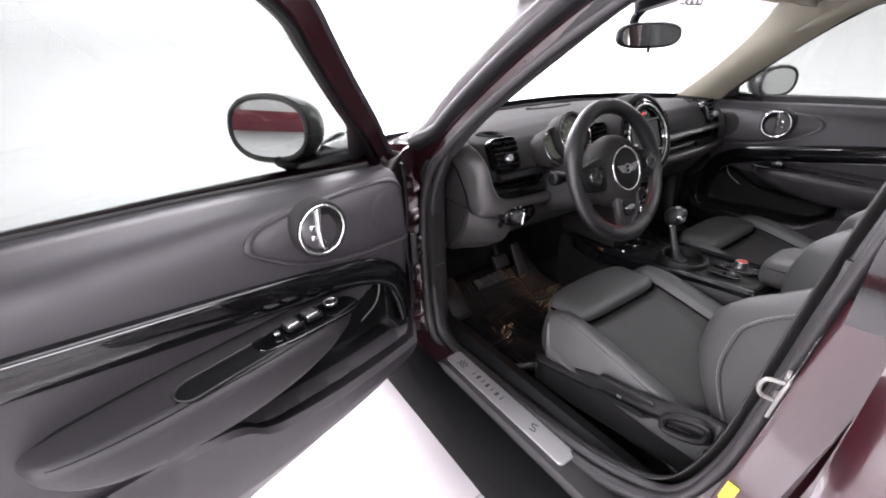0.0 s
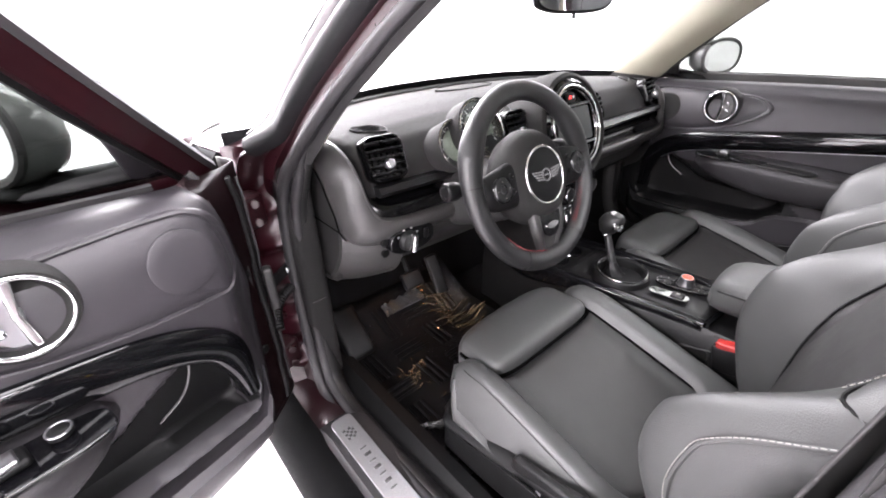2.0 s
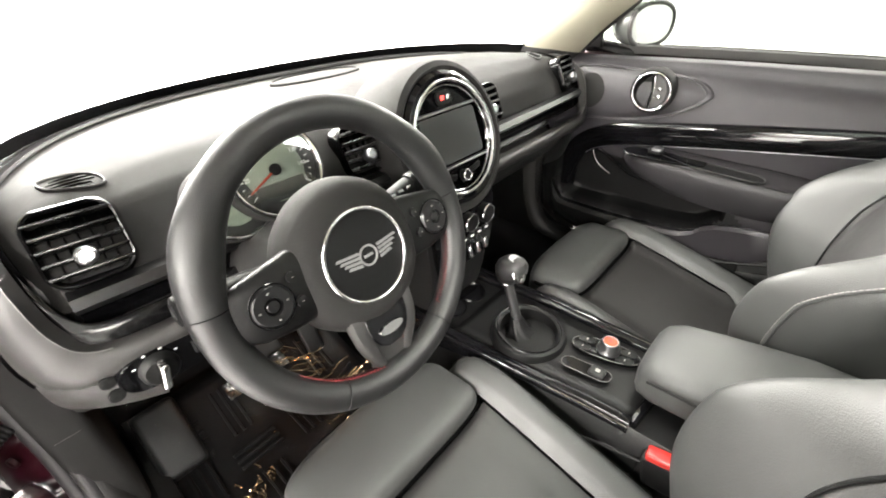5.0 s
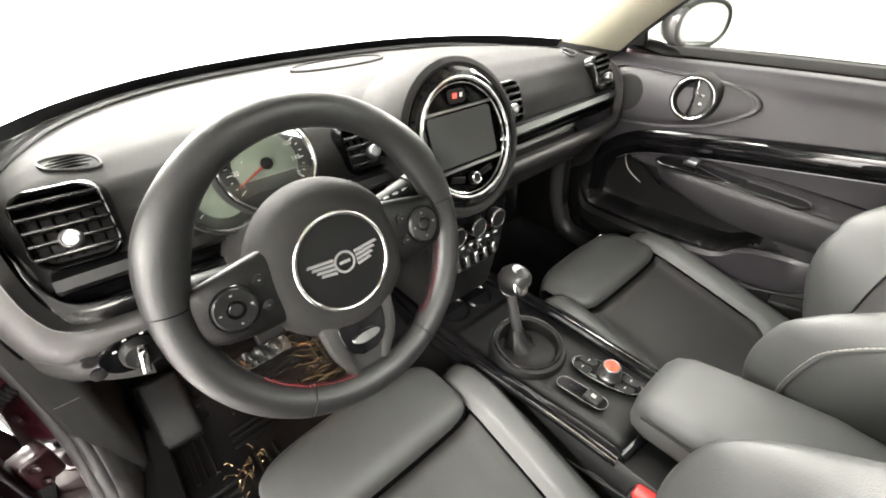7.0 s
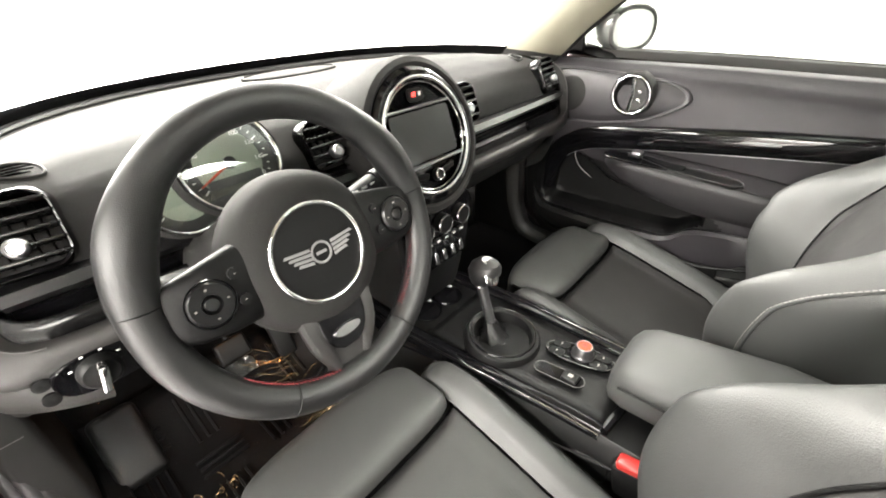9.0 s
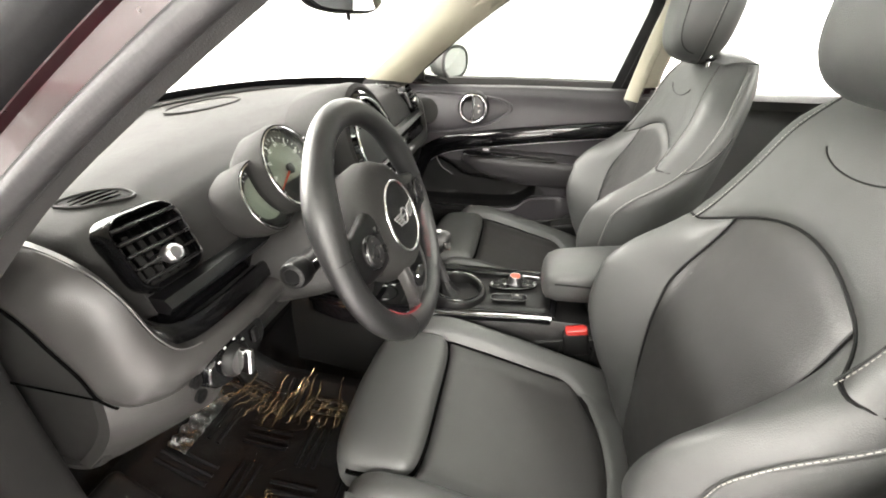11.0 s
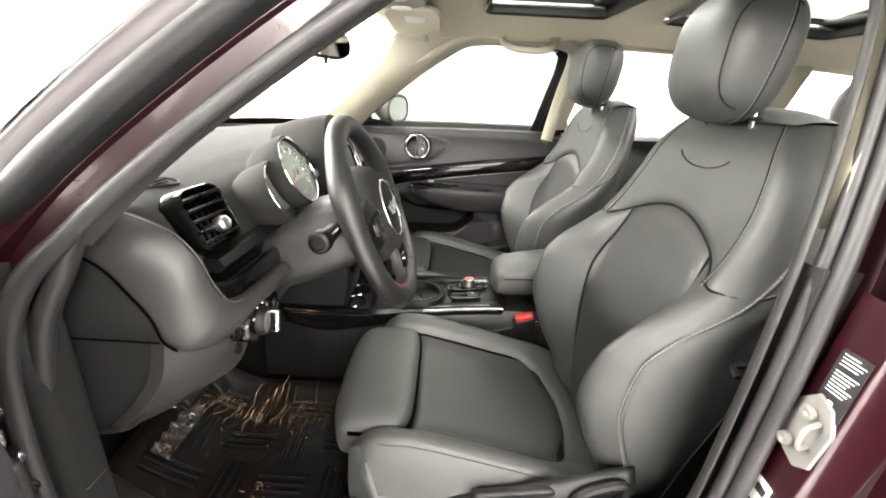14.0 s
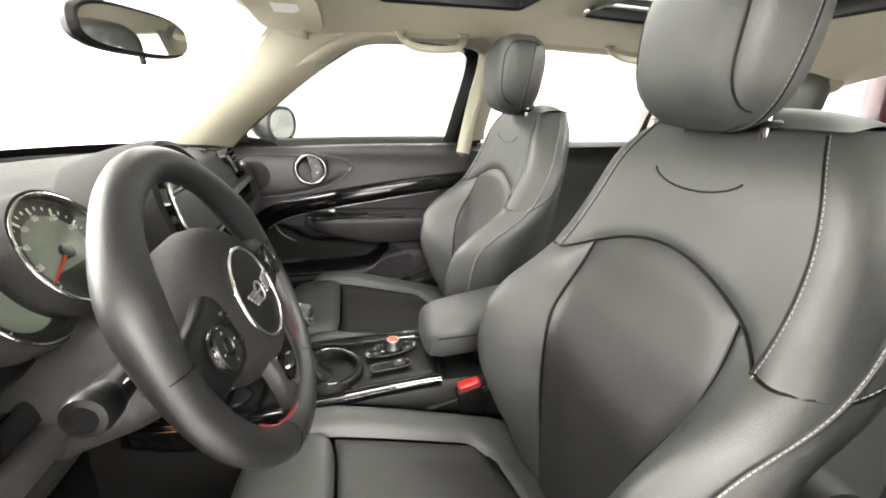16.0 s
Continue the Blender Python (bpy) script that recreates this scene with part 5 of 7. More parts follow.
def door_hardware(o):
    """Hinges, check strap and wiring boot between the front post and the open door."""
    for z in (.47, .85):
        hg = part("hinge", rbox((-.793, .405, z), (.05, .045, .07), .008, pose(0, 0, 0, 0, 0, 25)), PAINT_IN, o, "burgundy painted door hinge")
        part("hinge_pin", lathe([(.011, -.045), (.011, .045)], (-.822, .388, z), (0, 0, 1), 16), PAINT_IN, hg)
        part("hinge_leaf", rbox((-.858, .352, z), (.07, .016, .062), .005, pose(0, 0, 0, 0, 0, 28)), PAINT_IN, hg)
        for k in (-1, 1):
            part("bolt", lathe([(.009, 0), (.009, .006), (.005, .007), (.001, .006)], (-.786, .380, z + k * .02), (-.3, -1, 0), 12), PAINT_IN, hg, "painted hinge bolt")
    part("check_strap", sweep(spline([(-.742, .412, .690), (-.775, .385, .690), (-.83, .345, .690)], 8), [(-.004, -.012), (.004, -.012), (.004, .012), (-.004, .012)], up=(0, 0, 1)), DARK, o, "black steel check strap")
    cs = part("check_box", rbox((-.806, .346, .695), (.020, .026, .10), .006, pose(0, 0, 0, 0, 0, -14)), HARD, o, "grey check strap cover on the door's end")
    part("strap_bolt", lathe([(.008, 0), (.008, .005), (.004, .007), (.001, .006)], (-.750, .405, .690), (-.6, -.8, 0), 12), SATIN, o)
    boot = spline([(-.745, .408, .640), (-.775, .395, .630), (-.800, .375, .610), (-.812, .345, .585)], 34)
    part("wiring_boot", tube(boot, [.010 + .002 * (i % 2) for i in range(34)], 12), DARK, o, "black ribbed wiring boot")
    for z in (.56, .93):
        part("post_bolt", lathe([(.010, 0), (.010, .006), (.006, .008), (.001, .007)], (-.772, .428, z), (-1, -.5, 0), 12), PAINT_IN, o, "painted post bolt")

    def post(u, v):
        """Pressed steel: broad raised fields with soft steps between them."""
        z = .34 + .63 * v
        step = .010 * math.sin(v * 36 + 1.5 * math.sin(v * 9) + .8 * u) + .0035 * math.sin(v * 83 + 4 * u)
        return Vector((-.712 - .095 * u - .008 * math.sin(v * 12), .412 + .062 * u * u + step * math.sin(math.pi * min(1, .12 + u)) , z))
    part("post_sheet", sheet(post, 20, 140), PAINT, o, "pressed burgundy front post")


door_hardware(car)
car_door("car_door", "open burgundy driver door with black trim and gloss strip", (-.843, .279, 0), DOOR_ANGLE, -1)
car_door("car_door", "closed passenger door with black trim and chrome latch", (.700, .33, 0), 0.0, 1)

# ---- dashboard ----
dash = thing("dashboard", "soft black dashboard with round vents and gloss strips", "dashboard", (0, .35, .75))


def face_y(x):
    return .215 + .015 * (x / .6) ** 2 + .10 * smooth01((abs(x) - .60) / .07)


def edge_scale(x):
    return math.sqrt(max(0.0, 1 - (x / .640) ** 8))


def pad(u, v):
    """The padded top: from the windscreen base over the roll to the face's upper edge."""
    x = (u * 2 - 1) * .622
    yb, yf = base_y(x) - .004, face_y(x)
    bow = edge_scale(x)
    prof = [(0, .962), (.08, .968), (.35, .983), (.60, .990), (.76, .985), (.88, .968), (.96, .932), (1.0, .893)]
    k = v * (len(prof) - 1)
    i = min(int(k), len(prof) - 2)
    f = k - i
    w = prof[i][0] * (1 - f) + prof[i + 1][0] * f
    z = prof[i][1] * (1 - f) + prof[i + 1][1] * f
    return Vector((x, yb + (yf - yb) * w, z - .05 * (1 - bow)))


def pad_z(x, y):
    """The pad's height at a place."""
    x = abs(x)
    w = (base_y(x) - .004 - y) / (base_y(x) - .004 - face_y(x))
    z = float(np.interp(w, (0, .08, .35, .60, .76, .88, .96, 1.0), (.962, .968, .983, .990, .985, .968, .932, .893)))
    return z - .05 * (1 - edge_scale(x))


part("upper_pad", sheet(pad, 60, 28), SOFT, dash, "soft grained black upper pad", solid=.01)
part("pad_edge", tube([pad(i / 40, .02) + Vector((0, .006, .004)) for i in range(41)], .007, 8), RUBBER, dash, "black rubber edge along the windscreen")
part("defrost_panel", sheet(lambda u, v: (pad(u, 0) + Vector((0, -.006, -.003))).lerp(screen(.5 + (u - .5) * .622 / .66, .012) + Vector((0, .004, -.002)), v), 40, 3), CONSOLE, dash, "dark defrost strip below the windscreen", solid=.004)


# gloss ledge, shelf groove and knee panels on both sides of the middle
for s in (-1, 1):
    def seg(x0, x1, n=20):
        return [s * x for x in np.linspace(x0, x1, n)]

    ledge = [Vector((x, face_y(x) - .004, .886)) for x in seg(.115, .600)]
    part("gloss_ledge", sweep(ledge, [(s * -.03, -.010), (s * .012, -.010), (s * .020, 0), (s * .012, .010), (s * -.03, .010)], up=(0, 0, 1)), SATINBLACK, dash, "piano black ledge")
    grv = [Vector((x, face_y(x) + .03, .858)) for x in seg(.115, .598)]
    part("shelf_groove", sweep(grv, [(s * -.03, -.02), (s * .02, -.02), (s * .03, .02), (s * -.03, .02)], up=(0, 0, 1)), PIANO, dash, "dark shelf groove")
    if s > 0:
        part("chrome_line", tube([Vector((x, face_y(x) - .012, .838)) for x in seg(.115, .600)], .0024, 6), CHROME, dash, "chrome line under the groove")

    def knee(u, v):
        x = s * (.10 + .54 * u)
        prof = [(.004, .842), (-.014, .832), (-.020, .800), (-.012, .755), (.02, .705), (.075, .672), (.16, .662)] if s < 0 else [(.004, .842), (-.004, .832), (.0, .80), (.01, .755), (.05, .700), (.11, .668), (.20, .662)]
        k = v * (len(prof) - 1)
        i = min(int(k), len(prof) - 2)
        f = k - i
        return Vector((x, face_y(x) + prof[i][0] * (1 - f) + prof[i + 1][0] * f, prof[i][1] * (1 - f) + prof[i + 1][1] * f))
    part("knee_panel", sheet(knee, 28, 18), HARD, dash, "hard grey-black lower dash panel", solid=.008)
    # dash end cheek
    inner_e = spline([(s * .630, .42, .958), (s * .638, .34, .970), (s * .640, .298, .968), (s * .640, .250, .948), (s * .638, .222, .916), (s * .632, .207, .870), (s * .612, .198, .838), (s * .56, .193, .828), (s * .42, .190, .824), (s * .13, .192, .822)], 60)
    outer_e = spline([(s * .660, .42, .915), (s * .668, .35, .924), (s * .672, .312, .908), (s * .675, .285, .878), (s * .675, .264, .845), (s * .672, .254, .808), (s * .655, .232, .786), (s * .60, .205, .782), (s * .42, .198, .784), (s * .13, .200, .784)], 60)
    horn = []
    for p, q in zip(inner_e, outer_e):
        puff_ = Vector((s * .45, -.85, .25)) * .016
        horn.append([p + Vector((s * -.012, .014, .0)), p] + [p.lerp(q, k) + puff_ * math.sin(math.pi * k) ** .8 for k in (.08, .2, .35, .5, .65, .8, .92)] + [q, q + Vector((s * -.006, .012, -.004))])
    part("end_surround", rings(horn, closed=False), DASHEND, dash, "smooth grey-black surround at the dash end")
    part("surround_line", tube([p + Vector((s * -.001, -.002, .001)) for p in inner_e[4:44]], .0010, 6), GREYPLASTIC, dash, "thin bright line round the pad")
    low_out = spline([(s * .672, .256, .812), (s * .672, .270, .752), (s * .670, .301, .704), (s * .668, .345, .655)], 24)
    low_in = spline([(s * .560, .200, .806), (s * .560, .206, .748), (s * .565, .232, .694), (s * .575, .290, .655)], 24)
    part("knee_end", rings([[p.lerp(q, k) + Vector((0, -.010, 0)) * math.sin(math.pi * k) for k in (0, .1, .3, .5, .7, .88, 1)] + [q + Vector((s * -.004, .02, 0))] for p, q in zip(low_in, low_out)], closed=False), DASHEND, dash, "rounded outer end of the knee panel")
    part("end_seam", tube([q + Vector((s * .003, -.0005, 0)) for q in outer_e[4:37]], .0017, 6), VOID, dash)
    part("end_seam", tube([(s * .6735, y, .808) for y in np.linspace(.262, .46, 8)], .0012, 6), VOID, dash)
    band = spline([(s * .620, .46, .958), (s * .629, .38, .962), (s * .634, .31, .950), (s * .634, .268, .918), (s * .624, .238, .872), (s * .598, .214, .848), (s * .54, .205, .842), (s * .42, .206, .840)], 50)
    part("pad_band", sweep(band, [(-.004, -.012), (.004, -.012), (.006, -.004), (.006, .006), (.003, .012), (-.004, .012)], up=(s * -.45, .30, .84)), VENTGLOSS, dash, "gloss black band round the pad")
    cheek = [(.262, .90), (.258, .85), (.258, .80), (.275, .74), (.31, .68), (.345, .645), (.40, .64), (.47, .70), (.48, .85), (.44, .945), (.36, .952), (.30, .935)]
    cl = spline([(s * .655, y, z) for y, z in cheek], 44, closed=True)
    cc = Vector((s * .655, .36, .80))
    part("end_cheek", rings([[p + Vector((s * -.05, -.01, 0)) for p in cl], [cc.lerp(p, .99) + Vector((s * .004, 0, 0)) for p in cl], [cc.lerp(p, .95) + Vector((s * .012, 0, 0)) for p in cl], [cc.lerp(p, .90) + Vector((s * .012, 0, 0)) for p in cl], [cc.lerp(p, .885) + Vector((s * .006, 0, 0)) for p in cl], [cc.lerp(p, .5) + Vector((s * .006, 0, 0)) for p in cl], [cc.lerp(p, .02) + Vector((s * .006, 0, 0)) for p in cl]]), HARD, dash, "rounded dash end cap")
    # corner defrost vent
    def on_pad(a, b, lift=0.0):
        x = .538 - a
        y = .335 + b - a * .35
        return Vector((s * x, y, pad_z(x, y) + lift))
    leaf = [(a - .35 * b, b) for a, b in oval(.056, .042, 36, 2.8)]
    dv_ = part("defrost_vent", rings([[on_pad(a * k, b * k, h) for a, b in leaf] for k, h in ((1.06, -.002), (1.05, .0025), (.98, .003), (.93, .0012), (.5, .0012), (.05, .0012))]), SOFT, dash, "small slatted side vent")
    part("vent_rim", tube([on_pad(a * 1.02, b * 1.02, .0026) for a, b in leaf], .0013, 6, closed=True), HARD, dv_)
    for k in range(4):
        b0 = -.0135 + .0090 * k
        ln = .024 * math.sqrt(max(.2, 1 - (b0 / .021) ** 2))
        part("slot", tube([on_pad(-ln, b0 - .003, .0014), on_pad(-ln * .3, b0 - .001, .0016), on_pad(ln * .3, b0 + .001, .0016), on_pad(ln, b0 + .003, .0014)], [.0006, .0016, .0016, .0006], 6), VOID, dv_)


def face_vent(c, w, h, yaw, n, mirror):
    """A vent in a gloss frame with slats, vanes and a chrome thumb wheel."""
    m = Matrix.Translation(c) @ pose(0, 0, 0, -24, 0, yaw)
    turn = m.to_3x3().to_4x4()
    v = part("air_vent", moved(slab(rrect(w * .95, h * .95, .016), lambda a, b, d: Vector((a, .020 - d, b)), .01), m), VOID, dash, "air vent in a gloss black frame")
    o, i_ = rrect(w, h, .022, 8), rrect(w * .88, h * .86, .016, 8)
    fr = rings([[m @ Vector((a * k, y, b * k)) for a, b in q] for q, k, y in ((o, 1.06, .022), (o, 1.04, .006), (o, 1.0, -.003), (o, .97, -.006), (o, .93, -.005), (i_, 1.0, .001), (i_, .99, .022))], caps=False)
    part("frame", fr, VENTGLOSS, v, "gloss black vent frame")
    for k in range(n):
        z = (k + .5) / n - .5
        bow = [Vector((w * .43 * q, .001 + .003 * q * q, z * h * .84)) for q in np.linspace(-1, 1, 9)]
        part("slat", moved(sweep(bow, [(-.012, -.0012), (.010, -.0022), (.0125, -.0008), (.0125, .0010), (.010, .0020), (-.012, .0010)], up=(0, .12, 1)), m), SLAT, v)
    for k in range(5):
        part("vane", rbox(m @ Vector(((k - 2) * w * .15, .012, 0)), (.0016, .008, h * .8), .0006, turn), VOID, v)
    part("thumb_wheel", lathe([(.0095, 0), (.0110, .004), (.0112, .010), (.0100, .015), (.0075, .017), (.0065, .015), (.001, .015)], m @ Vector((0, -.006, -h * .16)), m.to_3x3() @ Vector((0, -1, 0)), 28), SATIN, v, "chrome thumb wheel")
    part("wheel_bar", rbox(m @ Vector((0, .0, -h * .16)), (w * .30, .012, .010), .003, turn), SATINBLACK, v)


face_vent(Vector((-.563, .240, .944)), .086, .090, -6, 5, 1)
face_vent(Vector((.563, .243, .942)), .086, .090, 6, 5, -1)
face_vent(Vector((-.170, .232, .940)), .086, .086, 0, 5, 1)
face_vent(Vector((.172, .228, .940)), .086, .086, 0, 5, -1)
# centre speaker grille on the pad
part("speaker_grille", rings([[Vector((a * k, .60 + b * k, .984 + h)) for a, b in oval(.24, .085, 36, 2.2)] for k, h in ((1, -.004), (1, .003), (.95, .004), (.93, .001), (.3, .003))]), SOFT, dash, "oval speaker grille in the dash top")

# centre display
RC, RAX = Vector((-.004, .172, .924)), Vector((0, -.94, .34)).normalized()
unit = thing("centre_display", "round centre display in a chrome ring with dark screen", "car display", (0, .2, .82))
cowl = []
for r, h in ((.152, -.13), (.150, -.07), (.145, -.018), (.138, .002), (.128, .006), (.120, -.002)):
    cowl.append((r, h))
part("cowl", lathe(cowl + [(.105, -.012), (.10, -.03)], RC, RAX, 56), SOFT, unit, "soft black cowl round the display")
part("gloss_surround", lathe([(.124, -.006), (.122, .004), (.114, .009), (.105, .007), (.098, -.004)], RC, RAX, 56), PIANO, unit, "gloss black surround")
part("chrome_ring", torus(RC + RAX * .009, RAX, .1030, .0034, 64, 10), CHROME, unit, "chrome ring")
part("chrome_ring", torus(RC + RAX * .004, RAX, .0955, .0014, 64, 8), CHROME, unit)
rs = RAX.cross(Vector((1, 0, 0))).normalized()
if rs.z < 0:
    rs = -rs


def R3(a, b, d):
    return RC + Vector((a, 0, 0)) + rs * b + RAX * d


part("face", slab(oval(.198, .198, 48), lambda a, b, d: R3(a, b, -.004 + d), .004), PIANO, unit, "gloss black display face")
part("screen", slab(rrect(.150, .088, .008), lambda a, b, d: R3(a - .0, b + .004, .0005 + d), .003), SCREEN, unit, "dark switched-off screen")
part("trim_bar", rbox(R3(0, .054, .001), (.165, .006, .004), .0015), SATIN, unit)
part("trim_bar", rbox(R3(0, -.047, .001), (.165, .008, .004), .0015), SATIN, unit)
lampb = part("warning_lamp_button", slab(rrect(.038, .024, .009), lambda a, b, d: R3(a, b + .074, .004 + d), .006), DARK, unit, "hazard button with a red light", bevel=.002)
for k in (-.006, -.001):
    part("lamp_mark", rbox(R3(k - .003, .074, .0045), (.0035, .001, .010), .0004), GLOWRED, lampb, "glowing red mark")
part("lamp_mark", rbox(R3(.008, .074, .0045), (.006, .001, .009), .0004), WHITE, lampb)
part("volume_knob", lathe([(.0115, 0), (.0115, .010), (.0085, .013), (.001, .012)], R3(.0, -.071, 0), RAX, 28), DARK, unit, "round volume knob")
part("knob_ring", torus(R3(0, -.071, .012), RAX, .0095, .0018, 28, 8), CHROME, unit)
for k in (-1, 1):
    part("button", rbox(R3(k * .034, -.066, .0), (.034, .005, .012), .002, pose(0, 0, 0, 0, k * -14)), DARK, unit)

# centre stack below the display
stack = part("centre_panel", rings([[Vector((x * w, y, z)) for x, y in ((-1, .40), (-1, yf + .03), (-.94, yf + .008), (-.75, yf), (.75, yf), (.94, yf + .008), (1, yf + .03), (1, .40))] for z, w, yf in ((.84, .118, .178), (.80, .116, .158), (.72, .108, .150), (.66, .102, .150), (.60, .098, .155), (.55, .095, .165))]), CONSOLE, dash, "dark panel under the centre display")
part("climate_panel", rings([[Vector((a * w, y, z)) for a in (-1, -.5, .5, 1)] + [Vector((a * w, y + .02, z)) for a in (1, .5, -.5, -1)] for z, w, y in ((.795, .092, .150), (.78, .096, .146), (.70, .090, .142), (.655, .082, .143), (.645, .078, .147))]), PIANO, dash, "gloss black climate control panel")
for k in (-.055, 0, .055):
    kn = part("climate_knob", lathe([(.020, 0), (.020, .012), (.017, .018), (.001, .018)], (k, .143, .755), (0, -1, .05), 28), DARK, dash, "climate knob with chrome ring")
    part("knob_ring", torus((k, .1265, .756), (0, -1, .05), .0185, .0022, 32, 8), CHROME, kn)
for k in range(5):
    tg = part("toggle_switch", rbox((-.052 + .026 * k, .134, .682), (.009, .016, .026), .003, pose(0, 0, 0, -15)), CHROME, dash, "chrome toggle switch")
for k in range(6):
    part("button", rbox((-.06 + .024 * k, .139, .717), (.019, .006, .010), .002), DARK, dash)
    part("button_mark", rbox((-.06 + .024 * k, .1355, .717), (.008, .001, .003), .0003), WHITE, dash)

# light switch and dimmers left of the wheel
pod = part("light_switch_panel", rings([[Vector((-.548 + a * k * 1.0, .190 - h, .782 + b * k)) for a, b in oval(.115, .058, 36, 2.6)] for k, h in ((1, -.02), (1, .004), (.96, .007), (.5, .007), (.02, .007))]), PIANO, dash, "gloss black light switch panel")
part("light_switch", lathe([(.023, 0), (.022, .010), (.018, .014), (.001, .014)], (-.562, .185, .782), (0, -1, 0), 32), DARK, pod, "rotary light switch")
part("switch_grip", rbox((-.562, .166, .782), (.011, .024, .036), .004, pose(0, 0, 0, 0, 12)), CHROME, pod, "chrome switch grip")
part("dimmer", rbox((-.515, .181, .784), (.012, .006, .022), .003), DARK, pod)
for k in range(4):
    part("switch_mark", rbox((-.562 + .027 * math.cos(.5 + k * .7), .1825, .782 + .027 * math.sin(.5 + k * .7)), (.004, .001, .002), .0003), WHITE, pod)
for k in (0, 1):
    part("button", lathe([(.009, 0), (.009, .004), (.006, .005), (.001, .004)], (-.612, .198, .788 - .024 * k), (0, -1, 0), 20), DARK, dash, "round blank button")

# ---- steering wheel and column ----
WC = Vector((-.347, .038, .903))
WN = Vector((0, -math.cos(radians(22)), math.sin(radians(22))))
WU = Vector((0, math.sin(radians(22)), math.cos(radians(22))))
WX = Vector((1, 0, 0))


def W(a, b, d=0.0):
    return WC + WX * a + WU * b + WN * d


column = thing("steering_column", "dark plastic steering column with stalks and round dials", "steering column", (-.36, .2, .85))
part("shroud", rings([[W(0, -.01, h) + WX * (a * w) + WU * (b * hh) for a, b in oval(2, 2, 28, 3)] for h, w, hh in ((-.034, .060, .054), (-.045, .070, .062), (-.075, .080, .068), (-.13, .086, .072), (-.21, .084, .070), (-.28, .07, .06))]), HARD, column, "hard plastic column shroud")
for s, tip in ((-1, "light"), (1, "wiper")):
    up_ = .018 if s > 0 else 0
    stalk = part("stalk", tube(spline([W(s * .05, .01, -.062), W(s * .09, .014 + up_ * .5, -.060), W(s * .15, .018 + up_, -.058), W(s * .172, .020 + up_, -.057)], 14), [.010, .011, .012, .013, .014, .015, .0155, .016, .0165, .017, .017, .017, .016, .013], 12, flat=.8), DARK, column, "black control stalk")
    tipp = W(s * .174, .0202 + up_, -.0568)
    tipd = tipp - W(s * .15, .018 + up_, -.058)
    part("stalk_cap", lathe([(.0170, -.016), (.0185, -.012), (.0185, .004), (.0160, .010), (.011, .012), (.010, .010), (.001, .010)], tipp, tipd, 24), SPOKE, stalk, "dark stalk end")
    part("cap_ring", torus(tipp + tipd.normalized() * .010, tipd, .0115, .0009, 28, 6), SATIN, stalk)
    for k in range(3):
        part("stalk_mark", rbox(W(s * (.115 + .016 * k), .018 + up_ + .001 * k, -.0435), (.009, .001, .003), .0003, pose(0, 0, 0, -22)), WHITE, stalk)


def dial(c, r, ax, name, label):
    d = part(name, lathe([(r * .9, -.07), (r * 1.12, -.045), (r * 1.14, -.005), (r * 1.10, .004), (r * 1.04, .002), (r, -.006), (r * .99, -.012)], c, ax, 48, caps=False), SOFT, column, label)
    part("chrome_bezel", torus(c + Vector(ax).normalized() * .003, ax, r * 1.03, .0022, 56, 8), CHROME, d, "chrome bezel")
    part("dial_face", lathe([(r * 1.01, -.008), (r * .6, -.0075), (.001, -.0075)], c, ax, 40), DIAL, d)
    part("dial_centre", lathe([(r * .70, -.0076), (r * .69, -.0071), (r * .3, -.0071), (.001, -.0071)], c, ax, 40), DIALMID, d, "pale grey-green dial centre")
    tilt = (Vector(ax).normalized() + Vector((0, 0, .02))).normalized()
    gl = part("dial_glass", lathe([(r * 1.0, .001), (r * .7, .0012), (r * .35, .0013), (.001, .0013)], c, tilt, 40), DIALGLASS, d, "clear dial glass")
    gl.visible_shadow = False
    u = Vector((1, 0, 0))
    w = Vector(ax).normalized().cross(u).normalized()
    if w.z < 0:
        w = -w
    for k in range(25):
        a = radians(215 - 250 * k / 24)
        big = k % 3 == 0
        p = c + u * (r * .86 * math.cos(a)) + w * (r * .86 * math.sin(a)) - Vector(ax).normalized() * .0070
        q = c + u * (r * (.74 if big else .80) * math.cos(a)) + w * (r * (.74 if big else .80) * math.sin(a)) - Vector(ax).normalized() * .0070
        part("tick", tube([p, q], .0009 if big else .0006, 4), WHITE, d)
    return d, u, w


DAX = Vector((0, -.90, .43)).normalized()
DC = Vector((-.347, .186, .974))
d1, du, dw = dial(DC, .060, DAX, "speed_dial", "large round speed dial in a chrome bezel")
for k in range(9):
    a = radians(215 - 250 * k / 8)
    cx = DC + du * (.040 * math.cos(a)) + dw * (.040 * math.sin(a)) - DAX * .0068
    txt = bpy.data.curves.new("number", "FONT")
    txt.body, txt.size, txt.align_x, txt.align_y, txt.extrude = str(20 * k), .0085, "CENTER", "CENTER", .0001
    me = bpy.data.meshes.new_from_object(new("tmp_text", txt))
    bpy.data.objects.remove(bpy.data.objects["tmp_text"])
    bmt = bmesh.new()
    bmt.from_mesh(me)
    bpy.data.meshes.remove(me)
    rot = Matrix((du, dw, DAX)).transposed().to_4x4()
    part("number", moved(bmt, Matrix.Translation(cx) @ rot), WHITE, d1)
part("needle", tube([DC - DAX * .004, DC - DAX * .004 + (du * -.9 - dw * .42) * .048], [.002, .0012], 6), ORANGE, d1, "orange needle")
part("needle_cap", lathe([(.008, 0), (.008, .004), (.001, .005)], DC - DAX * .006, DAX, 20), DARK, d1)
part("info_window", slab(rrect(.070, .024, .002), lambda a, b, d: DC + du * a + dw * (b - .028) - DAX * (.0066 - d), .002), SCREEN, d1)
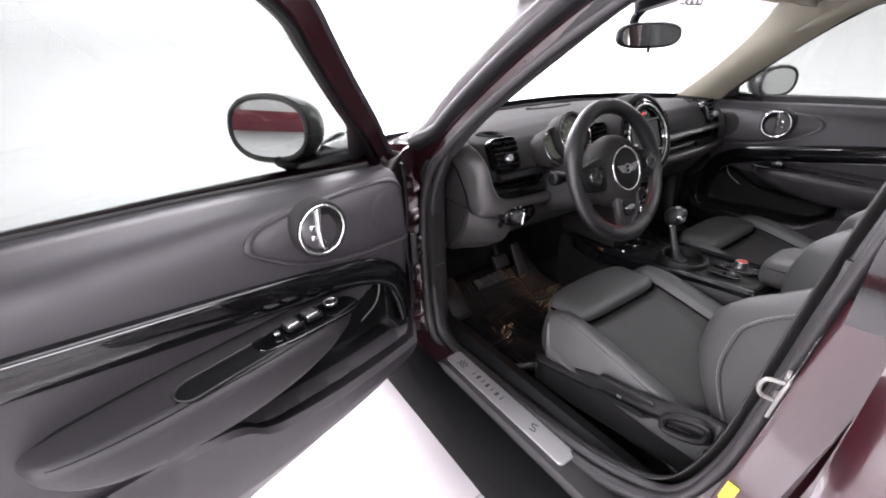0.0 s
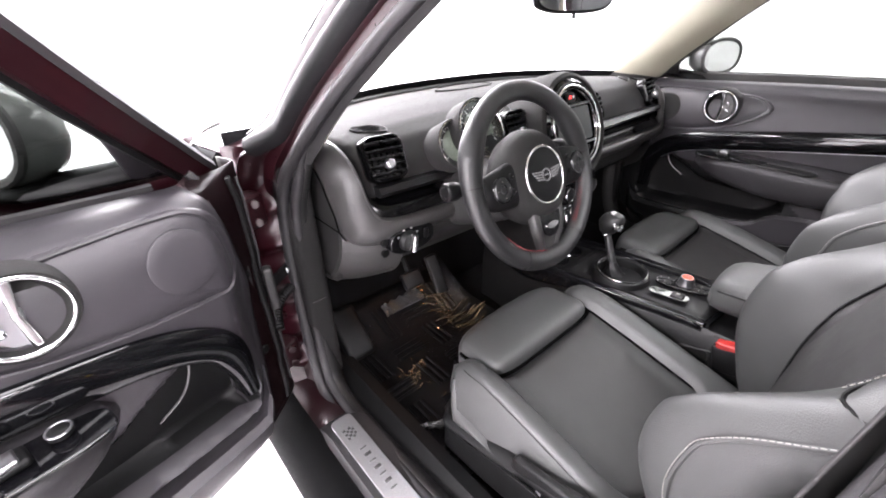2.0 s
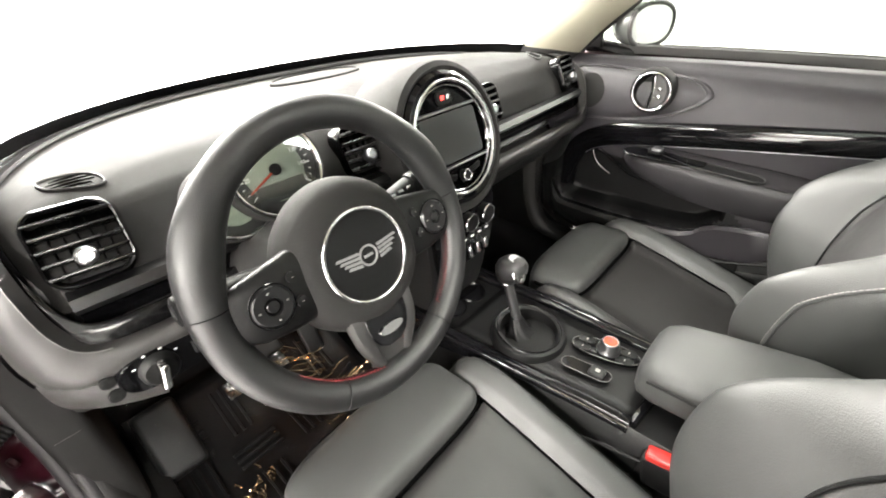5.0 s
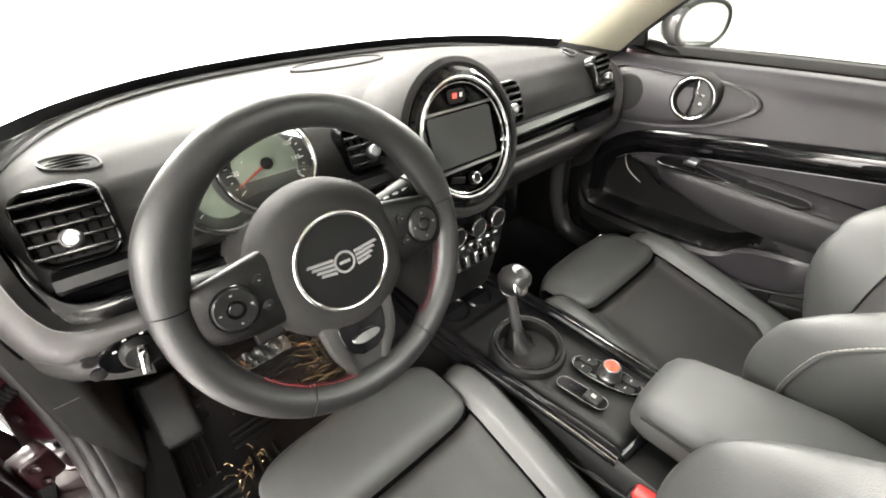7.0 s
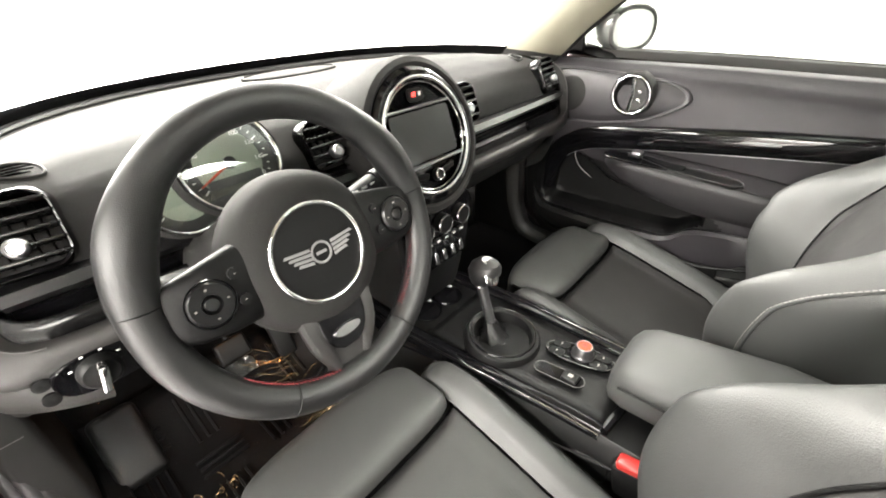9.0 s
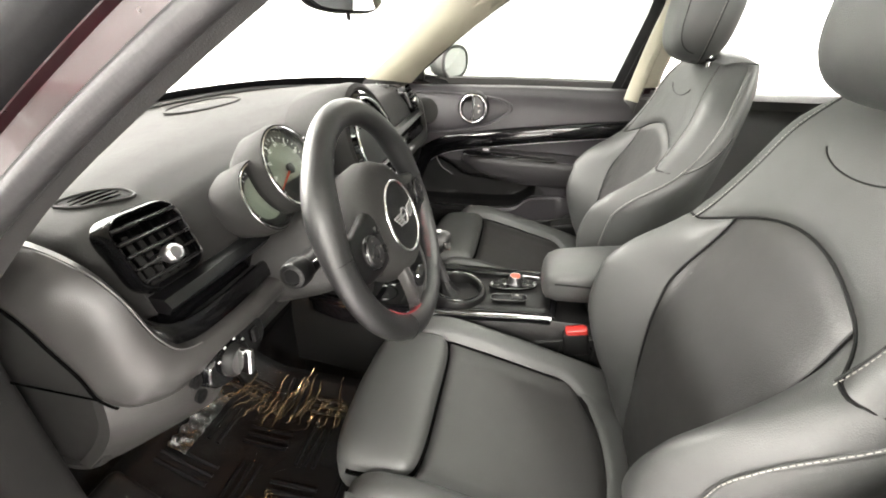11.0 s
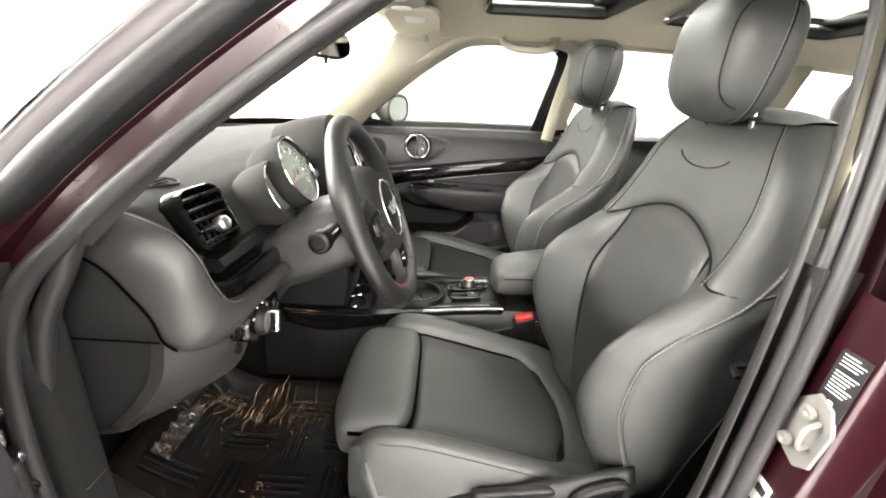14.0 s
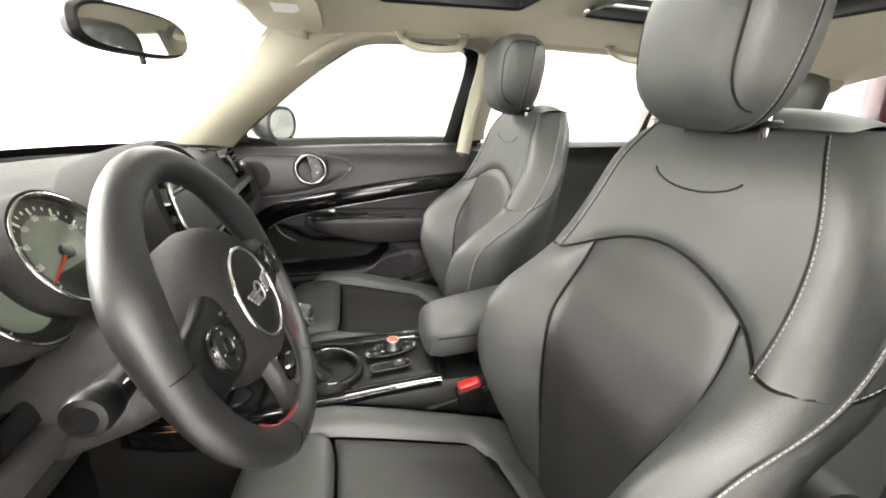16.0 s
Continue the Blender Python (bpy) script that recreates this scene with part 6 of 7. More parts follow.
d2, _, _ = dial(Vector((-.408, .196, .950)), .048, DAX, "rev_dial", "smaller round rev dial beside the speed dial")

wheel = thing("steering_wheel", "black leather steering wheel with chrome hub ring", "steering wheel", tuple(WC))
RIM = [W(.1685 * math.cos(a), .1685 * math.sin(a), .0) for a in np.linspace(0, 2 * math.pi, 97)[:-1]]
thick = [.0196 + .0048 * max(0, math.cos(2 * (a - .45))) ** 6 * (1 if math.sin(a) > 0 else 0) + .0048 * max(0, math.cos(2 * (a - (math.pi - .45)))) ** 6 * (1 if math.sin(a) > 0 else 0) for a in np.linspace(0, 2 * math.pi, 97)[:-1]]
part("rim", tube(RIM, thick, 20, closed=True, up=WN, flat=.88), RIMLEATHER, wheel, "black leather wheel rim")
for a0, a1 in ((-.16, -.92), (-1.72, -2.50)):
    zz = []
    for i in range(48):
        a = a0 + (a1 - a0) * i / 47
        rr = .1685 - thick[int(a % (2 * math.pi) / (2 * math.pi) * 96) % 96] + .0002
        k = 1 if i % 2 else -1
        zz.append(W(rr * math.cos(a), rr * math.sin(a), .0040 + .0052 * k))
    part("stitching", tube(zz, .0005, 5), REDTHREAD, wheel, "dark red cross stitching")
for a in (.10, math.pi - .10, -1.05, math.pi + 1.05):
    seam = torus(W(.1685 * math.cos(a), .1685 * math.sin(a)), WX * -math.sin(a) + WU * math.cos(a), .0194, .0008, 24, 5)
    part("rim_seam", seam, DARK, wheel)
hub = part("hub", lathe([(.055, -.060), (.088, -.044), (.096, -.020), (.094, -.002), (.086, .013), (.074, .0225), (.064, .0268), (.058, .0270)], W(0, 0, .0), WN, 48), SOFT, wheel, "soft black hub pad")
part("hub_ring", torus(W(0, 0, .0275), WN, .0550, .0027, 56, 10), CHROME, hub, "chrome ring on the hub")
part("hub_disc", lathe([(.053, .018), (.052, .027), (.035, .0295), (.001, .030)], W(0, 0, 0), WN, 48), DARK, hub)
# winged badge as plain shapes
bd = part("badge", torus(W(0, .0, .0310), WN, .0115, .0014, 36, 8), BADGE, hub, "silver winged badge")
for s in (-1, 1):
    for k, (l, y) in enumerate(((.030, .0075), (.026, .0025), (.022, -.0025), (.018, -.0075))):
        part("feather", slab([(s * .0135, y - .0015), (s * (.0135 + l), y - .0005 + .002), (s * (.0135 + l - .002), y + .0022 + .002), (s * .0135, y + .0016)], lambda a, b, d: W(a, b, .0322 - d), .0022), BADGE, bd)
part("badge_disc", lathe([(.0100, .0008), (.009, .0012), (.001, .0012)], W(0, .0, .0296), WN, 28), DARK, bd)
part("badge_bar", rbox(W(0, 0, .0311), (.013, .0010, .0035), .0004, pose(0, 0, 0, -22)), BADGE, bd)
for s in (-1, 1):
    sp = []
    for x, yc, hl, d, th_ in ((.058, .008, .050, .002, .016), (.080, .008, .049, .006, .015), (.105, .006, .046, .008, .014), (.135, .004, .040, .006, .012), (.152, .004, .034, .002, .010), (.165, .006, .028, -.003, .006)):
        sp.append([W(s * x, yc + hl * b * (.72 if b > 0 else 1.0), d + th_ * a) for a, b in oval(2, 2, 28, 2.5)])
    spk = part("spoke", rings(sp), SPOKE, wheel, "black spoke with round button pad")
    c = W(s * .118, .000, .0185)
    part("button_pad", lathe([(.0225, 0), (.0225, .005), (.020, .008), (.0095, .008), (.0085, .005), (.006, .0075), (.001, .0075)], c, WN, 32), SATINBLACK, spk, "round button pad")
    part("pad_ring", torus(c + WN * .005, WN, .0230, .0009, 36, 6), PIANO, spk)
    for k in range(4):
        a = k * math.pi / 2
        part("button_mark", rbox(c + (WX * math.cos(a) + WU * math.sin(a)) * .0150 + WN * .0083, (.0026, .0005, .0018), .0002, pose(0, 0, 0, -22)), PALETHREAD, spk)
    for k in (-1, 1):
        part("button", lathe([(.006, 0), (.006, .004), (.001, .005)], W(s * .089, .004 + k * .014, .021), WN, 16), DARK, spk)
        part("button_mark", rbox(W(s * .089, .004 + k * .014, .0263), (.0024, .0005, .0008), .0002, pose(0, 0, 0, -22)), PALETHREAD, spk)
low = part("lower_spoke", rings([[W(a * w, b - .006 * (1 - a * a) * q, d + .010 * c) for a, c in ((-1, -.6), (-1, .3), (-.93, .85), (-.80, 1.05), (-.62, .9), (-.5, .45), (.5, .45), (.62, .9), (.80, 1.05), (.93, .85), (1, .3), (1, -.6))] for b, w, d, q in ((-.050, .054, .004, 0), (-.072, .050, .008, 0), (-.090, .0485, .008, .2), (-.106, .046, .006, .4), (-.120, .0415, .003, .6), (-.132, .036, -.001, .8), (-.142, .031, -.004, 1), (-.152, .032, -.008, 1), (-.160, .040, -.011, 1))]), LOWSPOKE, wheel, "satin grey lower spoke")
part("spoke_field", slab([(-.031, -.074), (.031, -.074), (.031, -.090), (.028, -.104), (.021, -.116), (.010, -.123), (-.010, -.123), (-.021, -.116), (-.028, -.104), (-.031, -.090)], lambda a, b, d: W(a, b, .0125 + .075 * (b + .10) + d + .0045), .004), PIANO, low, "gloss black field", bevel=.0015)
part("badge_plate", lathe([(.019, .0), (.018, .003), (.001, .003)], W(0, -.100, .0172), WN, 28, squash=.36, side=WU), CHROME, low)

# ---- centre console ----
cons = thing("centre_console", "black centre console with gloss edges and chrome line", "centre console", (0, -.1, .22))


def top_z(y):
    return curve1(y, (-.60, -.28, 0, .12, .30, .42), (.578, .574, .556, .546, .535, .535))


def half(y):
    return curve1(y, (-.60, -.27, 0, .15, .36), (.092, .095, .108, .112, .09))


body = []
for y in np.linspace(.40, -.62, 24):
    w, z = half(y), top_z(y)
    body.append([Vector((x, y, zz)) for x, zz in ((-w - .012, .22), (-w - .010, z - .07), (-w - .002, z - .022), (-w + .004, z - .012), (w - .004, z - .012), (w + .002, z - .022), (w + .010, z - .07), (w + .012, .22))])
part("body", rings(body), CONSOLE, cons, "hard dark plastic console body")
for s in (-1, 1):
    pts = [Vector((s * (half(y) - .006), y, top_z(y) - .004)) for y in np.linspace(.34, -.272, 30)]
    part("gloss_rail", sweep(pts, [(-.014, -.014), (.012, -.014), (.013, .000), (.008, .007), (.0, .009), (-.008, .007), (-.014, .000)], up=(0, 0, 1)), PIANO, cons, "piano black console edge")
    part("chrome_line", tube([p + Vector((s * .0135, 0, .002)) for p in pts], .0018, 6), CHROME, cons)
for s in (-1, 1):
    part("gloss_side", sheet(lambda u, v: (lambda y: Vector((s * (half(y) + .0135 - .002 * v), y, top_z(y) + .001 - curve1(y, (-.27, -.05, .08, .22, .34), (.012, .016, .040, .055, .040)) * v)))(.34 - .61 * u), 30, 6), PIANO, cons, "piano black console side", solid=.003)
part("top_plate", sheet(lambda u, v: (lambda y: Vector(((u * 2 - 1) * (half(y) - .018), y, top_z(y) - .004)))(.10 - .372 * v), 6, 20), CONSOLE, cons, "black console top plate", solid=.006)
part("front_tray", sheet(lambda u, v: (lambda y: Vector(((u * 2 - 1) * (half(y) - .018), y, top_z(y) - .02 - .02 * math.sin(math.pi * u))))(.34 - .24 * v), 10, 10), DARK, cons, "dark tray in front of the selector")
for x in (-.036, .036):
    cup = part("cup_holder", lathe([(.036, .0), (.034, .004), (.031, .0), (.030, -.05), (.001, -.052)], (x, .155, top_z(.155) - .008), (0, 0, 1), 32), PIANO, cons, "round cup holder")
part("cross_rim", tube(spline([(-.09, -.275, .57), (0, -.283, .572), (.09, -.275, .57)], 10), .008, 8), PIANO, cons)

sel = thing("gear_selector", "gear selector with black leather knob on a dark steel stem", "gear selector", (-.018, -.036, .555))
gb = Vector((-.018, -.036, .556))
part("surround", lathe([(.076, -.006), (.076, .010), (.072, .020), (.064, .024), (.058, .021), (.055, .006), (.054, -.030), (.001, -.032)], gb, (0, -.05, 1), 48), DARK, sel, "round dark selector bowl")
part("ring", torus(gb + Vector((0, 0, .0225)), (0, -.05, 1), .0655, .0020, 48, 6), PIANO, sel)
g1 = Vector((-.012, .026, .664))
g0 = gb + Vector((.002, .012, -.020))
boot = [(.050, .02), (.046, .06), (.036, .10), (.028, .15), (.020, .22), (.016, .30), (.012, .40)]
loops = []
for r, h in boot:
    c = g0.lerp(g1, h)
    loops.append([c + Vector((r * (1 + .11 * math.sin(7 * a + 14 * h)) * math.cos(a), r * (1 + .11 * math.sin(7 * a + 14 * h)) * math.sin(a), 0)) for a in np.linspace(0, 2 * math.pi, 40, endpoint=False)])
part("gaiter", rings(loops), SPOKE, sel, "pleated black leather gaiter")
part("stem", tube([g0.lerp(g1, .25), g0.lerp(g1, .7), g1], .0100, 16), STEMGREY, sel, "dark satin chrome stem")
part("stem_ring", lathe([(.0125, 0), (.0135, .003), (.0125, .006)], g1 - Vector((0, 0, .006)), (0, .4, 1), 20), CHROME, sel)
kb = []
for h, wx, wy, dy in ((0, .011, .011, 0), (.006, .018, .020, 0), (.020, .0235, .027, -.003), (.034, .0255, .032, -.006), (.047, .0235, .030, -.009), (.057, .0175, .023, -.012), (.062, .0065, .008, -.013)):
    kb.append([g1 + Vector((a * wx, dy + b * wy, h)) for a, b in oval(2, 2, 28, 2.4)])
knob = part("knob", rings(kb), RIMLEATHER, sel, "rounded black leather knob")
part("knob_inlay", lathe([(.013, -.006), (.013, .002), (.010, .004), (.001, .004)], g1 + Vector((-.012, -.031, .036)), (-.45, -.85, .5), 28, squash=1.3, side=(0, .5, 1)), CHROME, knob, "chrome inlay on the knob")
part("knob_top", lathe([(.011, -.003), (.011, .001), (.001, .002)], g1 + Vector((0, -.012, .0605)), (0, -.2, 1), 24), SATIN, knob)

ctl = thing("control_knob", "round dark silver controller with an orange top and dark buttons", "controller", (.030, -.180, .575))
kc = Vector((.032, -.182, .5765))


def pod_pt(a, b, h=0.0):
    """a across, b along the console from the controller's middle."""
    return Vector((.028 + a - .16 * b, -.178 + b, .5735 + h - .04 * b))


part("plate", rings([[pod_pt(a * k, b * k, h) for a, b in oval(.050, .124, 44, 2.3)] for k, h in ((1, -.004), (1, .002), (.95, .0035), (.90, .003), (.2, .003))]), PIANO, ctl, "gloss black oval control plate")
part("plate_edge", tube([pod_pt(a, b, .0030) for a, b in oval(.049, .123, 44, 2.3)], .0008, 5, closed=True), GREYPLASTIC, ctl)
kn = part("knob", lathe([(.0215, 0), (.0215, .004), (.0180, .008), (.0170, .019), (.0150, .0225), (.012, .0215)], kc, (0, 0, 1), 36), STEMGREY, ctl, "ribbed dark silver knob")
part("knob_rim", torus(kc + Vector((0, 0, .0222)), (0, 0, 1), .0138, .0013, 32, 6), SATIN, kn)
part("knob_top", lathe([(.0128, .018), (.0124, .0232), (.001, .0240)], kc, (0, 0, 1), 32), ORANGE, kn, "orange knob top")
part("knob_dot", lathe([(.0045, .0235), (.0045, .0246), (.001, .0247)], kc, (0, 0, 1), 20), RED, kn)
for da, db in ((-.011, .038), (.011, .038), (-.011, -.038), (.011, -.038)):
    bt = part("button", rings([[pod_pt(da + a * k, db + b * k, h) for a, b in oval(.019, .030, 24, 3)] for k, h in ((1, .002), (1, .0046), (.9, .0054), (.1, .0054))]), DARK, ctl, "dark button with a pale mark")
    part("button_mark", rings([[pod_pt(da + a, db + b, h) for a, b in rrect(.006, .0022, .0006, 2)] for h in (.0050, .0059)]), PALETHREAD, bt)
brk = thing("parking_brake_switch", "small dark parking brake switch in an oval recess", "switch", (-.038, -.170, .572))
part("recess", slab(rrect(.028, .090, .0135), lambda a, b, d: Vector((-.038 + a - .10 * b, -.170 + b, .5770 + d - .04 * b)), .006), PIANO, brk, "gloss black oval recess", bevel=.001)
part("recess_edge", tube([Vector((-.038 + a - .10 * b, -.170 + b, .5772 - .04 * b)) for a, b in rrect(.028, .090, .0135)], .0008, 5, closed=True), GREYPLASTIC, brk)
part("switch", rbox((-.035, -.190, .5800), (.023, .028, .009), .003), CONSOLE, brk, "dark pull switch")
part("switch_mark", rbox((-.035, -.190, .5848), (.007, .008, .0006), .0002), PALETHREAD, brk)

rest = thing("armrest", "padded black leather centre armrest", "armrest", (.02, -.42, .56))
pts = []
for y, w, zb, zt in ((-.246, .034, .604, .632), (-.250, .056, .592, .650), (-.259, .070, .584, .664), (-.282, .077, .580, .677), (-.34, .080, .584, .690), (-.45, .084, .598, .708), (-.56, .082, .604, .708), (-.60, .070, .614, .695)):
    pts.append([Vector((.018 + a * w, y, (zb + zt) / 2 + b * (zt - zb) / 2)) for a, b in oval(2, 2, 36, 3.2)])
part("pad", rings(pts), LEATHER, rest, "padded leather lid")
part("pad_seam", tube([p + Vector((0, 0, .0)) for p in [Vector((.018 + .0835 * s, y, .648 + .012 * k)) for s, ys in ((-1, np.linspace(-.58, -.27, 14)), ) for k, y in zip(np.linspace(1, 0, 14), ys)]], .002, 6), DARK, rest)
part("post", rbox((.018, -.47, .585), (.11, .22, .05), .01), DARK, rest)
bk = thing("seat_belt_buckle", "seat belt buckle with a red release button", "belt buckle", (-.104, -.335, .50))
part("housing", rbox((-.104, -.338, .520), (.026, .058, .065), .006, pose(0, 0, 0, -14)), DARK, bk, "black plastic housing")
part("release_button", rbox((-.104, -.334, .552), (.024, .050, .022), .005, pose(0, 0, 0, -14)), RED, bk, "red release button")
part("stem", rbox((-.104, -.36, .45), (.016, .04, .12), .005), DARK, bk)
bk2 = copy_thing(bk, pose(.128, -.335, .50))
bk2["label"] = "black belt buckle beside the passenger seat"

# ---- sill plate ----
sill = thing("sill_plate", "brushed aluminium sill plate with embossed pattern", "sill plate", (-.765, -.01, .37))
part("plate", slab([(a, b) for a, b in rrect(.052, .44, .012)], lambda a, b, d: Vector((-.768 + a, -.005 + b, .3785 + d - .0 * b)), .006), BRUSHED, sill, "brushed aluminium strip", bevel=.0015)
for r in range(4):
    for k in range(5):
        if (r + k) % 2 == 0:
            part("check", rbox((-.779 + .0062 * r, .150 + .0062 * k, .3788), (.006, .006, .0008), .0002), GREYPLASTIC, sill)
for k in range(7):
    part("letter_bar", rbox((-.768, .112 - .019 * k, .3788), (.015, .003 + .005 * (k % 2), .0008), .0002), GREYPLASTIC, sill)
part("letter", tube(spline([(-.758, -.122, .3789), (-.762, -.108, .3789), (-.768, -.112, .3789), (-.769, -.122, .3789), (-.776, -.126, .3789), (-.779, -.112, .3789)], 24), .0017, 6), GREYPLASTIC, sill)
st = part("sill_trim", sweep([(-.772, y, .366 - .07 * smooth01((y - .18) / .16)) for y in np.linspace(.34, -.40, 24)], [(-.074, -.06), (-.062, -.005), (-.04, .006), (.036, .006), (.045, -.01), (.045, -.06)][::-1], up=(0, 0, 1)), RUBBER, car, "black plastic sill cover")
part("sill_carpet", sweep([(-.680, y, .312) for y in np.linspace(.52, -.56, 16)], [(-.05, -.11), (-.05, .045), (-.02, .05), (.02, .02), (.045, -.11)], up=(0, 0, 1)), DARK, car, "black inner sill trim")

# ---- floor mat, film, pedals ----
mat = thing("floor_mat", "black ribbed rubber floor mat", "floor mat", (-.40, .25, .225))
def mat_pt(u, v, h=0):
    x = -.655 + .47 * u
    y = -.06 + .60 * v
    z = .326 + .10 * smooth01((v - .70) / .40) + .035 * smooth01((u - .86) / .14) + h
    return Vector((x, y, z))
part("mat", sheet(lambda u, v: mat_pt(u, v, .008 * smooth01(abs(u - .5) * 2 - .85 if abs(u - .5) > .42 else 0)), 20, 20), MATRUB, mat, "black rubber mat", solid=.008)
for i in range(4):
    for j in range(5):
        for k in (-1, 0, 1):
            uc, vc = .14 + .235 * i, .10 + .185 * j
            if (i + j) % 2:
                line = [mat_pt(uc + .04 * k, vc + q * .085, .003) for q in (-1, -.3, .3, 1)]
            else:
                line = [mat_pt(uc + q * .10, vc + .033 * k, .003) for q in (-1, -.3, .3, 1)]
            part("rib", tube(line, .0045, 6), MATRUB, mat)
ft = thing("floor_protector_film", "crumpled clear plastic film over the floor mat", "plastic film", (-.40, .3, .25))


def crumple(u, v):
    p = mat_pt(.42 + .56 * u, .26 + .76 * v, .012)
    q = Vector((u * 3.2 + v * 1.6, v * 3.0 - u * .8, 1.3))
    fold = 1 - abs(noise.noise(q)) * 2.4
    fine = 1 - abs(noise.noise(Vector((q.x * 3.6, q.y * 1.7, 4.1)))) * 2.4
    tiny = 1 - abs(noise.noise(q * 6.1 + Vector((8, 2, 1)))) * 2.2
    band = .25 + .75 * smooth01(1.2 - abs(u + .35 * v - .72) * 2.4)
    return p + Vector((0, 0, .022 * max(0, fold) ** 4 + band * (.024 * max(0, fine) ** 3 + .008 * max(0, tiny) ** 2)))


fl = part("sheet", sheet(crumple, 130, 130), FILM, ft)
fl.visible_shadow = False
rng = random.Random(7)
# gold ridges stand in for glints of warm light along the film
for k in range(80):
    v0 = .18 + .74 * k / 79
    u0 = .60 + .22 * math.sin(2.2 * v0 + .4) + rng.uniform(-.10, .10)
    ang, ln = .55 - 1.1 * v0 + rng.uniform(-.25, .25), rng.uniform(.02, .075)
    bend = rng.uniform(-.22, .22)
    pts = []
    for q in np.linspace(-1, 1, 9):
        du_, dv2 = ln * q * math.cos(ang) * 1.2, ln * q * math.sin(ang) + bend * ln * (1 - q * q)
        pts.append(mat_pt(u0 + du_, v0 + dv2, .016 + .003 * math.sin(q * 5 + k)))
    part("crease", tube(pts, [.0003 + .0012 * (1 - q * q) * (.4 + .6 * math.sin(k * 1.7) ** 2) for q in np.linspace(-1, 1, 9)], 6), GLINT, ft)
# a second patch of painted gold glints near the seat
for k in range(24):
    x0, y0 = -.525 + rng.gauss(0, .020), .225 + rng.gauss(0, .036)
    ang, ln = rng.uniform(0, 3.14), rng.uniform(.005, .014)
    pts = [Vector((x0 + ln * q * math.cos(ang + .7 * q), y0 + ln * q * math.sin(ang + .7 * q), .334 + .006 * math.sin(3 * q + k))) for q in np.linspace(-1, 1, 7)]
    part("crease", tube(pts, [.0003 + .0010 * (1 - q * q) for q in np.linspace(-1, 1, 7)], 6), GLINT, ft)
part("folded_edge", sheet(lambda u, v: Vector((-.470 + .15 * u, .452 + .038 * v, .375 + .022 * v + .004 * math.sin(u * 31 + v * 5) * v + .005 * noise.noise(Vector((u * 20, v * 6, 2))))), 60, 10), FILMEDGE, ft, "milky folded film edge", solid=.001)
part("film_corner", sheet(lambda u, v: Vector((-.645 + .10 * u, .085 + .018 * v - .045 * u, .342 + .012 * math.sin(v * 3.1) + .004 * noise.noise(Vector((u * 9, v * 4, 7))))), 24, 8), FILMEDGE, ft, "milky folded film corner", solid=.001)
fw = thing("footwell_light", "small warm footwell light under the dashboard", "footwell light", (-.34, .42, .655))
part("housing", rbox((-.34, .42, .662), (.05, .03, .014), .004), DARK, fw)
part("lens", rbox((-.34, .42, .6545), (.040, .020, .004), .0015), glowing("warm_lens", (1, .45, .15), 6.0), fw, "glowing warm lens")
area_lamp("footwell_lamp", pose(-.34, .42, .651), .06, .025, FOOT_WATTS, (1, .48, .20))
ped = thing("pedals", "brake and accelerator pedals under the column", "pedals", (-.33, .48, .45))
part("brake_pedal", rbox((-.36, .46, .46), (.07, .02, .055), .008, pose(0, 0, 0, -35)), DARK, ped)
part("brake_arm", tube([(-.36, .475, .47), (-.36, .54, .58), (-.36, .54, .70)], .008, 8), DARK, ped)
part("accelerator", rbox((-.245, .48, .42), (.045, .018, .14), .007, pose(0, 0, 0, -30)), DARK, ped)
fr_ = thing("foot_rest", "black plastic foot rest wrapped in film", "foot rest", (-.585, .42, .33))
part("block", rbox((-.600, .45, .385), (.085, .16, .04), .015, pose(0, 0, 0, 42)), DARK, fr_, "black moulded foot rest")
wr = part("film_wrap", sheet(lambda u, v: Vector((-.655 + .11 * u, .375 + .14 * v, .335 + .13 * v)) + Vector((0, -.02, .025)) * (.55 + .25 * noise.noise(Vector((u * 5, v * 5, 3))) + .2 * noise.noise(Vector((u * 12, v * 12, 6)))), 40, 40), FILM, fr_, "clear film over the foot rest")
wr.visible_shadow = False

# ---- mirrors and roof fittings ----
rv = thing("rear_view_mirror", "rear-view mirror on a dark stalk under the windscreen", "mirror", (0, .24, 1.25))
mc = Vector((.01, .225, 1.222))
fa = Vector((-.32, -.93, -.02)).normalized()
sdv = fa.cross(Vector((0, 0, 1))).normalized()
uv_ = sdv.cross(fa)
part("housing", rings([[mc + sdv * a + uv_ * b + fa * d for a, b in oval(w, h, 40, 3)] for w, h, d in ((.222, .066, .004), (.232, .074, -.004), (.226, .07, -.018), (.16, .05, -.034), (.05, .02, -.04))]), DARK, rv, "dark mirror housing")
part("glass", slab(oval(.214, .059, 40, 3), lambda a, b, d: mc + sdv * a + uv_ * b + fa * (.0065 + d), .003), MIRROR, rv, "mirror glass")
part("button", tube([mc - uv_ * .034 + fa * .0, mc - uv_ * .048 + fa * .002], .005, 8), DARK, rv)
part("stalk", tube(spline([mc - fa * .03, mc - fa * .06 + Vector((0, .02, .045)), (0, .20, 1.345)], 10), .014, 10), DARK, rv)
part("sensor_cover", rings([[Vector((a * w, .20 + b * .10 - .02, 1.325 + .03 + b * -.02 - h)) for a, b in oval(2, 2, 24, 3)] for w, h in ((.05, -.01), (.05, .03), (.03, .05))]), DARK, rv)
con = thing("roof_console", "beige roof console with reading lights", "roof console", (0, .02, 1.36))
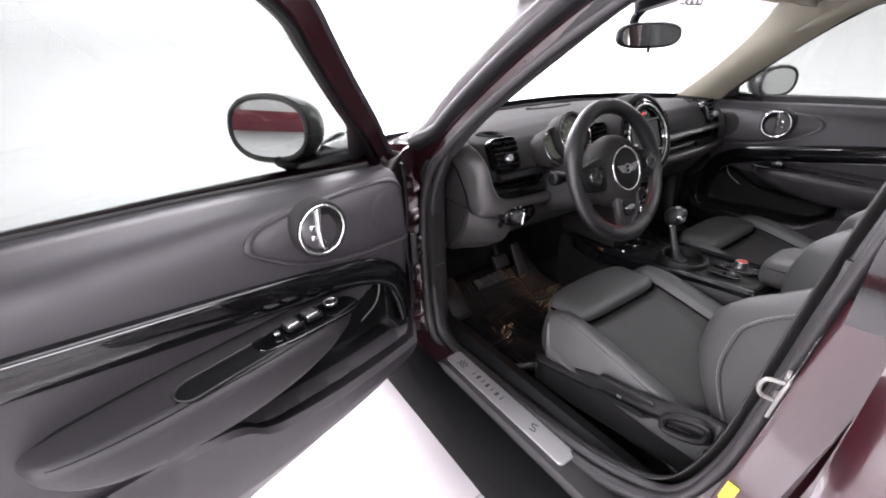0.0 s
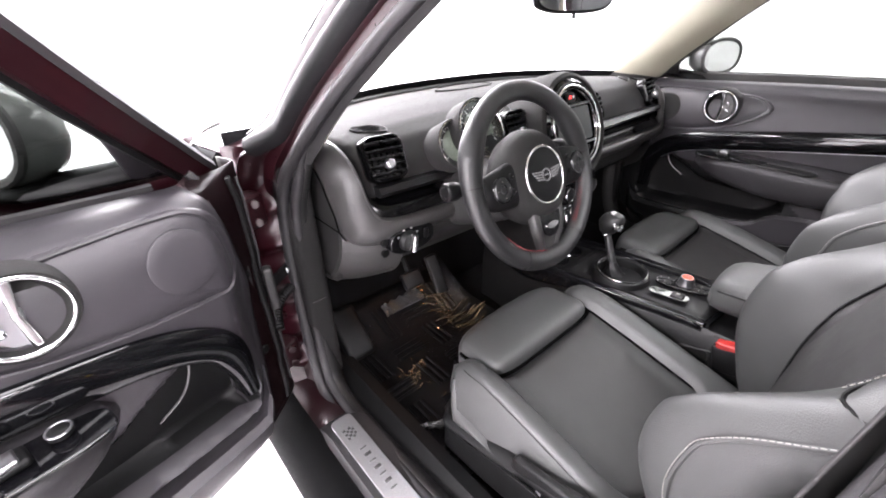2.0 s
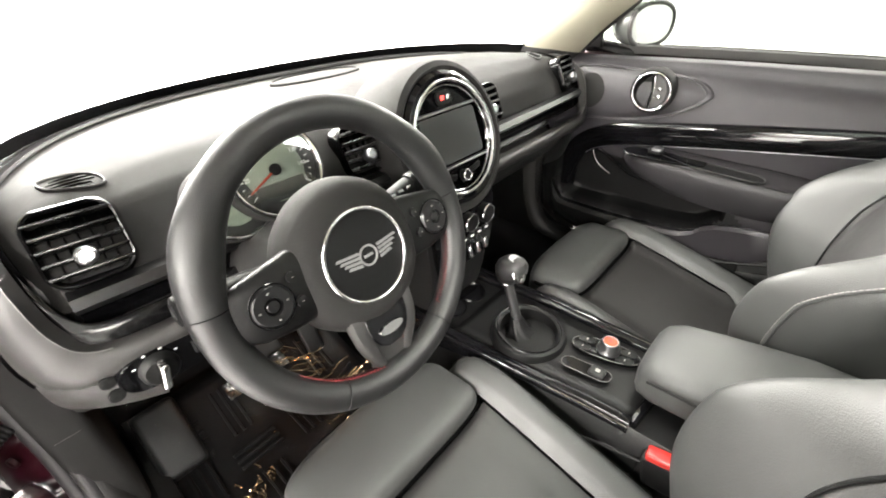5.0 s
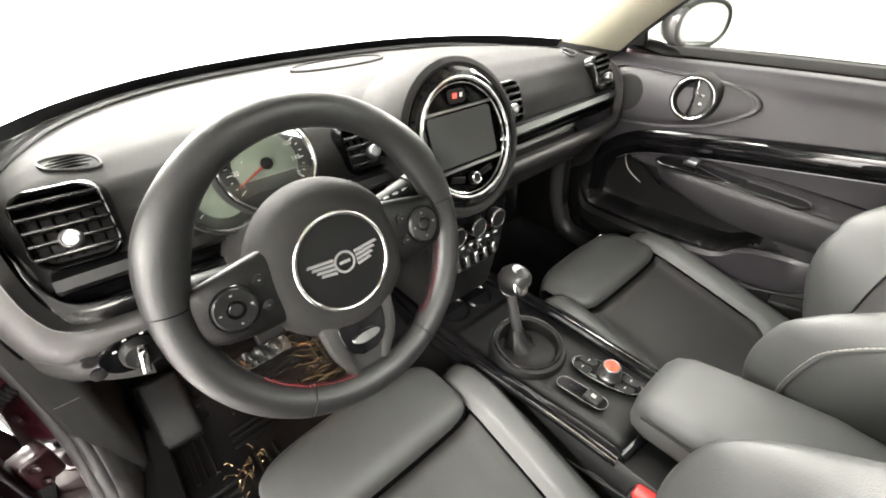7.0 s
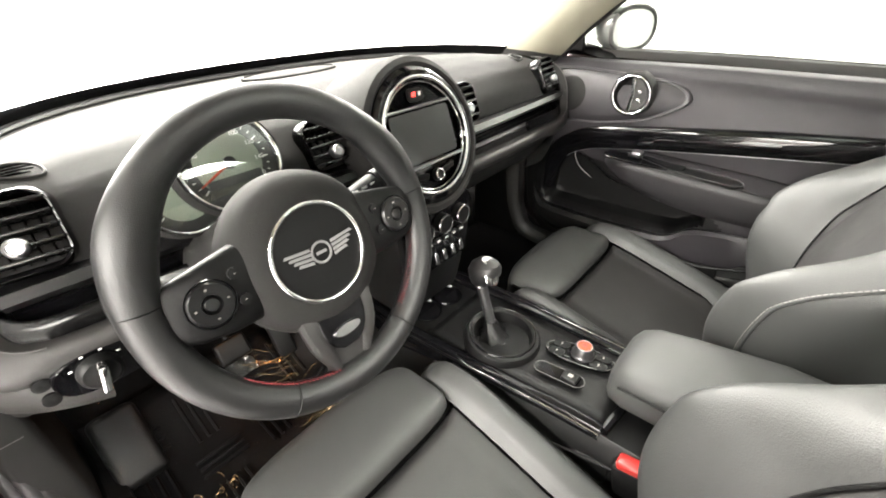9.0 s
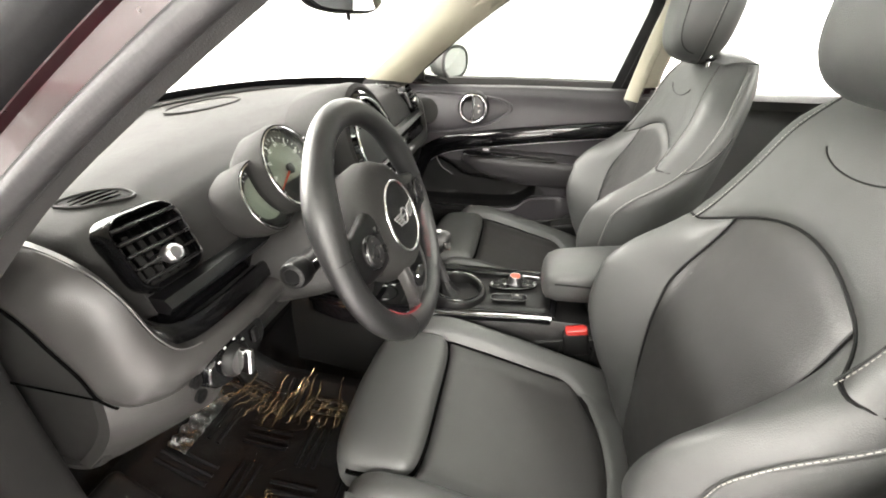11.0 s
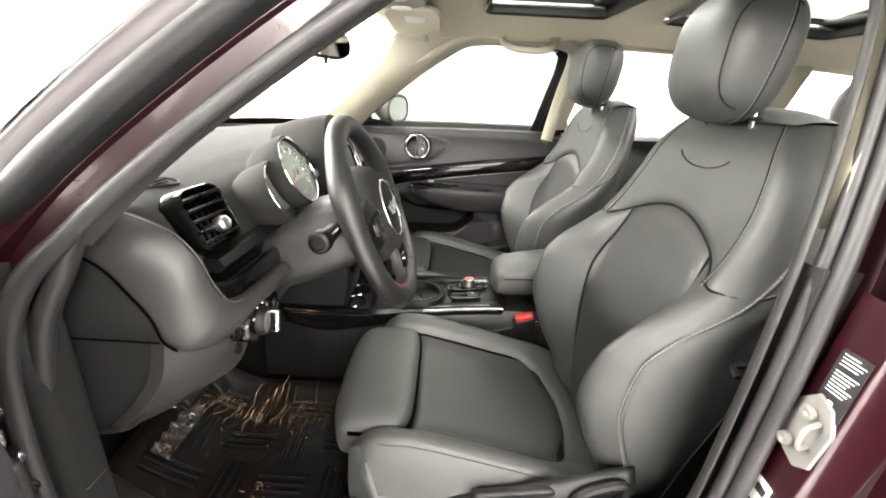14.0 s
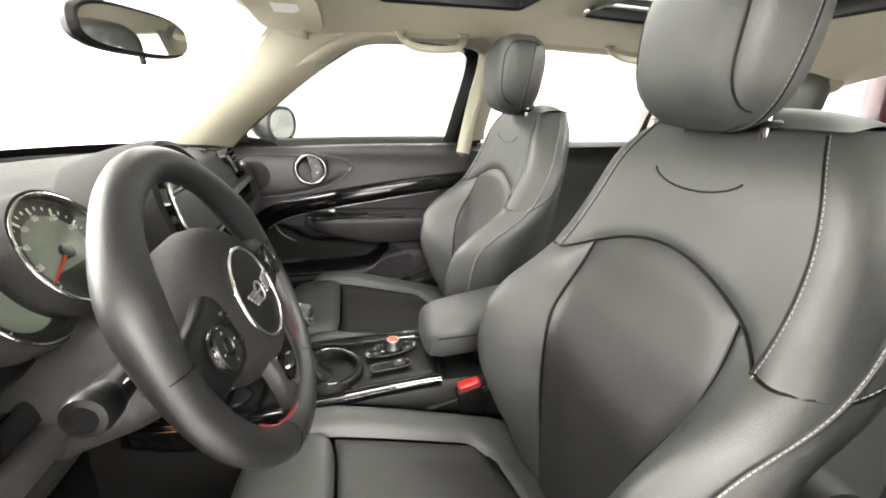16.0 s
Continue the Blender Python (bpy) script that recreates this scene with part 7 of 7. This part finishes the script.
part("housing", rings([[Vector((a * w, .085 + b * l, 1.362 - h)) for a, b in oval(2, 2, 36, 4)] for w, l, h in ((.13, .115, -.02), (.128, .110, .020), (.12, .100, .038), (.09, .075, .046), (.02, .02, .048))]), TRIMBEIGE, con, "beige console housing")
for s in (-1, 1):
    part("reading_light", lathe([(.026, 0), (.025, .006), (.001, .008)], (s * .060, .045, 1.318), (0, 0, -1), 24), WHITE, con, "white reading light")
for k in range(4):
    part("toggle", rbox((-.042 + .028 * k, .115, 1.306), (.015, .022, .026), .006, pose(0, 0, 0, 18)), CHROME, con, "chrome toggle")
for s in (-1, 1):
    vis = thing("sun_visor", "beige sun visor folded up against the headliner", "sun visor", (s * .36, .05, 1.33), "sun visors")
    part("panel", rings([[Vector((s * .37 + a * .175 * k, .035 + b * .085 * k, roof_z(.37, .03) - .018 + h - .012 * (a * s))) for a, b in oval(2, 2, 40, 5)] for k, h in ((.96, .008), (1, 0), (.96, -.008), (.2, -.009))]), HEADLINE, vis, "beige padded visor")
    lab = part("label", slab(rrect(.095, .060, .003), lambda a, b, d: Vector((s * .33 + a, .03 + b, roof_z(.33, .03) - .0265 + d * .3 - (.012 * (a * s / .175)))), .002), WHITE, vis, "white printed warning label")
    part("clip", tube([(s * .22, .10, roof_z(.22, .09) - .002), (s * .22, .105, roof_z(.22, .1) - .02)], .006, 8), TRIMBEIGE, vis)
    for y in (-.36, -1.05):
        gh = thing("grab_handle", "beige folding grab handle above the window", "grab handle", (s * .53, y, 1.33), "grab handles")
        part("handle", tube(spline([(s * .552, y + .098, 1.330), (s * .528, y + .092, 1.306), (s * .508, y + .072, 1.288), (s * .500, y + .04, 1.280), (s * .498, y, 1.278), (s * .500, y - .04, 1.280), (s * .508, y - .072, 1.288), (s * .528, y - .092, 1.306), (s * .552, y - .098, 1.330)], 34), .0125, 10, flat=.75), TRIMBEIGE, gh)
        for k in (-1, 1):
            part("mount", rbox((s * .545, y + k * .096, 1.328), (.034, .036, .022), .008), TRIMBEIGE, gh, "rounded handle mount")

# ---- B-pillar fittings on the driver's side ----


def jamb(u, v):
    """The middle pillar's painted jamb: a face that looks forwards, then one that looks outwards."""
    z = .46 + .50 * v
    y0 = curve1(z, (.44, .60, .75, .90, 1.02), (-.438, -.462, -.482, -.497, -.512))
    x = curve1(u, (0, .30, .36, .44, .75, 1), (-.724, -.772, -.777, -.780, -.784, -.792))
    y = curve1(u, (0, .30, .36, .44, .75, 1), (-.0270, -.0215, -.0220, -.0290, -.075, -.125))
    return Vector((x, y0 + y, z))


part("pillar_jamb", sheet(jamb, 50, 20), PAINT, car, "glossy burgundy jamb of the middle pillar")
stk = thing("door_striker", "dull zinc door striker bolted to the pillar", "door striker", (-.755, -.53, .79))
part("plate", slab([(-.030, -.020), (-.016, -.040), (.008, -.046), (.026, -.034), (.030, .016), (.016, .038), (-.008, .044), (-.028, .024)], lambda a, b, d: Vector((-.752 - a * .95, -.506 + d + a * .12 - .11 * b, .800 + b)), .005), ZINC, stk, "dull zinc plate", bevel=.0015)
part("loop", tube(spline([(-.764, -.504, .818), (-.769, -.487, .816), (-.771, -.482, .803), (-.769, -.487, .790), (-.764, -.501, .787)], 16), .0030, 8), ZINC, stk, "steel loop")
for k in (-1, 1):
    part("bolt", lathe([(.008, 0), (.008, .004), (.004, .005), (.001, .003)], (-.746 - .004 * k, -.5015 - .0024 * k, .800 + k * .022), (-.15, 1, 0), 18), ZINC, stk, "steel bolt")
lb = thing("pillar_label", "black printed label on the door pillar", "label", (-.756, -.535, .862))
def on_label(a, b, lift):
    return Vector((-.757 - a * .98, -.5150 + a * .12 - .10 * b + lift, .864 + b + .10 * a))
part("film", slab(rrect(.038, .076, .003), lambda a, b, d: on_label(a, b, d), .001), LABELBLACK, lb)
for k in range(12):
    if k != 4:
        ln = .010 + .0016 * ((k * 7) % 4)
        part("text_bar", slab([(-.013, -.0005), (-.013 + 2 * ln, -.0005), (-.013 + 2 * ln, .0005), (-.013, .0005)], lambda a, b, d: on_label(a, .033 - .0040 * k + b, .0012 + d), .0005), WHITE, lb)
part("text_bar", slab([(-.003, -.004), (.004, -.004), (.004, .004), (-.003, .004)], lambda a, b, d: on_label(a, -.024 + b, .0012 + d), .0005), WHITE, lb)
part("text_bar", slab([(.000, -.0005), (.013, -.0005), (.013, .0005), (.000, .0005)], lambda a, b, d: on_label(a, -.033 + b, .0012 + d), .0005), WHITE, lb)
sti = thing("pillar_sticker", "small white printed sticker on the door pillar", "sticker", (-.742, -.53, .69))
part("film", slab(rrect(.026, .034, .003), lambda a, b, d: Vector((-.742 + a, -.4975 + d - a * .12 - .13 * b, .690 + b)), .001), WHITE, sti)
part("text_bar", slab(rrect(.016, .010, .001), lambda a, b, d: Vector((-.742 + a, -.4963 + d - a * .12 - .13 * (b + .004), .694 + b)), .0005), LABELBLACK, sti)
belt = thing("seat_belt", "black seat belt running down the door pillar", "seat belt", (-.66, -.56, .6))
part("webbing", sweep(spline([(-.655, -.575, 1.20), (-.655, -.575, 1.0), (-.650, -.545, .80), (-.642, -.49, .60), (-.640, -.45, .42), (-.645, -.44, .30)], 24), [(-.024, -.001), (.024, -.001), (.024, .001), (-.024, .001)], up=(1, .2, 0)), DARK, belt, "black belt webbing")
part("guide", tube(spline([(-.650, -.50, .79), (-.632, -.505, .795), (-.630, -.545, .793), (-.650, -.55, .79)], 12), .005, 8), DARK, belt)
tape = thing("door_tape", "small yellow tape on the painted middle pillar", "tape", (-.782, -.498, .592))
part("strip", rbox((-.7822, -.498, .612), (.0024, .016, .040), .0008, pose(0, 0, 0, 7, 0, 0)), YELLOW, tape)

# ---- studio floor tiles ----
tile_mesh = None
for i in range(-4, 5):
    for j in range(-5, 6):
        x, y = -.78 + i * 1.2, .02 + j * 1.2 - .6
        if abs(x) > ROOM_X - .6 or not ROOM_Y0 + .6 < y < 2.3:
            continue
        if tile_mesh is None:
            t0 = part("tile", rbox((0, 0, -.006), (1.197, 1.197, .012), .002, seg=1), TILE, FLOOR, smooth=False)
            tile_mesh = t0.data
            t0.location = (x, y, 0)
        else:
            t1 = new("tile", tile_mesh)
            t1.parent = FLOOR
            t1.location = (x, y, 0)
